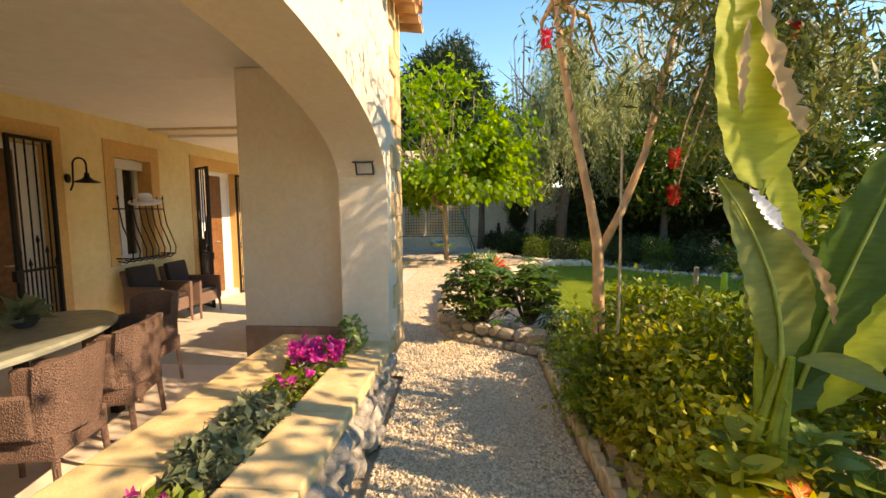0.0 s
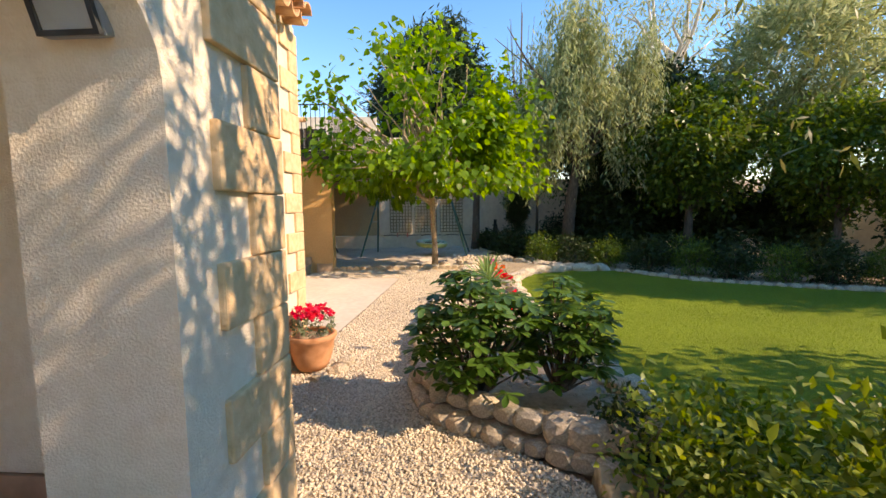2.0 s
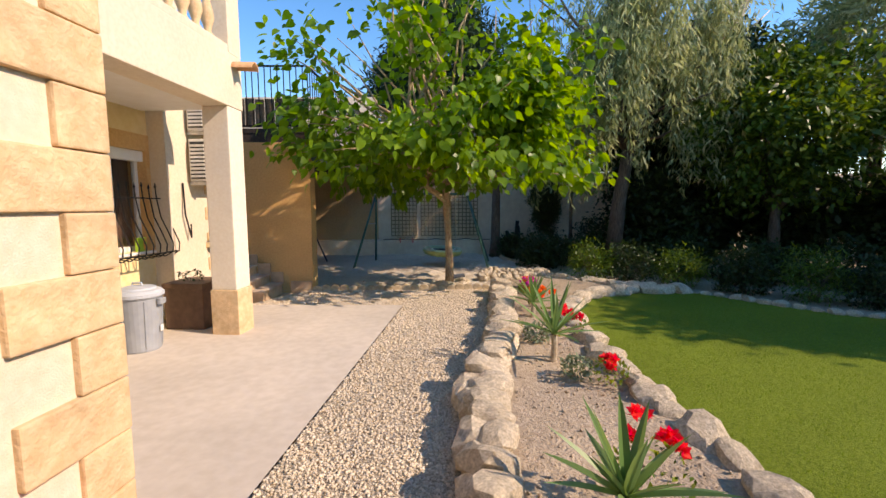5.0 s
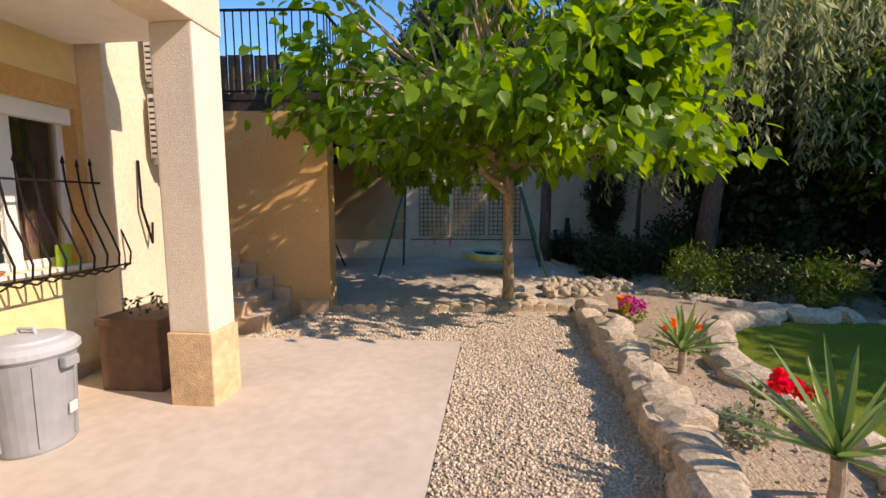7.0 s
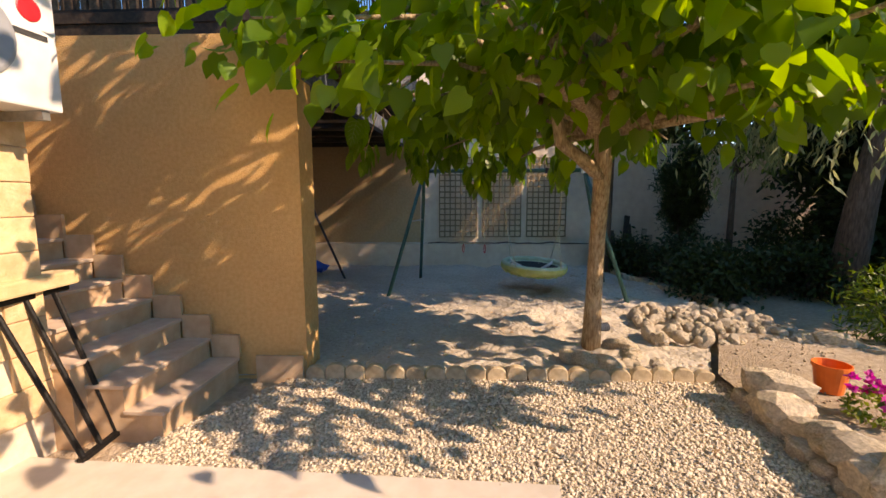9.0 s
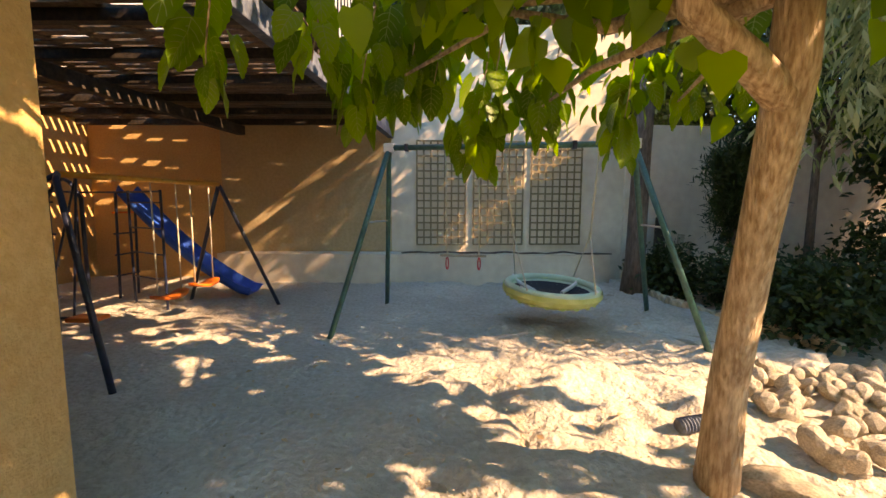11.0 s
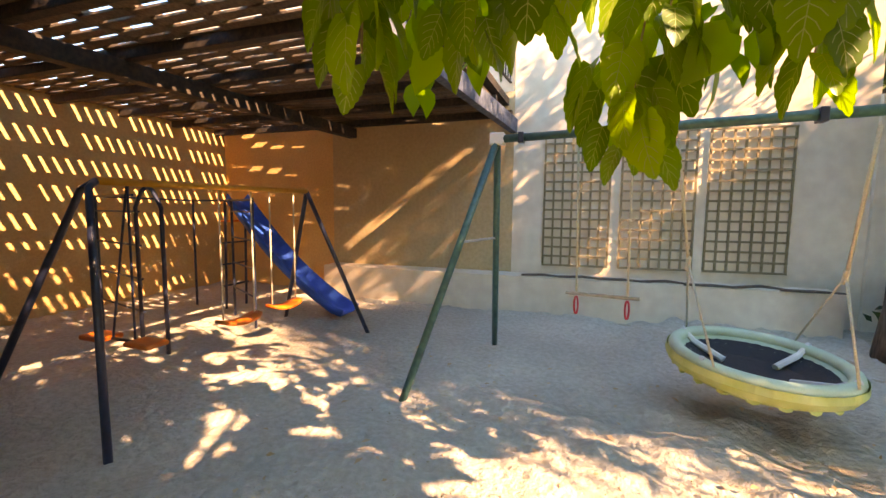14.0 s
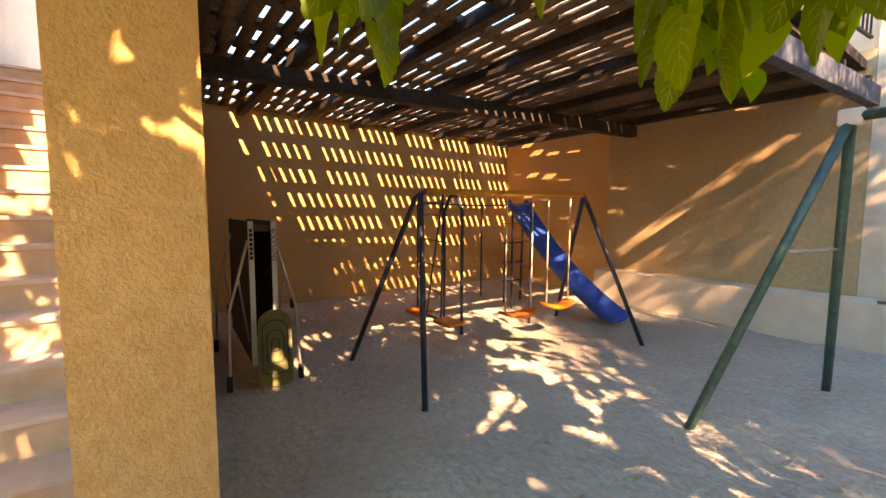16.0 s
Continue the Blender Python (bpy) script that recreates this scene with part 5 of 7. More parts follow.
def blade(t, name, pts, widths, material, fold=0.25, label="", seed=0, wave=0.03, torn=0.0):
    bm = bmesh.new()
    pts = [Vector(p) for p in pts]
    rows = []
    n = len(pts)
    for i, p in enumerate(pts):
        d = (pts[min(i + 1, n - 1)] - pts[max(i - 1, 0)]).normalized()
        side = d.cross(Vector((0.15, -1.0, 0.25))).normalized()
        up = side.cross(d)
        w = widths[i]
        row = []
        for s in (-1, -0.5, 0, 0.5, 1):
            s *= 1 - torn * (s > 0) * (0.5 + 0.5 * math.sin(i * 2.7 + seed)) * (i % 4 > 1)
            row.append(bm.verts.new(p + side * w * s + up * (fold * w * abs(s) + wave * math.sin(i * 2.1 + s * 3 + seed) * abs(s))))
        rows.append(row)
    for a, b in zip(rows, rows[1:]):
        for j in range(4):
            bm.faces.new((a[j], a[j + 1], b[j + 1], b[j]))
    return part(name, bm, material, t, label, True)


def curve_pts(p0, p1, p2, n=12):
    p0, p1, p2 = Vector(p0), Vector(p1), Vector(p2)
    return [p0 * (1 - s) ** 2 + 2 * p1 * s * (1 - s) + p2 * s ** 2 for s in [k / (n - 1) for k in range(n)]]


def bell(n, peak, sharp=0.7):
    """Half widths along a leaf, from 0 to 1 and back, widest at the peak."""
    return [max(0.03, (math.sin(0.5 * math.pi * min(1.0, q / peak)) if q < peak else math.cos(0.5 * math.pi * (q - peak) / (1 - peak)))) ** sharp for q in [k / (n - 1) for k in range(n)]]


N_LEAF = 28
# front leaf takes the sunlit green, the rear ones the shade-darkened green
blade(ban, "leaf", curve_pts((-0.06, 0, 1.60), (-0.24, 0.0, 1.92), (-0.19, 0.02, 2.62), N_LEAF), [0.165 * w for w in bell(N_LEAF, 0.20)], BANANA, 0.30, "yellow green leaf with sunlight in its colour", 1, 0.006, 0.10)
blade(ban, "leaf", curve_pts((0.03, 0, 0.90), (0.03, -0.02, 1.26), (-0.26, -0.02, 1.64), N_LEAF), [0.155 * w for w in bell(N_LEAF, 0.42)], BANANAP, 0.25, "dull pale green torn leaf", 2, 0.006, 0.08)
blade(ban, "leaf", curve_pts((0.12, 0.08, 1.15), (0.09, 0.10, 1.5), (-0.01, 0.10, 1.86), N_LEAF), [0.075 * w for w in bell(N_LEAF, 0.45)], BANANA, 0.3, "", 3, 0.006, 0.05)
blade(ban, "leaf", curve_pts((0.30, 0.22, 0.72), (0.48, 0.26, 1.2), (0.88, 0.26, 2.05), N_LEAF), [0.20 * w for w in bell(N_LEAF, 0.45)], BANANASHADE, 0.2, "dark green leaf with shade in its colour", 4, 0.010, 0.08)
blade(ban, "leaf", curve_pts((0.20, 0.0, 0.72), (0.38, -0.02, 1.0), (0.62, -0.02, 1.42), N_LEAF), [0.10 * w for w in bell(N_LEAF, 0.5)], BANANA, 0.2, "", 5, 0.008, 0.06)
blade(ban, "leaf", curve_pts((0.08, -0.03, 0.94), (0.24, -0.06, 0.96), (0.46, -0.08, 0.80), N_LEAF), [0.045 * w for w in bell(N_LEAF, 0.5)], BANANAP, 0.2, "", 6, 0.006)
blade(ban, "leaf", curve_pts((0.10, 0.25, 0.55), (0.45, 0.30, 0.85), (0.95, 0.30, 0.95), N_LEAF), [0.14 * w for w in bell(N_LEAF, 0.5)], BANANASHADE, 0.2, "", 7, 0.010, 0.1)
# torn papery margins along the two nearest leaves
blade(ban, "dry_margin", curve_pts((0.055, -0.03, 1.80), (-0.10, -0.04, 1.90), (-0.165, -0.02, 2.42), N_LEAF), [0.050 * w for w in bell(N_LEAF, 0.3)], DRYLEAF, 0.5, "papery torn brown leaf edge", 8, 0.012, 0.5)
blade(ban, "dry_margin", curve_pts((-0.19, -0.03, 1.86), (-0.21, -0.04, 2.02), (-0.18, -0.03, 2.20), N_LEAF), [0.022 * w for w in bell(N_LEAF, 0.5)], DRYLEAF, 0.3, "brown scorched patch", 9, 0.004, 0.5)
blade(ban, "dry_margin", curve_pts((0.19, -0.05, 1.08), (0.15, -0.06, 1.28), (-0.03, -0.05, 1.46), N_LEAF), [0.030 * w for w in bell(N_LEAF, 0.4)], DRYLEAF, 0.4, "dry brown leaf margin", 10, 0.006, 0.5)
blade(ban, "dry_margin", curve_pts((-0.03, -0.05, 1.45), (-0.10, -0.06, 1.48), (-0.16, -0.05, 1.60), N_LEAF), [0.035 * w for w in bell(N_LEAF, 0.4)], CURTAIN, 0.6, "bleached curled leaf edge", 11, 0.008, 0.3)
part("midrib", tube(bmesh.new(), [p + Vector((0, -0.012, 0)) for p in curve_pts((0.03, 0, 0.90), (0.03, -0.02, 1.26), (-0.26, -0.02, 1.64), 12)], [0.011 - 0.0008 * k for k in range(12)], 6), LEAFVEIN, ban, smooth=True)
part("midrib", tube(bmesh.new(), [p + Vector((0, -0.012, 0)) for p in curve_pts((0.30, 0.22, 0.72), (0.48, 0.26, 1.2), (0.88, 0.26, 2.05), 12)], [0.012 - 0.0008 * k for k in range(12)], 6), LEAFVEIN, ban, smooth=True)
part("stalk", tube(bmesh.new(), [(0.0, 0.02, 0.4), (-0.04, 0.02, 1.1), (-0.10, 0.01, 1.45), (-0.07, 0, 1.63)], [0.02, 0.016, 0.013, 0.010], 8), BANANA, ban)
for k in range(6):
    a = k * 1.1
    part("stalk", tube(bmesh.new(), [(0.06 * math.cos(a), 0.06 * math.sin(a), 0), (0.05 * math.cos(a), 0.05 * math.sin(a), 0.6), (0.02 + 0.03 * k * 0.3, 0.03 * math.sin(a), 0.95)], [0.03, 0.022, 0.012], 8), BANANA, ban)
for k, (x, y, s, mm) in enumerate(((1.20, 1.15, 0.20, BANANA), (1.35, 1.05, 0.22, SHRUBY), (1.05, 1.30, 0.17, SHRUB), (1.5, 1.2, 0.2, BANANASHADE), (1.12, 1.0, 0.15, FLORANGE), (1.3, 0.9, 0.2, SHRUB))):
    br = thing("broadleaf_plant", "low broad-leaved plant at the bed edge", "plant", pose(x, y, -0.02), "broad-leaved plants in the bed")
    if mm is FLORANGE:
        br["label"] = "low plant with yellow orange flowers"
    for j in range(9):
        a = j * 2.4 + k
        blade(br, "leaf", curve_pts((0, 0, 0.05), (0.5 * s * math.cos(a), 0.5 * s * math.sin(a), s * 1.6), (1.3 * s * math.cos(a), 1.3 * s * math.sin(a), s * (0.9 + 0.1 * (j % 3))), 8), [s * 0.33 * math.sin(math.pi * min(0.96, 0.08 + 0.9 * i / 7)) for i in range(8)], mm, 0.2, seed=j)

# broad-leaved seedlings with fresh shoots among the border shrubs
seed_leaf = {}
for x, y, z, n, size, mt in ((1.12, 1.50, 0.56, 14, 0.13, SHRUBY), (1.50, 1.62, 0.62, 16, 0.15, AGAVE), (1.30, 1.42, 0.48, 12, 0.12, FLORANGE), (1.22, 1.62, 0.60, 12, 0.17, SHRUB), (1.62, 1.5, 0.5, 14, 0.15, SHRUB)):
    rs = thing("fresh_seedling", "broad-leaved shoot among the border shrubs", "plant", pose(x, y, -0.03), "fresh shoots in the bed")
    if mt is FLORANGE:
        rs["label"] = "shoot with yellow orange fading leaves"
    part("stem", tube(bmesh.new(), [(0, 0, 0), (0.02, 0.01, z * 0.5), (0, 0, z)], [0.012, 0.009, 0.006], 6), BANANA, rs)
    for k in range(n):
        a = k * 2.4
        q = pose(0, 0, z - 0.16 * (n - k) / n) @ Vector((math.cos(a), math.sin(a), 0.1 + 0.5 * k / n)).to_track_quat("X", "Z").to_matrix().to_4x4() @ pose(0.02, 0, 0, rng.uniform(-25, 25)) @ Matrix.Scale(float(size * rng.uniform(0.8, 1.2)), 4)
        if mt.name not in seed_leaf:
            ob = veined_leaf("leaf", mt, rs)
            ob.matrix_basis = q
            seed_leaf[mt.name] = ob.data
        else:
            share("leaf", seed_leaf[mt.name], rs, q)

# shrub border beside the path
for x, y, z, rx, ry, rz, n, mt, lb in (
        (1.45, 4.1, 0.12, 0.38, 0.6, 0.42, 120, SHRUB, "rounded glossy green border shrub"), (1.50, 3.15, 0.30, 0.45, 0.6, 0.66, 210, SHRUB, "dense green border shrub by the tree"),
        (1.33, 2.5, 0.2, 0.32, 0.5, 0.52, 160, SHRUBY, "yellowish green border shrub"), (1.75, 2.4, 0.3, 0.5, 0.6, 0.62, 190, SHRUB, "leafy border shrub with fresh shoots"),
        (2.1, 3.3, 0.22, 0.5, 0.7, 0.58, 170, SHRUB, "low green shrub by the lawn"), (1.25, 1.75, 0.15, 0.28, 0.5, 0.50, 110, SHRUBY, "low yellow green shrub by the edging"),
        (1.12, 2.88, 0.25, 0.24, 0.3, 0.55, 90, SHRUB, "glossy green shrub before the forked trunk"), (2.0, 1.2, 0.2, 0.6, 0.8, 0.55, 120, SHRUB, "shaded green border shrub"), (1.40, 0.5, 0.2, 0.45, 0.7, 0.58, 110, SHRUB, "green shrub near the path start"), (1.9, 4.4, 0.05, 0.45, 0.5, 0.38, 100, SHRUB, "small rounded shrub by the lawn edge"), (1.35, 4.75, 0.02, 0.16, 0.16, 0.26, 40, DARKLEAF, "small dark clipped shrub")):
    bush("border_shrub", lb, (x, y, z), (rx, ry, rz), n, 34, 0.052, mt, spread=0.075, floor=-0.08, group="border shrubs", shell=0.6)

# extra shrubs, mostly out of view, that cast shade on the gravel path
for y, h in ((2.0, 1.45), (2.8, 1.6), (3.6, 1.7)):
    bush("tall_shrub", "tall leafy shrub added to shade the path", (2.2 + 0.26 * y, y - 0.1, h * 0.5), (0.5, 0.6, h * 0.55), 110, 40, 0.07, SHRUB, spread=0.12, floor=-0.06, group="tall border shrubs", shell=0.4)


# schefflera in the stone planter: umbrellas of leaflets
def schefflera(x, y, z0, n, rx, ry, h):
    t = thing("schefflera", "dark glossy umbrella plant in a stone bed", "shrub", pose(x, y, z0))
    P, D, S = [], [], []
    bm = bmesh.new()
    for k in range(n):
        a, r = random.uniform(0, 6.283), math.sqrt(random.random())
        top = Vector((rx * r * math.cos(a), ry * r * math.sin(a), h * (0.15 + 0.85 * random.random() ** 0.7 * (1 - 0.35 * r * r))))
        if k % 3 == 0:
            tube(bm, [(top.x * 0.15, top.y * 0.15, 0), (top.x * 0.5, top.y * 0.5, top.z * 0.5), top], [0.011, 0.008, 0.004], 5)
        for j in range(8):
            b = 2 * math.pi * j / 8 + a
            P.append(top)
            D.append((math.cos(b), math.sin(b), random.uniform(-0.45, 0.1)))
            S.append(random.uniform(0.08, 0.125))
    v, f = leaves(np.array([list(p) for p in P]), D, S, OVAL, 0.25)
    mesh_np("foliage", v, f, SCHEF, t)
    part("stem", bm, BARKD, t)["kind"] = "stuff"
    return t


schefflera(0.45, 5.35, 0.0, 210, 0.45, 0.42, 0.98)
schefflera(1.12, 5.45, 0.0, 150, 0.36, 0.36, 0.90)


def flowers(name, label, x, y, z, r, h, n, petal, leafm, nl=160, lsize=0.04, psize=0.03, per=9, ball_r=0.03, category="flowers", group=""):
    t = thing(name, label, category, pose(x, y, z), group)
    p = ball(nl) * np.array([r, r, h * 0.45]) + np.array([0, 0, h * 0.45])
    v, f = leaves(p, ball(nl) + np.array([0, 0, 0.3]), lsize * (0.6 + 0.8 * rng.random(nl)), DIAMOND)
    mesh_np("foliage", v, f, leafm, t)
    for k in range(n):
        a, q = random.uniform(0, 6.283), math.sqrt(random.random())
        c = np.array([r * q * math.cos(a), r * q * math.sin(a), h * random.uniform(0.75, 1.1)])
        u = ball(per)
        v, f = leaves(np.tile(c, (per, 1)), u + np.array([0, 0, 0.3]), np.full(per, psize * 1.25) * (0.8 + 0.4 * rng.random(per)), (DIAMOND[0] * np.array([1, 1.6, 1]), DIAMOND[1]), 1.0)
        f = np.where(f % 5 == 0, 0, f)
        mesh_np("bloom", v, f, petal, t)
    return t


def yucca(x, y, z, trunk_h, n, length, label):
    t = thing("yucca", label, "yucca", pose(x, y, z), "yuccas in the bed")
    part("trunk", tube(bmesh.new(), [(0, 0, -0.03), (0.01, 0, trunk_h * 0.6), (0, 0, trunk_h)], [0.035, 0.03, 0.032], 9), PALEWOOD, t)
    for k in range(n):
        a, e = k * 2.399, 0.15 + 1.25 * (k / n)
        l = length * random.uniform(0.75, 1.0)
        d = Vector((math.cos(a) * math.cos(e), math.sin(a) * math.cos(e), math.sin(e)))
        s = d.cross(Vector((0, 0, 1))).normalized()
        u = s.cross(d)
        bm = bmesh.new()
        rows = []
        for i in range(6):
            q = i / 5
            c = Vector((0, 0, trunk_h)) + d * l * q - Vector((0, 0, 0.10 * l * q * q * math.cos(e)))
            w = 0.026 * (math.sin(math.pi * (0.22 + 0.78 * q)) ** 0.8 if q < 1 else 0.03)
            rows.append([bm.verts.new(c + s * w + u * w * 0.5), bm.verts.new(c), bm.verts.new(c - s * w + u * w * 0.5)])
        for r0, r1 in zip(rows, rows[1:]):
            bm.faces.new((r0[0], r0[1], r1[1], r1[0]))
            bm.faces.new((r0[1], r0[2], r1[2], r1[1]))
        part("leaf", bm, AGAVE, t)
    return t


yucca(1.06, 9.40, -0.16, 0.26, 20, 0.66, "spiky yucca on a short trunk in dry soil")
yucca(1.22, 11.08, -0.16, 0.20, 22, 0.52, "smaller spiky yucca among red geraniums")
yucca(0.75, 7.05, -0.12, 0.18, 20, 0.5, "pale spiky yucca by the umbrella plants")
flowers("geranium", "red geraniums beside the yucca", 1.45, 10.2, -0.17, 0.20, 0.34, 9, FLRED, SHRUB, psize=0.045, per=22, ball_r=0.05, group="geraniums in the bed")
flowers("geranium", "orange red geraniums in dry soil", 1.48, 11.55, -0.17, 0.22, 0.30, 10, FLORANGE, SHRUB, psize=0.04, per=16, ball_r=0.045, group="geraniums in the bed")
flowers("petunia", "magenta petunias in the rock-edged bed", 1.50, 12.72, -0.17, 0.16, 0.25, 14, FLMAG, SHRUB, psize=0.035, per=10, group="petunias in the bed")
flowers("geranium", "red geraniums by the umbrella plants", 0.95, 7.2, -0.13, 0.18, 0.42, 7, FLRED, SHRUB, psize=0.04, per=20, ball_r=0.05, group="geraniums in the bed")
flowers("geranium", "red geranium near the lawn edge", 1.40, 8.8, -0.16, 0.14, 0.25, 6, FLRED, SHRUB, psize=0.04, per=20, ball_r=0.05, group="geraniums in the bed")
flowers("lavender", "small grey green lavender clump", 1.02, 10.0, -0.17, 0.14, 0.22, 0, FLMAG, GREYGREEN, 260, 0.05)
flowers("lavender", "grey green lavender clump by the stones", 1.15, 8.95, -0.16, 0.13, 0.2, 0, FLMAG, GREYGREEN, 240, 0.05)
flowers("lavender", "small yellow green ground plant", 0.88, 10.6, -0.17, 0.10, 0.10, 0, FLMAG, SHRUBY, 120, 0.035)

# weeping pepper tree
pep, pts = limb_tree("pepper_tree", "tall weeping pepper tree with hanging foliage", [(4.6, 16.6, -0.3), (4.7, 16.5, 1.5), (4.9, 16.3, 3.4)], [0.24, 0.18, 0.13], [(4.7 + 2.6 * math.cos(a), 16.4 + 1.9 * math.sin(a), 5.0 + 2.0 * math.sin(a * 2.3)) for a in [k * 0.4 for k in range(16)]] + [(4.9, 16.2, 8.2), (4.2, 16.0, 7.4), (5.8, 16.6, 7.6)], BARKD, r0=0.09)
base = np.array(pep.matrix_basis.translation)
N = 2300
u0 = ball(60)
u0[:, 2] = np.abs(u0[:, 2])
u = u0[rng.integers(0, 60, N)] + rng.normal(size=(N, 3)) * 0.10
start = np.array([5.0, 16.3, 4.3]) + u * np.array([2.5, 2.0, 3.9]) * (0.45 + 0.55 * rng.random((N, 1)))
length = 0.6 + 2.6 * rng.random(N) ** 1.4
length = np.minimum(length, start[:, 2] - 1.2 - 0.9 * rng.random(N))
keep = np.array([noise.noise(Vector(p) * 0.8) for p in start]) > -0.16
start, u, length = start[keep], u[keep], length[keep]
N = len(start)
M = 26
s = rng.random((N, M))
P = np.repeat(start, M, 0)
P[:, 2] -= (s * np.maximum(length, 0.3)[:, None]).ravel()
P[:, :2] += (np.repeat(u[:, :2], M, 0)) * 0.25 * s.ravel()[:, None] + rng.normal(size=(N * M, 2)) * 0.05
D = ball(N * M) * 0.7
D[:, 2] -= 0.9
v, f = leaves(P - base, D, 0.20 * (0.6 + 0.7 * rng.random(N * M)), SLIM)
mesh_np("crown", v, f, PEPPER, pep)

# dark trees and hedges behind
def big_tree(name, label, x, y, trunk_h, r, centre, radii, n, per, size, leafm, bark=BARKD, shape=DIAMOND, spread=0.28, floor=None, lean=(0, 0)):
    tg = [np.array(centre) + ball(1)[0] * np.array(radii) * 0.75 for k in range(12)]
    t, pts = limb_tree(name, label, [(x, y, -0.3), (x + lean[0] * 0.4, y + lean[1] * 0.4, trunk_h * 0.5), (x + lean[0], y + lean[1], trunk_h)], [r, r * 0.8, r * 0.6], tg, bark, r0=r * 0.45)
    b = np.array(t.matrix_basis.translation)
    c, p, d = clumps(centre, radii, n, per, spread, floor)
    d[:, 2] -= 0.2
    v, f = leaves(p - b, d, size * (0.6 + 0.8 * rng.random(len(p))), shape)
    mesh_np("crown", v, f, leafm, t)
    return t


big_tree("pine_tree", "tall dark blue green pine beyond the wall", 0.3, 27, 6, 0.25, (0.2, 27, 8.0), (3.2, 2.6, 4.4), 330, 60, 0.45, PINE, shape=SLIM, spread=0.38)
big_tree("pine_tree", "dark pine beyond the garden wall", -1.6, 30, 5, 0.25, (-1.8, 30, 7.2), (2.0, 2.2, 4.0), 200, 60, 0.45, PINE, shape=SLIM, spread=0.38)
eu = big_tree("eucalyptus_tree", "tall eucalyptus with white forked trunk", 12.6, 24, 9.0, 0.32, (12.0, 24, 11.5), (3.6, 3.2, 3.6), 70, 46, 0.30, PEPPER, BARKW, SLIM, 0.5, lean=(-0.6, 0))
part("second_stem", tube(bmesh.new(), [(-0.2, 0, 5.5), (-1.2, 0.2, 8.5), (-1.8, 0.2, 12)], [0.18, 0.13, 0.05], 10), BARKW, eu, smooth=True)
big_tree("hedge_tree", "dense dark evergreen tree at the wall", 2.3, 21.8, 2.5, 0.2, (2.4, 22.0, 3.6), (1.6, 1.2, 1.9), 90, 60, 0.16, DARKLEAF, spread=0.22)
big_tree("evergreen_tree", "dark evergreen tree behind the lawn", 8.2, 15.6, 1.6, 0.16, (8.3, 15.6, 3.2), (2.3, 1.9, 1.9), 260, 60, 0.17, CITRUS, spread=0.24, floor=0.9)
big_tree("citrus_tree", "rounded citrus tree by the lawn", 10.9, 13.4, 1.2, 0.12, (10.9, 13.2, 2.8), (2.1, 1.9, 1.6), 240, 60, 0.15, CITRUS, spread=0.22, floor=1.0)
big_tree("pepper_tree", "weeping tree over the side wall", 12.5, 17.5, 4, 0.22, (12.2, 16.5, 5.6), (3.4, 3.0, 3.4), 420, 60, 0.28, PEPPER, shape=SLIM, spread=0.35)
big_tree("evergreen_tree", "dark spreading tree at the garden side", 12.2, 9.2, 2.2, 0.2, (12.0, 9.2, 4.2), (2.6, 2.6, 2.6), 300, 60, 0.18, CITRUS, spread=0.28, floor=1.2)
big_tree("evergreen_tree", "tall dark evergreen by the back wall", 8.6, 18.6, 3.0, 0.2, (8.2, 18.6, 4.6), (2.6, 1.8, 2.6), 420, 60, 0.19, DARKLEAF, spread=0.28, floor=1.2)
# next two trees stand out of view and only throw shade on border and path
big_tree("evergreen_tree", "unseen tree added to shade the border", 7.7, 3.6, 1.8, 0.16, (7.5, 3.6, 3.3), (1.7, 1.8, 1.7), 110, 60, 0.15, CITRUS, spread=0.24, floor=1.2)
big_tree("evergreen_tree", "unseen tree added to shade the path start", 4.6, -2.2, 1.8, 0.16, (4.4, -2.2, 3.2), (1.7, 1.8, 1.7), 110, 60, 0.15, CITRUS, spread=0.24, floor=1.0)
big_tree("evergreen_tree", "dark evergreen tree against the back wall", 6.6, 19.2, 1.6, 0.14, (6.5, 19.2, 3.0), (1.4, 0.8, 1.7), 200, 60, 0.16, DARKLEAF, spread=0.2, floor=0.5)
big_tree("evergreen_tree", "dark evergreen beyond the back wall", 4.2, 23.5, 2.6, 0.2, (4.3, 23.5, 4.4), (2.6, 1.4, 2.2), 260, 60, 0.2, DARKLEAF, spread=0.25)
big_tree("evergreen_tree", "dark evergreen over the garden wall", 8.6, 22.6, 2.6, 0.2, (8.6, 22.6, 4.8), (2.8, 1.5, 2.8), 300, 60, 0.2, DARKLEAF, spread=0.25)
# invented canopy outside the view, thinned so that it dapples path and porch
big_tree("evergreen_tree", "unseen spreading tree added to dapple the path", 3.6, 1.0, 1.9, 0.13, (3.5, 1.2, 3.3), (1.0, 1.9, 1.4), 40, 44, 0.11, CITRUS, spread=0.2, floor=1.7)
# bare poplars
pop = thing("bare_poplar", "bare upright poplar branches against the sky", "tree", pose(5.2, 28, -0.3))
bm = bmesh.new()
for k in range(16):
    a = k * 2.4
    tube(bm, [(0, 0, 2 + 0.3 * k), (0.5 * math.cos(a), 0.5 * math.sin(a), 6 + 0.25 * k), (0.8 * math.cos(a), 0.8 * math.sin(a), 9.5 + 0.25 * k)], [0.05, 0.03, 0.008], 5)
part("branch", bm, BARKD, pop)
part("trunk", tube(bmesh.new(), [(0, 0, 0), (0, 0, 6), (0.1, 0, 13)], [0.16, 0.11, 0.02], 8), BARKD, pop)
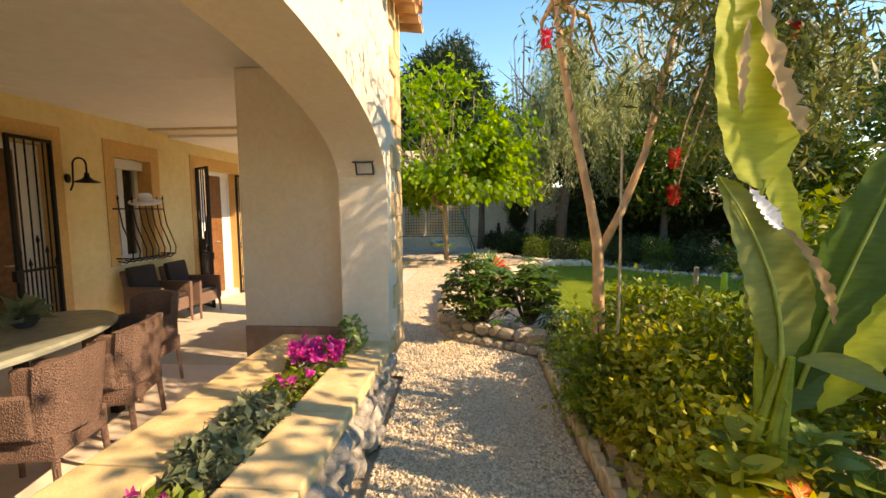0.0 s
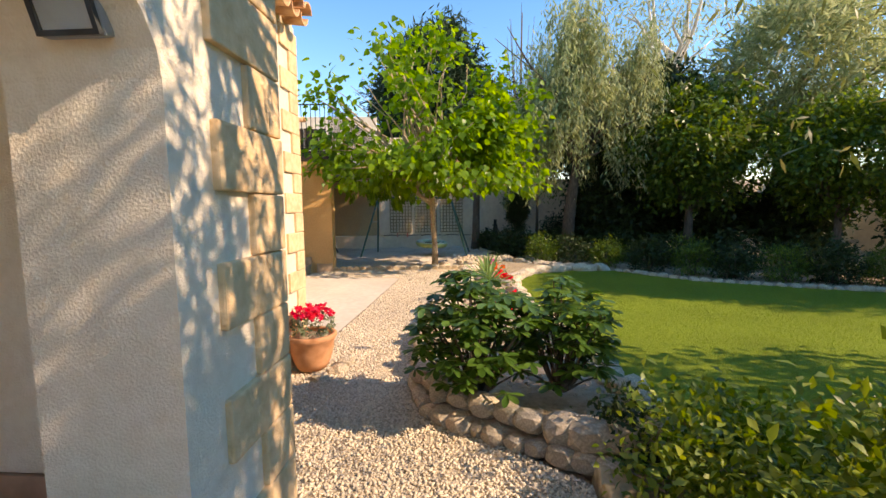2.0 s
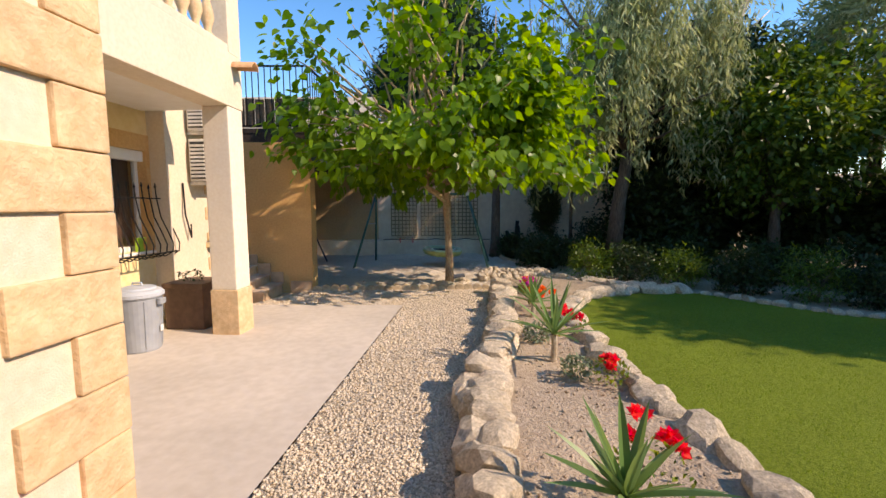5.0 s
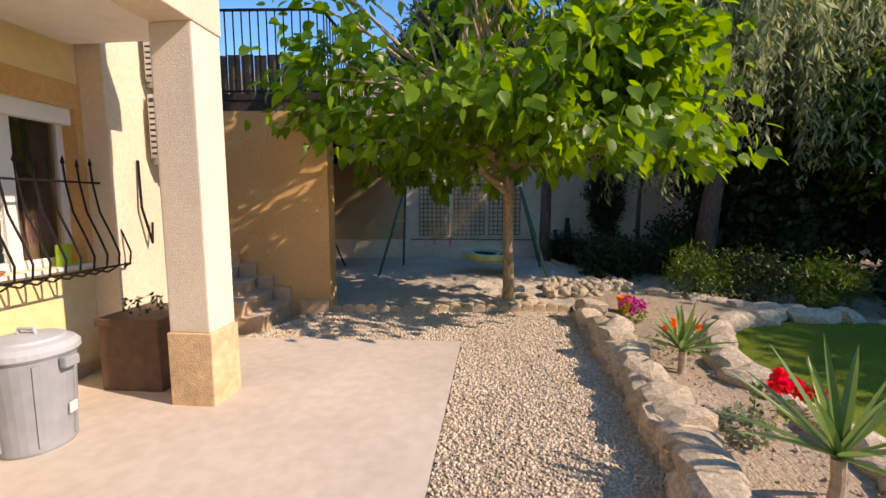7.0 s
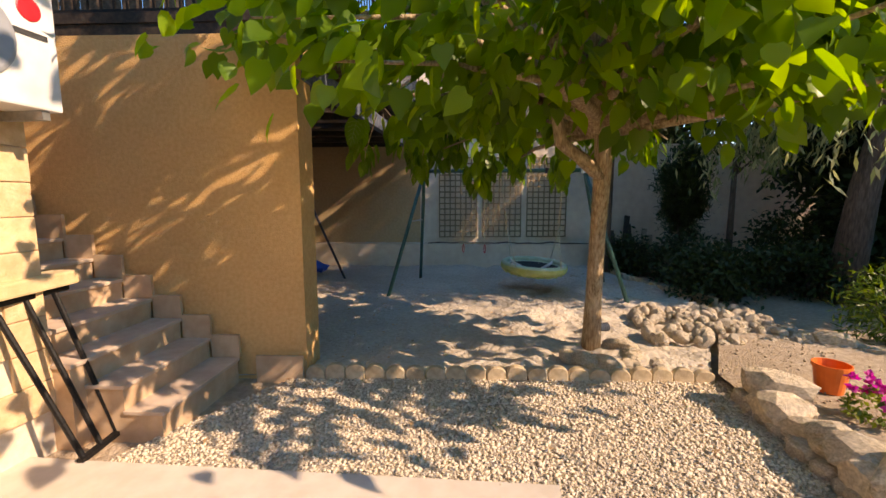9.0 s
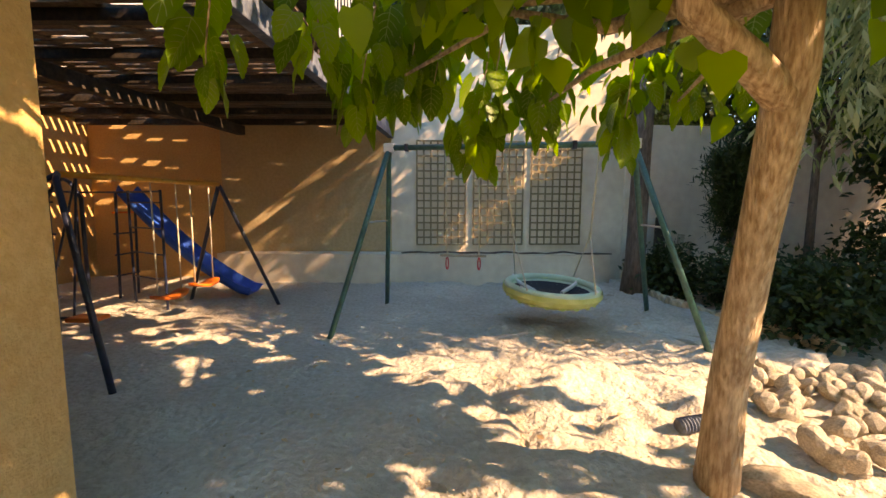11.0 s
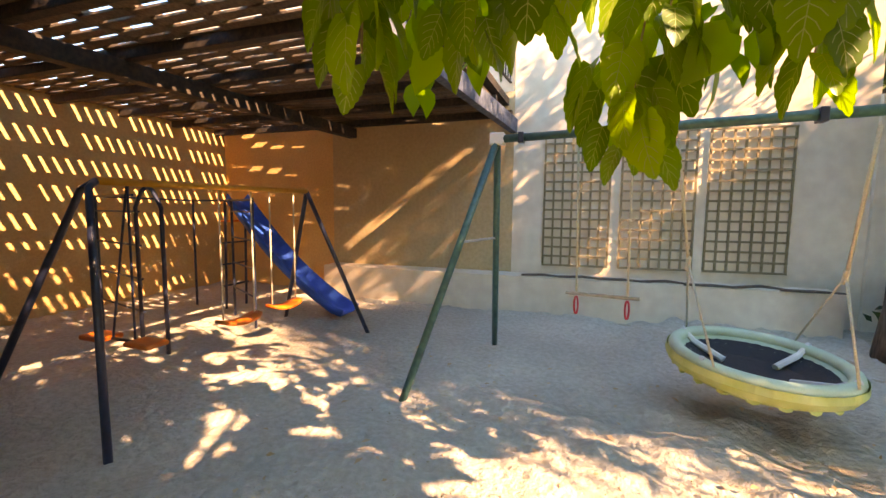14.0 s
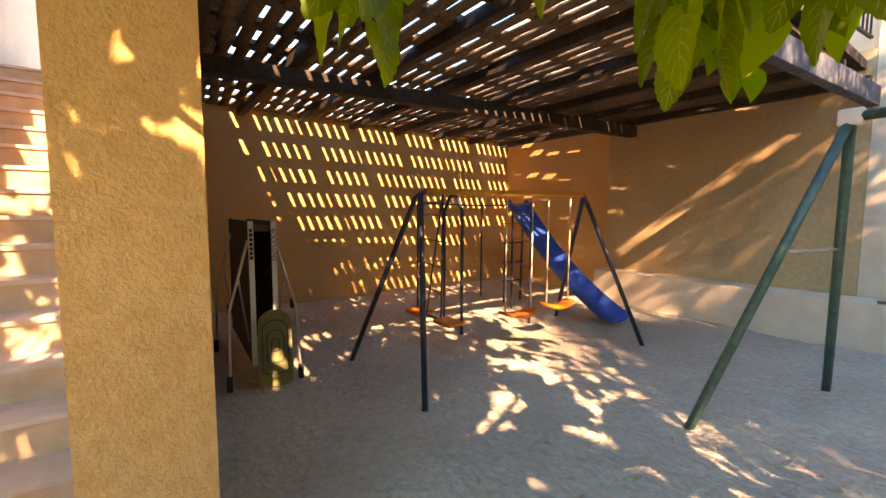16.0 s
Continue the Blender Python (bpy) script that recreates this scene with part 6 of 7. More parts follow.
# trees in the play corner
tr = thing("old_trunk", "thick grey tree trunk by the garden wall", "tree", pose(1.75, 18.9, -0.3))
part("trunk", tube(bmesh.new(), [(0, 0, 0), (-0.02, 0, 0.6), (0.0, 0, 2.2), (0.1, 0, 4.5)], [0.24, 0.15, 0.13, 0.10], 14), BARKD, tr, smooth=True)
c, p, d = clumps((2.4, 18.7, 5.0), (1.7, 1.4, 1.7), 64, 44, 0.26)
v, f = leaves(p - np.array(tr.matrix_basis.translation), d, 0.24 * (0.6 + 0.8 * rng.random(len(p))), SLIM)
mesh_np("crown", v, f, PINE, tr)
cy = thing("juniper", "narrow dark juniper by the garden wall", "shrub", pose(3.3, 19.0, -0.25))
c, p, d = clumps((3.35, 19.0, 1.45), (0.52, 0.45, 1.15), 260, 70, 0.09, 0.25, 0.1)
d[:, 2] += 0.7
v, f = leaves(p - np.array(cy.matrix_basis.translation), d, 0.11 * (0.6 + 0.8 * rng.random(len(p))), SLIM)
mesh_np("crown", v, f, DARKLEAF, cy)
part("trunk", tube(bmesh.new(), [(0, 0, 0), (0, 0, 1.2)], [0.05, 0.02], 8), BARKD, cy)
big_tree("young_tree", "young tree with sparse leaves by the wall", 4.05, 18.5, 2.3, 0.065, (4.1, 18.3, 2.7), (1.0, 0.9, 0.9), 26, 30, 0.12, CITRUS, spread=0.16)
# planting along the far edge of the lawn
k = 0
for x, y in ((3.2, 14.3), (4.0, 14.2), (4.9, 13.9), (5.7, 13.1), (6.4, 12.4), (7.1, 11.9), (7.9, 11.5), (8.7, 11.1), (9.5, 10.8), (10.4, 10.4)):
    k += 1
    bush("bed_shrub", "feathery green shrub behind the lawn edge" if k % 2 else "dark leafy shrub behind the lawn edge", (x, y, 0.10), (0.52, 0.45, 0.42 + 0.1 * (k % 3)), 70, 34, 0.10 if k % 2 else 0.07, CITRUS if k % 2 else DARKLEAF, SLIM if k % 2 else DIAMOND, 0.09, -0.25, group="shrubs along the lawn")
# shrubs below the trees, their shade given by the near-black leaf colour
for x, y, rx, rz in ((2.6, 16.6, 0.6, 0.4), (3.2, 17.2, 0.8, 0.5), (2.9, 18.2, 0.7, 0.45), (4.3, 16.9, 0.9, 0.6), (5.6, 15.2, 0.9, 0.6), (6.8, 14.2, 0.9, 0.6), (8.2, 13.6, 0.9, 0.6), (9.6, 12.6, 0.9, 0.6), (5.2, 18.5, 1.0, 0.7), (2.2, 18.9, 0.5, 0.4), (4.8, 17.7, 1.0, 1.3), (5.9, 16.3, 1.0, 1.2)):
    bush("dark_shrub", "shrub under the trees with shade in its dark leaves", (x, y, 0.05), (rx, rx * 0.8, rz), 80, 36, 0.09, DARKLEAF, DIAMOND, 0.12, -0.25, group="dark shrubs under the trees")
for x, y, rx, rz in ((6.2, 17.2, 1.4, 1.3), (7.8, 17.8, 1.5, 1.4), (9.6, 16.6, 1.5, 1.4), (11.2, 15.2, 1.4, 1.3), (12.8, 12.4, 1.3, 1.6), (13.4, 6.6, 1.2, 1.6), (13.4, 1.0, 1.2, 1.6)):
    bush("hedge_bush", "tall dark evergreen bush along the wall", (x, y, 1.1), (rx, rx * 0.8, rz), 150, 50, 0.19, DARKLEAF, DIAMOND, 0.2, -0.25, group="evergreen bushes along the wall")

# ---- porch and patio things ----
def wicker_chair(m, label="brown woven wicker dining chair with arms"):
    t = thing("wicker_chair", label, "chair", m, "chairs round the dining table")
    bm = boxed(-0.27, 0.27, -0.26, 0.26, 0.30, 0.44, 0.02)
    part("seat", bm, WICKER, t)
    bm = bmesh.new()
    prev = None
    for k in range(11):
        a = math.pi * (k / 10)
        x, y = 0.29 * math.cos(a), 0.16 + 0.14 * math.sin(a)
        h = 0.80 + 0.04 * math.sin(a)
        row = [bm.verts.new((x, y, 0.42)), bm.verts.new((x * 1.05, y + 0.05, h)), bm.verts.new((x * 0.93, y + 0.01, h)), bm.verts.new((x * 0.88, y - 0.04, 0.42))]
        if prev:
            for j in range(4):
                bm.faces.new((prev[j], prev[(j + 1) % 4], row[(j + 1) % 4], row[j]))
        else:
            bm.faces.new(row)
        prev = row
    bm.faces.new(prev[::-1])
    bmesh.ops.recalc_face_normals(bm, faces=bm.faces[:])
    part("backrest", bm, WICKER, t)
    for s in (-1, 1):
        part("arm", boxed(s * 0.29 - 0.04, s * 0.29 + 0.04, -0.26, 0.18, 0.44, 0.66, 0.02), WICKER, t)
    for x in (-0.24, 0.24):
        for y in (-0.22, 0.24):
            part("leg", tube(bmesh.new(), [(x, y, 0.31), (x * 1.08, y * 1.08, 0.0)], [0.022, 0.016], 8), WICKER, t)
    return t


def wicker_armchair(m, label):
    t = thing("wicker_armchair", label, "armchair", m, "wicker armchairs by the wall")
    part("seat", boxed(-0.25, 0.25, -0.27, 0.25, 0.20, 0.38, 0.02), WICKER, t)
    part("seat_cushion", boxed(-0.235, 0.235, -0.26, 0.19, 0.384, 0.44, 0.025), CUSHION, t)
    part("backrest", boxed(-0.25, 0.25, -0.03, 0.03, 0.0, 0.46, 0.02, pose(0, 0.26, 0.36, -10, 0, 0)), WICKER, t)
    part("back_cushion", boxed(-0.23, 0.23, -0.05, 0.03, 0.0, 0.45, 0.03, pose(0, 0.19, 0.42, -11, 0, 0)), CUSHION, t)
    for s in (-1, 1):
        part("arm", boxed(s * 0.28 - 0.028, s * 0.28 + 0.028, -0.30, 0.27, 0.22, 0.60, 0.018), WICKER, t)
        for y in (-0.27, 0.25):
            part("leg", tube(bmesh.new(), [(s * 0.275, y, 0.24), (s * 0.285, y * 1.05, 0)], [0.022, 0.016], 8), WICKER, t)
    return t


FLOOR = -0.075
table = thing("dining_table", "oval stone-topped porch dining table", "table", pose(-3.05, 2.45, FLOOR, 0, 0, -4))
bm = lathe(bmesh.new(), [(0.02, 0.70), (0.94, 0.70), (1.0, 0.715), (1.0, 0.735), (0.97, 0.75), (0.02, 0.75)], segs=40)
for v in bm.verts:
    v.co.x *= 0.62
    v.co.y *= 1.12
part("tabletop", bm, STONETOP, table)
for x in (-0.4, 0.4):
    for y in (-0.8, 0.8):
        part("leg", boxed(x - 0.035, x + 0.035, y - 0.035, y + 0.035, 0, 0.70, 0.006), IRON, table)
slim = Matrix.Diagonal((0.86, 1, 1, 1))
first = wicker_chair(pose(-2.37, 2.86, FLOOR, 0, 0, -78) @ slim)
copy_thing(first, pose(-2.27, 2.22, FLOOR, 0, 0, -84) @ slim)
copy_thing(first, pose(-2.69, 3.62, FLOOR, 0, 0, -4) @ slim)
copy_thing(first, pose(-2.22, 1.56, FLOOR, 0, 0, -97) @ slim)
copy_thing(first, pose(-3.85, 2.6, FLOOR, 0, 0, 92))
vase = thing("table_plant", "small plant with pale leaves in a dark bowl", "potted plant", pose(-3.05, 3.0, FLOOR + 0.75))
part("bowl", lathe(bmesh.new(), [(0.05, 0), (0.09, 0.05), (0.10, 0.09), (0.085, 0.09), (0.06, 0.04)], segs=16), DARKGRILLE, vase)
v, f = leaves(ball(90) * 0.03 + np.array([0, 0, 0.08]), ball(90) + np.array([0, 0, 0.8]), 0.17 * (0.6 + 0.6 * rng.random(90)), DIAMOND)
mesh_np("foliage", v, f, GREYGREEN, vase)
mat_y = thing("yellow_bowl", "yellow bowl on a wicker chair seat", "bowl", pose(-2.36, 1.52, FLOOR + 0.44))
part("bowl", lathe(bmesh.new(), [(0.05, 0), (0.11, 0.03), (0.13, 0.07), (0.12, 0.07), (0.09, 0.03)], segs=18), mat("yellow_glaze", (0.75, 0.48, 0.03), (0.82, 0.56, 0.05), 8, 0.4, 0.05, 40), mat_y)
wicker_armchair(pose(-4.08, 5.95, -0.12, 0, 0, 84), "brown wicker armchair with dark cushion by the wall")
wicker_armchair(pose(-4.02, 6.66, -0.14, 0, 0, 90), "brown wicker armchair beside the barred window")


def grille(m, v0, v1, z0, z1, bulge, label, n):
    """A bellied iron window grille that stands off the wall towards +x."""
    t = thing("window_grille", label, "window grille", m)
    for k in range(n):
        v = v0 + (v1 - v0) * k / (n - 1)
        h = z1 - z0
        top = z1 + 0.12 + (0.02 if k % 2 else 0)
        pts = [(0.03, v, z0 + 0.02), (bulge * 0.6, v, z0), (bulge * 0.95, v, z0 + 0.08 * h), (bulge, v, z0 + 0.22 * h), (bulge * 0.8, v, z0 + 0.42 * h), (bulge * 0.5, v, z0 + 0.68 * h), (bulge * 0.36, v, z1), (bulge * 0.33, v, top)]
        b = part("bar", tube(bmesh.new(), pts, 0.0085, 6), IRON, t)
        part("spear_tip", lathe(bmesh.new(), [(0.006, 0), (0.017, 0.02), (0.010, 0.045), (0.002, 0.075)], (bulge * 0.33, v, top), 6), IRON, b)
    for s, z in ((0.36, z1), (0.96, z0 + 0.08 * (z1 - z0))):
        part("cross_rail", tube(bmesh.new(), [(0.0, v0, z), (bulge * s, v0, z), (bulge * s, v1, z), (0.0, v1, z)], 0.010, 6), IRON, t)
    return t


grille(HOUSE @ pose(-4.29, 0, 0), 2.12, 2.95, 0.80, 1.55, 0.26, "black wrought iron bellied window grille with spear tips", 8)
grille(HOUSE @ pose(-4.29, 0, 0), 6.40, 7.62, 0.72, 1.52, 0.32, "black wrought iron bellied kitchen window grille", 11)


def window(name, a, b, z0, z1, curtain=True, back=0.0):
    w = tagged(thing(name, "white-framed house window behind bars", "window", HOUSE @ pose(-back, 0, 0)), kind="structure")
    fr = part("window_frame", boxed(-4.47, -4.42, a, a + 0.06, z0, z1), WHITE, w)
    part("window_frame", boxed(-4.47, -4.42, b - 0.06, b, z0, z1), WHITE, w)
    part("window_frame", boxed(-4.47, -4.42, a + 0.06, b - 0.06, z1 - 0.07, z1), WHITE, w)
    part("window_frame", boxed(-4.47, -4.42, a + 0.06, b - 0.06, z0, z0 + 0.07), WHITE, w)
    mid = (a + b) / 2
    part("mullion", boxed(-4.47, -4.42, mid - 0.05, mid + 0.05, z0 + 0.07, z1 - 0.07), WHITE, w)
    for p, q in ((a + 0.06, mid - 0.05), (mid + 0.05, b - 0.06)):
        g = part("pane", boxed(-4.452, -4.446, p, q, z0 + 0.07, z1 - 0.07), GLASS, w)
        g.visible_shadow = False
    part("shutter_box", boxed(-4.42, -4.33, a, b, z1 - 0.14, z1 - 0.002), WHITE, w)
    part("window_sill", boxed(-4.42, -4.26 + back, a - 0.04, b + 0.04, z0 - 0.035, z0 - 0.002), WHITE, w)
    if curtain:
        for p, q, mm in ((a, a + 0.35, CURTAIN), (b - 0.36, b, DARKCURTAIN)):
            bm = bmesh.new()
            prev = None
            for k in range(17):
                v = p + (q - p) * k / 16
                x = -4.58 + 0.025 * math.sin(k * 1.7)
                row = [bm.verts.new((x, v, z0 - 0.05)), bm.verts.new((x, v, z1))]
                if prev:
                    bm.faces.new((prev[0], row[0], row[1], prev[1]))
                prev = row
            part("curtain", bm, mm, w)
    return w


window("window_1", 2.2, 2.86, 0.80, 2.27, back=0.10)
window("window_2", 6.55, 7.5, 0.80, 2.16)
pack = thing("sponge_packet", "lime green packet on the window sill", "packet", HOUSE @ pose(-4.32, 7.34, 0.80, 0, 0, 12))
part("wrapper", boxed(-0.03, 0.03, -0.09, 0.09, 0.0, 0.19, 0.012), HOSEMAT, pack)
part("printed_band", boxed(0.031, 0.034, 0.0, 0.06, 0.02, 0.17), YELLOWBAR, pack, "yellow printed band")
cup = thing("sponge_dish", "red brown dish on the window sill", "dish", HOUSE @ pose(-4.31, 6.78, 0.80))
part("dish", lathe(bmesh.new(), [(0.04, 0), (0.06, 0.03), (0.055, 0.035), (0.04, 0.012)], segs=14), TERRA, cup)
hat = thing("sun_hat", "pale straw hat hung on the window bars", "hat", HOUSE @ pose(-4.14, 2.52, 1.66, 12, 8, 0))
part("brim", lathe(bmesh.new(), [(0.09, 0.01), (0.20, 0.0), (0.21, -0.015), (0.19, -0.008), (0.09, 0.0)], segs=24), CURTAIN, hat)
part("crown", lathe(bmesh.new(), [(0.10, 0.0), (0.095, 0.08), (0.07, 0.115), (0.01, 0.12)], segs=20), CURTAIN, hat, smooth=True)


def barred_leaf(parent, w, h, label=""):
    """One leaf of a barred door in the plane y=0, hinged at x=0."""
    fr = part("gate_frame", boxed(0, 0.035, -0.018, 0.018, 0, h), IRON, parent, label)
    part("gate_frame", boxed(w - 0.035, w, -0.018, 0.018, 0, h), IRON, parent)
    part("gate_frame", boxed(0.035, w - 0.035, -0.018, 0.018, h - 0.035, h), IRON, parent)
    part("gate_frame", boxed(0.035, w - 0.035, -0.018, 0.018, 0, 0.035), IRON, parent)
    for k in range(1, 5):
        x = w * k / 5
        part("bar", tube(bmesh.new(), [(x, 0, 0.03), (x, 0, h - 0.03)], 0.009, 6), IRON, parent)
    for k in range(5):
        x = w * (k + 0.5) / 5
        b = part("bar", tube(bmesh.new(), [(x, 0, 0.03), (x, 0, 1.0 + 0.13 * (k % 3))], 0.009, 6), IRON, parent)
        part("spear_tip", lathe(bmesh.new(), [(0.008, 0), (0.02, 0.03), (0.002, 0.10)], (x, 0, 1.0 + 0.13 * (k % 3)), 6), IRON, b)
    for z in (0.32, 0.95):
        part("cross_rail", boxed(0.035, w - 0.035, -0.012, 0.012, z, z + 0.03), IRON, parent)
    part("lock", boxed(w - 0.05, w + 0.03, -0.03, 0.03, 0.86, 0.98, 0.006), IRON, parent)


def gate(label, m, w, h):
    t = thing("barred_gate", label, "gate", HOUSE @ m, "barred door gates")
    barred_leaf(t, w, h)
    return t


gate("open black iron barred gate folded against the wall", pose(-4.262, 5.105, -0.2, 0, 0, 88), 0.48, 2.46)
gate("open black iron barred gate leaf standing out", pose(-4.28, 3.9, -0.18, 0, 0, -35), 0.48, 2.46)
gate("black iron barred gate on the porch door", pose(-4.262, 1.31, -0.1, 0, 0, -86), 0.52, 2.44)
gate("black iron barred gate folded by the porch door", pose(-4.262, 0.32, -0.1, 0, 0, -95), 0.50, 2.44)
for nm, a, b in (("door_1", 0.3, 1.3), ("door_2", 3.92, 5.1)):
    d = tagged(thing(nm, "white-framed glazed house door with brown curtain", "door", HOUSE), kind="structure")
    for p, q in ((a, a + 0.06), (b - 0.06, b)):
        part("door_frame", boxed(-4.5, -4.42, p, q, -0.1, 2.28), WHITE, d)
    part("door_frame", boxed(-4.5, -4.42, a + 0.06, b - 0.06, 2.20, 2.28), WHITE, d)
    mid = (a + b) / 2
    part("side_light_frame", boxed(-4.5, -4.43, b - 0.258, b - 0.062, -0.1, 2.198, 0.006), WHITE, d)
    leaf = part("door_leaf", boxed(-4.49, -4.44, mid, b - 0.26, -0.1, 2.2), DOORWOOD, d, "varnished brown door leaf")
    part("door_handle", tube(bmesh.new(), [(-4.44, mid + 0.06, 0.92), (-4.39, mid + 0.06, 0.92), (-4.39, mid + 0.16, 0.92)], 0.01, 6), STEEL, leaf)
    part("curtain", boxed(-4.56, -4.545, a + 0.06, mid - 0.02, -0.09, 2.2), CURTAIN, d, "white lit curtain")


def wall_lamp(m):
    t = thing("wall_lantern", "black swan-neck wall lamp with a flared shade", "wall lamp", m, "porch wall lamps")
    part("back_plate", lathe(bmesh.new(), [(0.055, 0), (0.055, 0.02), (0.03, 0.03)], segs=16), IRON, t).matrix_basis = pose(0, 0, 0, 0, 90, 0)
    arc = [(0.03, 0, -0.15), (0.06, 0, -0.07), (0.07, 0, 0.14)] + [(0.14 - 0.07 * math.cos(a), 0.0, 0.17 + 0.08 * math.sin(a)) for a in [math.pi * k / 8 for k in range(9)]] + [(0.21, 0, 0.06)]
    part("neck", tube(bmesh.new(), arc, 0.011, 8), IRON, t, smooth=True)
    part("shade", lathe(bmesh.new(), [(0.025, 0.07), (0.03, 0.02), (0.06, -0.01), (0.13, -0.04), (0.135, -0.05), (0.12, -0.045), (0.05, -0.02)], (0.21, 0, 0.0), 20), IRON, t, smooth=True)
    return t


wall_lamp(HOUSE @ pose(-4.29, 1.50, 1.92, 0, 0, 20))
wall_lamp(HOUSE @ pose(-4.29, 5.83, 1.88, 0, 0, 0))

fl = thing("floodlight", "small grey floodlight on the pier", "floodlight", HOUSE @ pose(-0.2, -0.02, 1.84))
part("junction_box", boxed(-0.10, -0.02, -0.045, 0.02, -0.045, 0.045, 0.008), ACWHITE, fl)
tilt = pose(0.045, -0.075, -0.005, 18, 0, 0)
hd = part("lamp_head", boxed(-0.075, 0.075, -0.03, 0.03, -0.055, 0.055, 0.012, tilt), GREYPLASTIC, fl)
part("reflector", boxed(-0.058, 0.058, -0.034, -0.0302, -0.038, 0.038, 0.0, tilt), CURTAIN, hd)
for x0, x1, z0, z1 in ((-0.07, 0.07, 0.039, 0.05), (-0.07, 0.07, -0.05, -0.039), (-0.07, -0.059, -0.0388, 0.0388), (0.059, 0.07, -0.0388, 0.0388)):
    part("bezel", boxed(x0, x1, -0.042, -0.0302, z0, z1, 0.0, tilt), BLACKPLASTIC, hd)
part("lens", boxed(-0.0585, 0.0585, -0.0395, -0.0372, -0.0385, 0.0385, 0.0, tilt), GLASS, hd)
part("visor", boxed(-0.08, 0.08, -0.085, -0.0305, 0.0515, 0.058, 0.0, tilt), BLACKPLASTIC, hd)
part("bracket", tube(bmesh.new(), [(-0.02, -0.02, 0.04), (0.11, -0.03, 0.05), (0.11, -0.05, -0.01)], 0.006, 6), GREYPLASTIC, fl)
part("cable", tube(bmesh.new(), [(-0.20, -0.008, 0.05), (-0.12, -0.012, 0.045), (-0.06, -0.02, 0.03)], 0.004, 5), ACWHITE, fl)

# plants in the parapet planter
flowers("petunia", "magenta petunias in the parapet planter", -0.86, 2.76, 0.36, 0.17, 0.23, 85, FLMAG, SHRUB, 260, 0.05, 0.032, 9, category="flowers")
flowers("mint_plant", "fresh green leafy herb in the planter", -0.68, 3.08, 0.36, 0.09, 0.38, 0, FLMAG, AGAVE, 170, 0.065, category="herb")
flowers("petunia_foliage", "green petunia foliage in the planter", -0.92, 2.45, 0.36, 0.14, 0.16, 6, FLMAG, SHRUB, 260, 0.05)
flowers("lavender", "grey green lavender in the planter", -0.95, 2.05, 0.36, 0.15, 0.22, 0, FLMAG, GREYGREEN, 420, 0.06)
flowers("lavender", "grey green lavender hanging over the planter edge", -0.98, 1.7, 0.36, 0.15, 0.2, 0, FLMAG, GREYGREEN, 420, 0.06)
flowers("trailing_plant", "dark green trailing plant in the planter", -1.0, 1.3, 0.36, 0.16, 0.16, 3, FLMAG, SHRUB, 360, 0.05)

# potting bench with stacked pots
bench = thing("potting_bench", "weathered wooden potting bench with a lower shelf", "bench", HOUSE @ pose(-1.47, 1.76, -0.15))
for k in range(3):
    part("top_plank", boxed(-0.27 + 0.18 * k, -0.10 + 0.18 * k, -0.66, 0.66, 0.855, 0.89, 0.006), PALEWOOD, bench)
    part("shelf_plank", boxed(-0.25 + 0.165 * k, -0.09 + 0.165 * k, -0.62, 0.62, 0.38, 0.405, 0.006), PALEWOOD, bench)
for x in (-0.22, 0.22):
    for y in (-0.58, 0.58):
        part("leg", boxed(x - 0.03, x + 0.03, y - 0.03, y + 0.03, 0, 0.855, 0.006), PALEWOOD, bench)
part("edge_rail", boxed(0.272, 0.30, -0.68, 0.68, 0.80, 0.893, 0.006), PALEWOOD, bench)
part("brace", boxed(-0.018, 0.018, -0.28, 0.28, -0.03, 0.03, 0.004, pose(0.235, 0.32, 0.66, -40, 0, 0)), PALEWOOD, bench)


def pot(m, r, h, material, label, group="empty pots on the bench"):
    t = thing("plant_pot", label, "plant pot", m, group)
    part("pot", lathe(bmesh.new(), [(r * 0.72, 0), (r * 0.94, h * 0.86), (r * 1.03, h * 0.87), (r * 1.03, h), (r * 0.95, h), (r * 0.88, h * 0.8), (r * 0.66, 0.02)], segs=22), material, t, smooth=False)
    return t


B = HOUSE @ pose(-1.47, 1.76, -0.15)
for x, y, r, h, mm, lb in ((0.13, 0.30, 0.10, 0.12, BLACKPLASTIC, "empty black plastic pot on the bench"), (0.12, 0.52, 0.09, 0.11, BLACKPLASTIC, "empty dark grey plastic pot on the bench"), (-0.02, 0.60, 0.09, 0.12, TERRA, "squat terracotta pot on the bench"), (0.12, 0.05, 0.11, 0.15, ORANGE, "bright orange plastic pot on the bench"), (-0.12, 0.42, 0.13, 0.13, TERRA, "terracotta bowl on the bench"), (-0.13, 0.16, 0.12, 0.14, BLACKPLASTIC, "black pot at the back of the bench"), (0.12, -0.20, 0.10, 0.12, ORANGE, "faded orange pot on the bench"), (0.13, -0.44, 0.10, 0.12, TERRA, "small terracotta pot on the bench"), (-0.12, -0.12, 0.12, 0.12, BLACKPLASTIC, "wide black pot on the bench")):
    pot(B @ pose(x, y, 0.89), r, h, mm, lb)
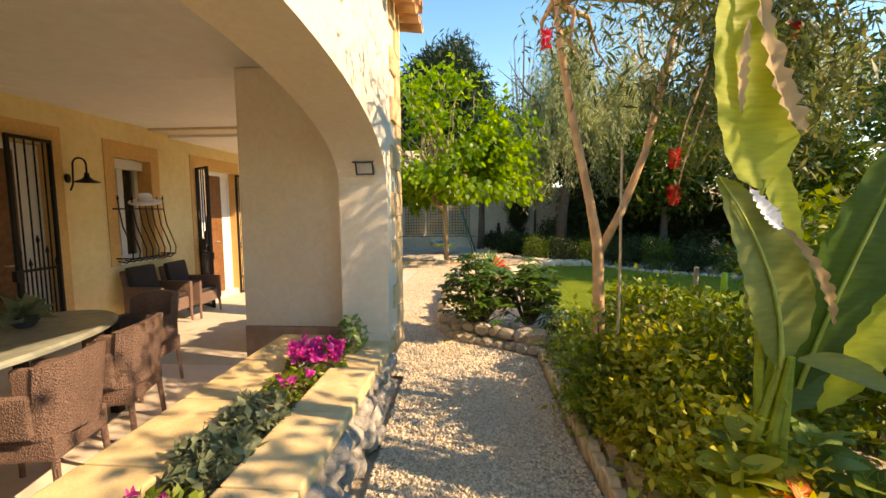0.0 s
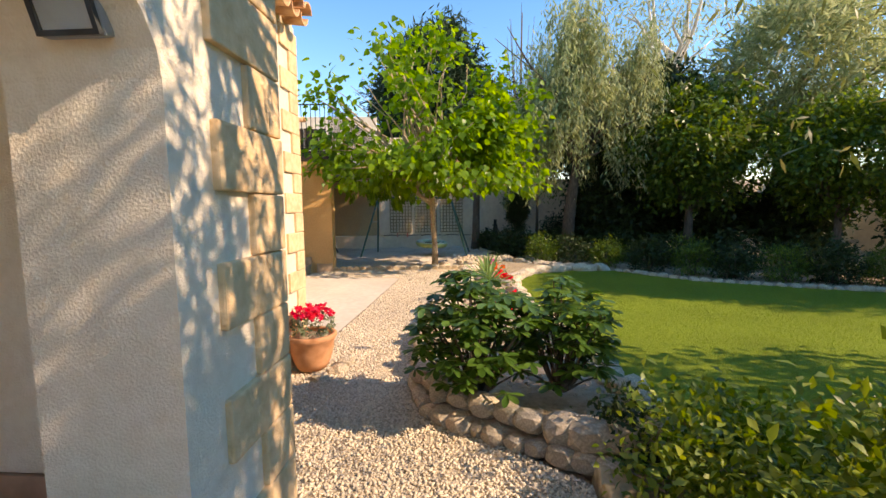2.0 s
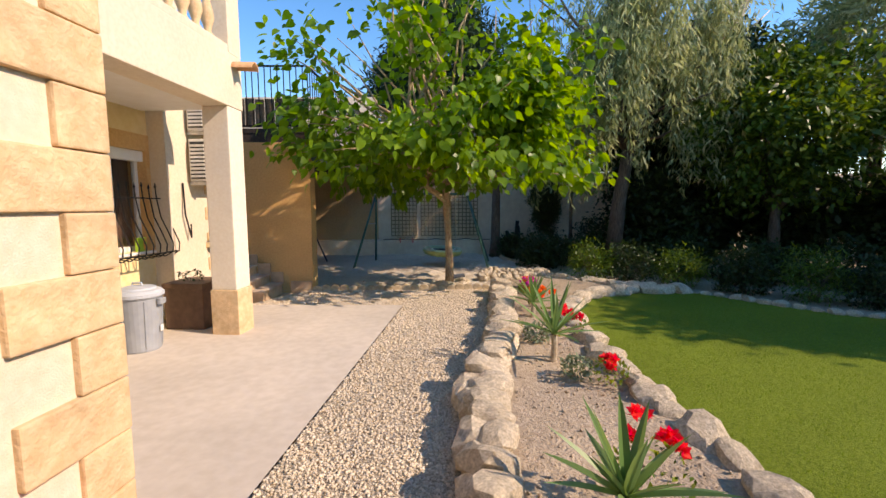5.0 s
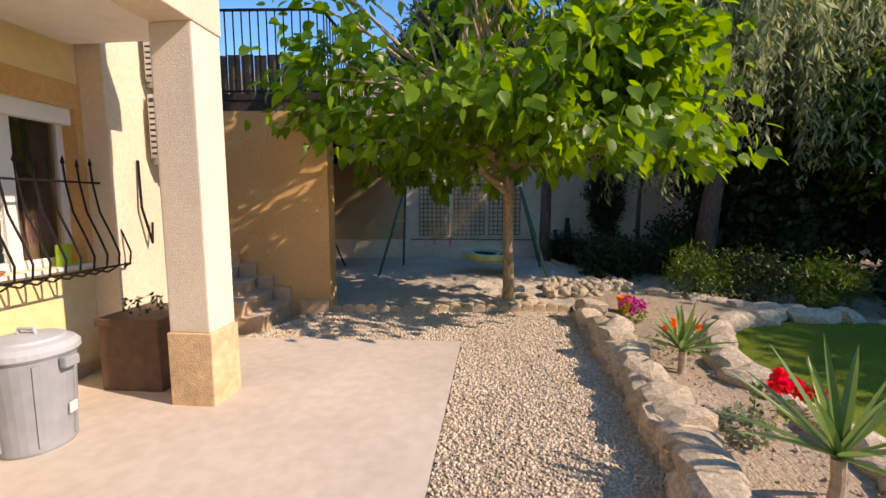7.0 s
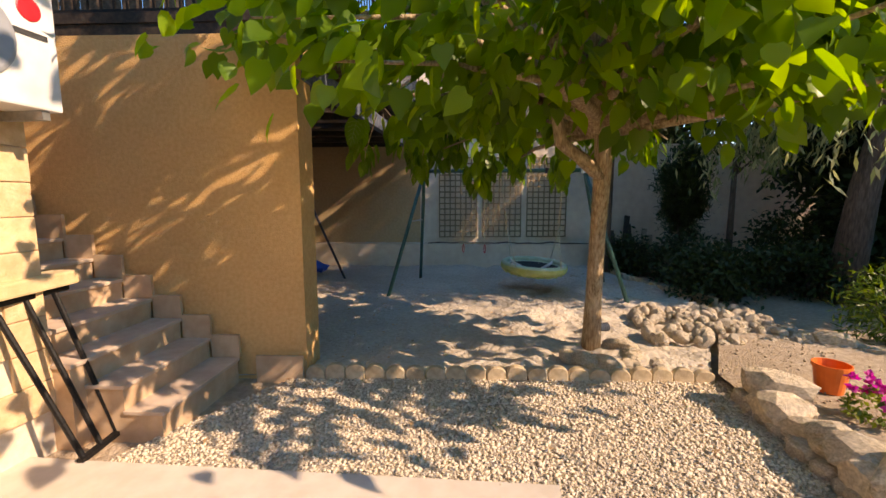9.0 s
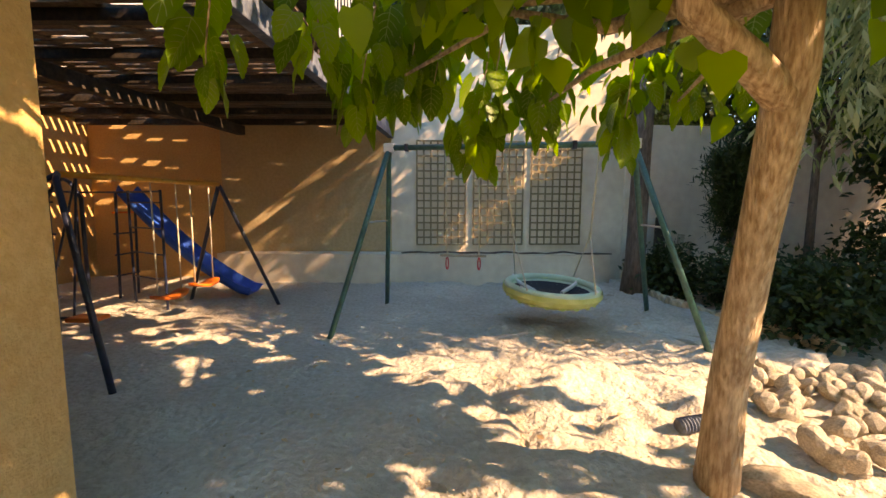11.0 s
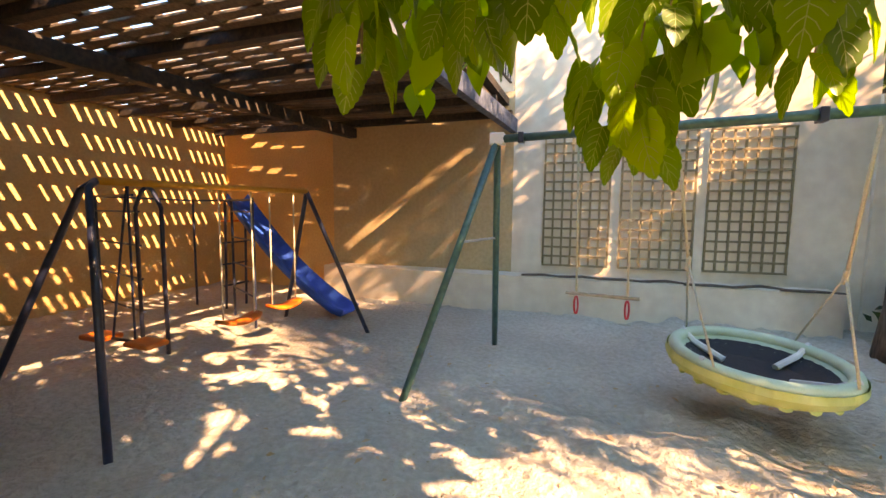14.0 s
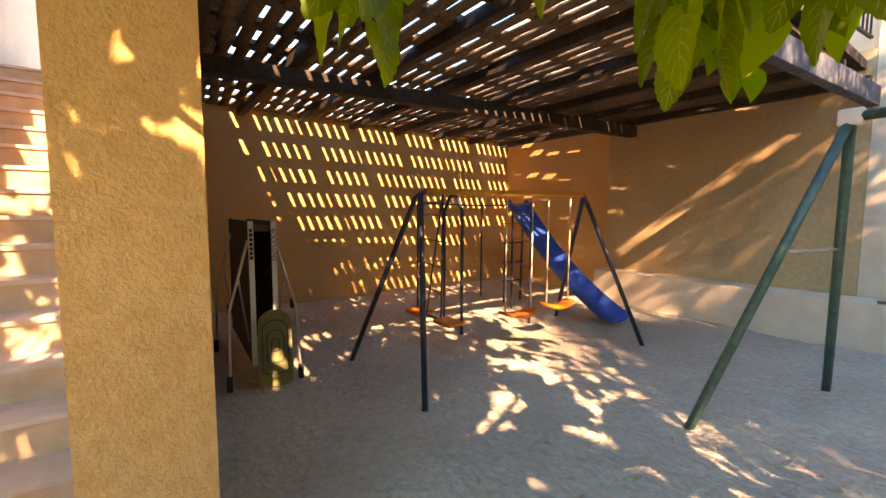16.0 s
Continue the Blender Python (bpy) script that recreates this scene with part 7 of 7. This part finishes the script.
for x, y, r, h, mm, lb in ((0.12, 0.46, 0.13, 0.18, TERRA, "terracotta pot with bags in it"), (0.12, 0.16, 0.14, 0.18, TERRA, "round terracotta pot on the lower shelf"), (0.10, -0.16, 0.10, 0.18, GREYPLASTIC, "pale grey bucket on the lower shelf"), (-0.1, 0.25, 0.13, 0.18, BLACKPLASTIC, "black plastic tub on the lower shelf"), (-0.12, -0.1, 0.12, 0.2, TERRA, "tall terracotta pot on the lower shelf")):
    pot(B @ pose(x, y, 0.405), r, h, mm, lb)
crate = thing("green_crate", "green plastic crate on the bench shelf", "crate", B @ pose(0.1, -0.42, 0.405))
part("crate", boxed(-0.12, 0.12, -0.14, 0.14, 0, 0.14, 0.012), GREENP, crate)
cl = thing("crumpled_bag", "crumpled dark plastic bags in the pots", "bag", B @ pose(0.10, 0.45, 0.585))
bm = bmesh.new()
bmesh.ops.create_icosphere(bm, subdivisions=3, radius=0.11)
for v in bm.verts:
    v.co *= 1 + 0.5 * noise.noise(v.co * 14)
    v.co.z = v.co.z * 0.55
part("bag", bm, BLACKPLASTIC, cl)

# big terracotta pot with crimson flowers
bp = thing("terracotta_pot", "large terracotta pot on pale stones", "plant pot", pose(-1.06, 6.36, -0.14))
part("pot", lathe(bmesh.new(), [(0.14, 0), (0.17, 0.06), (0.205, 0.18), (0.215, 0.27), (0.235, 0.29), (0.245, 0.33), (0.23, 0.345), (0.20, 0.34), (0.19, 0.29), (0.02, 0.28)], segs=32), TERRA, bp, smooth=True)
part("potting_soil", lathe(bmesh.new(), [(0.01, 0.30), (0.10, 0.31), (0.195, 0.30)], segs=20), SOIL, bp)
flowers("petunia", "crimson petunias in a terracotta pot", -1.04, 6.36, 0.17, 0.20, 0.26, 70, FLPINK, GREYGREEN, 300, 0.05, 0.03, 8, 0.025)
for k, (x, y, s) in enumerate(((-0.80, 6.28, 0.11), (-0.92, 6.10, 0.09), (-0.76, 6.48, 0.10))):
    st0 = share("stone", rock_mesh("stone", 40 + k, ROCK, 0.6), None, pose(x, y, -0.15, 0, 0, 40 * k) @ Matrix.Diagonal((s, s, s, 1)))
    tagged(st0, "pale rounded stone beside the terracotta pot", "stone", "stones by the pot")

# coiled hose
hs = thing("garden_hose", "coiled lime green hose on the wall", "hose", HOUSE @ pose(-4.22, 5.77, 0))
bm = bmesh.new()
for k in range(7):
    w, z0 = 0.085 + 0.012 * k, 0.50 - 0.012 * k
    pts = [(0.012 * k, w * math.sin(a), 0.27 + z0 * math.cos(a)) for a in [2 * math.pi * j / 20 for j in range(21)]]
    tube(bm, pts, 0.011, 6, False)
part("hose_coil", bm, HOSEMAT, hs, smooth=True)
part("hook", tube(bmesh.new(), [(-0.06, 0, 0.74), (0.10, 0, 0.74), (0.12, 0, 0.80)], 0.008, 6), IRON, hs)

# grey dustbin
bn = thing("dustbin", "grey plastic dustbin with domed lid", "dustbin", pose(-3.52, 10.0, -0.225))
part("body", lathe(bmesh.new(), [(0.19, 0), (0.20, 0.02), (0.232, 0.60), (0.246, 0.61), (0.246, 0.635), (0.228, 0.635)], segs=32), GREYPLASTIC, bn, smooth=False)
ld = part("lid", lathe(bmesh.new(), [(0.258, 0.625), (0.258, 0.66), (0.23, 0.69), (0.19, 0.705), (0.18, 0.72), (0.08, 0.74), (0.01, 0.742)], segs=32), mat("pale_grey_lid", (0.40, 0.43, 0.46), (0.46, 0.49, 0.52), 8, 0.5, 0.05, 60), bn, "pale grey lid")
part("lid_handle", tube(bmesh.new(), [(-0.06, 0, 0.73), (-0.05, 0, 0.77), (0.05, 0, 0.77), (0.06, 0, 0.73)], 0.012, 8), ld.data.materials[0], ld)
for k in range(6):
    part("rib", boxed(0.0, 0.012, -0.012, 0.012, 0.05, 0.58, 0.003, pose(0, 0, 0, 0, 0, 60 * k + 20) @ pose(0.198, 0, 0, 0, 3, 0)), GREYPLASTIC, bn)
part("side_handle", boxed(0.235, 0.285, -0.05, 0.05, 0.53, 0.60, 0.012), GREYPLASTIC, bn)
part("label", boxed(0.212, 0.219, -0.03, 0.03, 0.22, 0.29, 0, pose(0, 0, 0, 0, 3, 8)), WHITE, bn, "small white and red sticker")

# brown planter box behind the pillar
pb = thing("planter_box", "tall brown plastic planter box", "planter", HOUSE @ pose(-3.62, 7.42, -0.225))
part("box", boxed(-0.27, 0.27, -0.28, 0.28, 0, 0.60, 0.015), BROWNBOX, pb)
part("rim", boxed(-0.285, 0.285, -0.295, 0.295, 0.55, 0.62, 0.01), BROWNBOX, pb)
flowers("dry_plant", "sparse dry plant in the brown planter", -3.50, 11.0, 0.36, 0.15, 0.2, 0, FLMAG, DARKLEAF, 90, 0.05)

# air conditioners
def aircon(z0, z1, label):
    t = thing("air_conditioner", label, "air conditioner", HOUSE, "outdoor air conditioners")
    v0, v1, u0, u1 = 7.98, 8.70, -4.0, -3.73
    part("case", boxed(u0, u1, v0, v1, z0, z1, 0.012), ACWHITE, t)
    part("fan_guard", lathe(bmesh.new(), [(0.05, 0), (0.20, 0), (0.21, 0.012), (0.19, 0.018), (0.05, 0.018)], segs=28), GREYPLASTIC, t).matrix_basis = pose(u1 - 0.002, v0 + 0.30, (z0 + z1) / 2, 0, 90, 0)
    for k in range(9):
        part("louvre", boxed(u0 + 0.03, u1 - 0.03, v0 - 0.022, v0 - 0.004, z0 + 0.06 + k * (z1 - z0 - 0.12) / 9, z0 + 0.06 + (k + 0.6) * (z1 - z0 - 0.12) / 9, 0, None), ACWHITE, t)
    part("backing", boxed(u0 + 0.02, u1 - 0.02, v0 - 0.004, v0, z0 + 0.04, z1 - 0.04), DARKGRILLE, t)
    part("emblem", lathe(bmesh.new(), [(0.005, 0.006), (0.055, 0.006), (0.06, 0.003), (0.06, 0)], segs=20), RED, t, "round red emblem").matrix_basis = pose(u1, v1 - 0.13, z1 - 0.12, 0, 90, 0)
    part("nameplate", boxed(u1, u1 + 0.003, v1 - 0.24, v1 - 0.05, z1 - 0.26, z1 - 0.23), DARKGRILLE, t)
    for v in (v0 + 0.08, v1 - 0.08):
        part("bracket", boxed(-4.05, u1 - 0.02, v - 0.02, v + 0.02, z0 - 0.05, z0 - 0.002), STEEL, t)
    return t


aircon(1.78, 2.40, "cream outdoor air conditioner with red emblem on the wall")
aircon(2.52, 3.12, "cream outdoor air conditioner above another one")
part_pipe = thing("drain_hose", "thin black hose hanging down the wall", "hose", HOUSE)
part("hose", tube(bmesh.new(), [(-4.03, 7.85, 1.75), (-4.0, 7.82, 1.3), (-3.98, 7.9, 0.95), (-4.01, 7.95, 1.15)], 0.012, 6), IRON, part_pipe)

# black iron frame leaning on the wall, with a stone slab on its head
st = thing("metal_stand", "black iron frame leaning on the wall below a stone slab", "stand", pose(-3.46, 12.34, G0, 0, 0, 6))
part("slab", boxed(-0.42, -0.26, -0.32, 0.30, 0.985, 1.075, 0.014), CAPSTONE, st, "pale tan stone slab")
part("top_rail", boxed(-0.345, -0.305, -0.28, 0.27, 0.945, 0.982, 0.003), IRON, st)
for y in (-0.19, 0.0, 0.20):
    part("leg", tube(bmesh.new(), [(-0.325, y - 0.03, 0.96), (-0.005, y * 0.72, 0.02)], 0.016, 8), IRON, st)
part("foot_bar", boxed(-0.02, 0.02, -0.17, 0.17, 0.0, 0.03, 0.003), IRON, st)
# orange pot and petunias at the end of the bed
pot(pose(1.60, 13.20, -0.17), 0.12, 0.22, ORANGE, "orange plastic pot on dry soil", "pots in the bed")
flowers("petunia", "magenta petunias at the bed end", 1.48, 12.72, -0.17, 0.15, 0.2, 8, FLMAG, SHRUB, 180, 0.045, 0.035, 10)

# small lawnmower and a green post behind the border
mower = thing("lawn_mower", "small black and lime lawnmower behind the shrubs", "lawnmower", pose(2.78, 4.15, -0.06, 0, 0, 15))
part("hood", boxed(-0.15, 0.15, -0.14, 0.16, 0.10, 0.38, 0.04), BLACKPLASTIC, mower)
part("top_cover", boxed(-0.12, 0.12, -0.12, 0.12, 0.384, 0.45, 0.03), LIME, mower, "lime green top cover")
part("handle", tube(bmesh.new(), [(-0.17, 0.0, 0.28), (-0.17, 0.0, 0.42), (-0.10, 0.0, 0.50), (0.10, 0.0, 0.50), (0.17, 0.0, 0.42), (0.17, 0.0, 0.28)], 0.013, 8), BLACKPLASTIC, mower, smooth=True)
for x in (-0.17, 0.17):
    for y in (-0.11, 0.13):
        part("wheel", lathe(bmesh.new(), [(0.02, -0.02), (0.075, -0.02), (0.085, 0), (0.075, 0.02), (0.02, 0.02)], segs=16), MESHBLACK, mower).matrix_basis = pose(x, y, 0.085, 0, 90, 0)
gp = thing("garden_post", "lime green round post on the lawn", "post", pose(3.45, 5.1, -0.13))
part("post", lathe(bmesh.new(), [(0.036, 0), (0.036, 0.82), (0.028, 0.85), (0.005, 0.86)], segs=14), HOSEMAT, gp, smooth=True)
part("knob", lathe(bmesh.new(), [(0.01, 0), (0.02, 0.01), (0.02, 0.04), (0.008, 0.05)], segs=10), BLACKPLASTIC, gp).matrix_basis = pose(0.036, 0, 0.50, 0, 90, 0)

# small pale bench beyond the lawn
gb = thing("garden_bench", "small pale wooden bench beyond the lawn", "bench", pose(10.95, 13.0, gz(13.0), 0, 0, 8))
for k in range(3):
    part("seat_plank", boxed(-0.42, 0.42, -0.18 + 0.125 * k, -0.07 + 0.125 * k, 0.40, 0.43, 0.004), PALEWOOD, gb)
for x in (-0.38, 0.38):
    part("leg", boxed(x - 0.025, x + 0.025, -0.17, -0.12, 0.0, 0.398, 0.003), PALEWOOD, gb)
    part("back_post", boxed(x - 0.025, x + 0.025, 0.198, 0.24, 0.0, 0.72, 0.003), PALEWOOD, gb)
part("back_rail", boxed(-0.42, 0.42, 0.17, 0.197, 0.62, 0.70, 0.004), PALEWOOD, gb)

# ---- stones, edging, gravel and grass ----
rock_kinds = [rock_mesh("rock", i, ROCK, 0.72, 0.38, 2) for i in range(8)]
cob_kinds = [rock_mesh("stone", i + 20, COBBLE, 0.75, 0.16, 2) for i in range(6)]


def rock_row(name, label, line, step, size, kinds, lift=0.0, spread=0.03, stretch=1.3, double=False, piece="rock"):
    t = thing(name, label, "stone edging", pose(0, 0, 0))
    for i, (x, y, a) in enumerate(along(line, step)):
        s = size * random.uniform(0.75, 1.25)
        z = gz(y) + lift + s * 0.25
        share(piece, kinds[i % len(kinds)], t, pose(x + random.uniform(-spread, spread), y + random.uniform(-spread, spread), z, random.uniform(-15, 15), random.uniform(-15, 15), a + random.uniform(-25, 25)) @ Matrix.Diagonal((s * stretch, s, s, 1)))
        if double:
            s2 = s * random.uniform(0.6, 0.9)
            share(piece, kinds[(i + 3) % len(kinds)], t, pose(x + random.uniform(-spread, spread) + 0.05, y + step * 0.5, z + s * 0.5, random.uniform(-25, 25), random.uniform(-25, 25), random.uniform(0, 360)) @ Matrix.Diagonal((s2 * stretch, s2, s2 * 0.9, 1)))
    return t


rock_row("rock_border", "large pale limestone rocks edging the bed", [(0.10, 6.2), (0.12, 7.0), (0.28, 8.9), (0.54, 9.6), (0.74, 10.6), (1.02, 13.1)], 0.27, 0.19, rock_kinds, 0.03, 0.035, 1.35, True)
rock_row("rock_border", "cobbles along the foot of the rock border", [(0.02, 6.2), (0.04, 7.0), (0.18, 8.9), (0.44, 9.6), (0.62, 10.6), (0.93, 13.2)], 0.14, 0.085, cob_kinds, 0.0, 0.02, 1.1, piece="stone")
rock_row("lawn_rocks", "pale limestone rocks between bed and lawn", [(1.68, 7.6), (1.62, 9.6), (1.70, 11.0), (2.05, 12.0), (2.6, 12.68), (3.6, 12.98), (4.7, 12.95)], 0.30, 0.17, rock_kinds, 0.02, 0.05, 1.4)
rock_row("lawn_edging", "small pale stones along the lawn edge", [(4.8, 12.8), (5.4, 11.9), (5.9, 11.3), (7.5, 10.4), (9.5, 9.6), (11, 8)], 0.22, 0.09, rock_kinds, 0.0, 0.02, 1.2)
rock_row("planter_stones", "rounded stones round the umbrella plant bed", [(1.15, 4.56), (0.66, 4.90), (0.13, 5.32), (0.0, 5.75), (0.02, 6.2)], 0.145, 0.095, cob_kinds, 0.0, 0.015, 1.05, piece="stone")
rock_row("planter_stones", "upper course of round stones on the bed edge", [(1.45, 4.75), (1.15, 4.68), (0.68, 5.02), (0.20, 5.42), (0.08, 5.8)], 0.19, 0.125, cob_kinds, 0.12, 0.02, 1.1, piece="stone")
rock_row("planter_stones", "pale rocks between the bed and the lawn", [(1.5, 4.95), (1.75, 5.3), (1.65, 5.9), (1.66, 7.4)], 0.24, 0.14, rock_kinds, 0.04, 0.04, 1.2)
rock_row("tree_stones", "ring of stones round the mulberry trunk", [(-0.20, 13.95), (-0.05, 13.78), (0.2, 13.72), (0.42, 13.85), (0.46, 14.15), (0.25, 14.35)], 0.15, 0.10, rock_kinds, 0.0, 0.03, 1.3)
rock_row("tree_stones", "small cobbles at the mulberry trunk", [(-0.1, 13.98), (0.05, 13.86), (0.25, 13.8), (0.5, 13.55), (0.6, 13.8)], 0.09, 0.06, cob_kinds, 0.0, 0.03, 1.2, piece="stone")
pile = thing("rock_pile", "pile of mixed stones at the bed end", "rock pile", pose(0, 0, 0))
for k in range(190):
    x, y = random.uniform(0.75, 2.5), random.uniform(14.3, 15.6)
    if x - 0.75 < (y - 14.3) * 0.2:
        continue
    s = random.uniform(0.04, 0.095)
    share("stone", (cob_kinds + cob_kinds + rock_kinds)[k % 20], pile, pose(x, y, G0 + 0.015 + random.uniform(0, 0.07), random.uniform(0, 360), random.uniform(0, 60), random.uniform(0, 360)) @ Matrix.Diagonal((s * 1.25, s, s, 1)))
rock_row("far_rocks", "pale rocks behind the stone pile", [(2.0, 14.9), (2.6, 14.3), (3.4, 13.6), (4.4, 13.2)], 0.28, 0.17, rock_kinds, 0.0, 0.06, 1.3)

# half-round edging blocks
bm = bmesh.new()
half = [(-0.085, -0.08), (0.085, -0.08), (0.085, 0.03), (0.07, 0.055), (0.035, 0.075), (0, 0.08), (-0.035, 0.075), (-0.07, 0.055), (-0.085, 0.03)]
slab(bm, half, -0.035, 0.035)
bmesh.ops.bevel(bm, geom=bm.edges[:], offset=0.008, segments=1, affect="EDGES")
edge_me = bpy.data.meshes.new("edging_block")
bm.to_mesh(edge_me)
bm.free()
edge_me.materials.append(EDGER)


def edging(name, label, line, step=0.175, lift=0.02):
    t = thing(name, label, "edging", pose(0, 0, 0))
    for x, y, a in along(line, step):
        share("edging_block", edge_me, t, pose(x, y, gz(y) + lift + random.uniform(-0.012, 0.012), random.uniform(-5, 5), random.uniform(-5, 5), a + 90 + random.uniform(-5, 5)))
    return t


edging("path_edging", "row of beige edging blocks along the path", [(0.91, -2.5), (0.92, 2.1), (0.96, 3.0), (1.08, 4.5)])
edging("sand_edging", "row of half-round blocks between gravel and sand", [(-2.5, 13.47), (0.85, 13.50)])
edging("sand_edging", "row of beige blocks at the sand edge", [(2.5, 16.3), (2.2, 16.9), (2.05, 17.3), (1.9, 18.0), (1.85, 19.3)])
bricks = thing("edge_bricks", "loose tan bricks along the shrub border", "bricks", pose(0, 0, 0))
for k in range(14):
    y = 1.3 + 0.24 * k
    part("brick", boxed(-0.10, 0.10, -0.05, 0.05, -0.03, 0.05, 0.008, pose(1.09 + 0.03 * math.sin(k * 2.3) + (0.08 if y > 4 else 0), y, gz(y) + 0.02, random.uniform(-8, 8), random.uniform(-8, 8), 80 + random.uniform(-30, 30))), EDGER, bricks)

def scatter(n, x0, x1, y0, y1, poly, rmin, rmax):
    x, y = rng.uniform(x0, x1, n), rng.uniform(y0, y1, n)
    k = inside(x, y, poly)
    return x[k], y[k], rng.uniform(rmin, rmax, k.sum())


octa = np.array([(1, 0, 0), (0.3, 0.95, 0), (-0.8, 0.6, 0), (-0.8, -0.6, 0), (0.3, -0.95, 0), (0.1, 0.1, 0.8), (0, 0, -0.8)])
octf = np.array([(0, 1, 5), (1, 2, 5), (2, 3, 5), (3, 4, 5), (4, 0, 5), (1, 0, 6), (2, 1, 6), (3, 2, 6), (4, 3, 6), (0, 4, 6)])


def pebbles(name, label, x, y, r, material, shape, faces_, lift=0.0):
    n = len(x)
    z = np.array([gz(v) for v in y]) - 0.012 + lift + rng.uniform(-0.2, 0.45, n) * r
    q = rng.normal(size=(n, 4))
    q /= np.linalg.norm(q, axis=1, keepdims=True)
    w, i, j, k = q.T
    rot = np.stack([np.stack([1 - 2 * (j * j + k * k), 2 * (i * j - k * w), 2 * (i * k + j * w)], 1), np.stack([2 * (i * j + k * w), 1 - 2 * (i * i + k * k), 2 * (j * k - i * w)], 1), np.stack([2 * (i * k - j * w), 2 * (j * k + i * w), 1 - 2 * (i * i + j * j)], 1)], 1)
    sc = np.stack([r * rng.uniform(0.9, 1.4, n), r * rng.uniform(0.65, 1.0, n), r * rng.uniform(0.5, 0.8, n)], 1)
    v = np.einsum("nij,nvj->nvi", rot, shape[None] * sc[:, None, :])
    v[:, :, 2] *= 0.8
    v += np.stack([x, y, z], 1)[:, None, :]
    f = faces_[None] + (np.arange(n) * len(shape))[:, None, None]
    ob = mesh_np(name, v.reshape(-1, 3), f.reshape(-1, 3), material)
    return tagged(ob, label, "gravel", kind="stuff")


x, y, r = scatter(62000, -1.3, 1.1, 0.6, 8.0, GRAVEL, 0.009, 0.019)
pebbles("gravel_stones", "loose beige and grey gravel stones", x, y, r, PEBBLE, octa, octf)
x, y, r = scatter(66000, -3.4, 1.1, 8.0, 13.6, GRAVEL, 0.010, 0.020)
pebbles("gravel_stones", "loose pale beige gravel stones", x, y, r, PEBBLE, octa, octf)
x, y, r = scatter(2600, 0.0, 2.4, 5.3, 14.6, BED_EDGE, 0.006, 0.02)
pebbles("soil_crumbs", "crumbs of dry soil and small stones", x, y, r, SOIL, octa, octf, 0.075)
x, y, r = scatter(900, -2.6, 2.0, 13.5, 16.5, SAND_EDGE, 0.004, 0.010)
pebbles("sand_crumbs", "small stones and dry bits on the sand", x, y, r, EDGER, octa, octf, 0.012)

# grass blades of the lawn
n = 90000
x, y = rng.uniform(1.6, 8.5, n), rng.uniform(4.8, 13.2, n)
k = inside(x, y, LAWN_EDGE)
x, y = x[k], y[k]
p = np.stack([x, y, np.array([gz(v) for v in y]) + 0.0], 1)
d = rng.normal(size=(len(x), 3)) * 0.55
d[:, 2] = 1.0
BLADE = (np.array([(0, 0.06, 0), (0, -0.06, 0), (1, 0, 0)]), [(0, 1, 2)])
v, f = leaves(p, d, 0.028 * (0.6 + 0.8 * rng.random(len(x))), BLADE, 1.0)
tagged(mesh_np("grass", v, f, GRASS), "short green grass blades", "grass", kind="stuff")

# fallen leaves
n = 170
pp = np.stack([rng.uniform(-3.0, 1.0, n), rng.uniform(12.2, 17.5, n), np.full(n, G0 + 0.025)], 1)
dd = ball(n) * np.array([1, 1, 0.1])
v, f = leaves(pp, dd, 0.05 * (0.6 + 0.8 * rng.random(n)), DIAMOND, 0.2)
tagged(mesh_np("fallen_leaves", v, f, DRYLEAF), "dry fallen leaves on sand and gravel", "leaves", kind="stuff")

# short ribbed pipe lying by the mulberry trunk
pipe = thing("drain_pipe", "short grey ribbed drain pipe on the sand", "pipe", pose(0.20, 14.78, G0 + 0.03, 0, 86, 10))
part("tube", lathe(bmesh.new(), [(0.040, 0.0)] + [(0.052 if k % 2 else 0.044, 0.005 + 0.011 * k) for k in range(26)] + [(0.040, 0.29)], (0, 0, 0), 20), GREYBEAM, pipe)
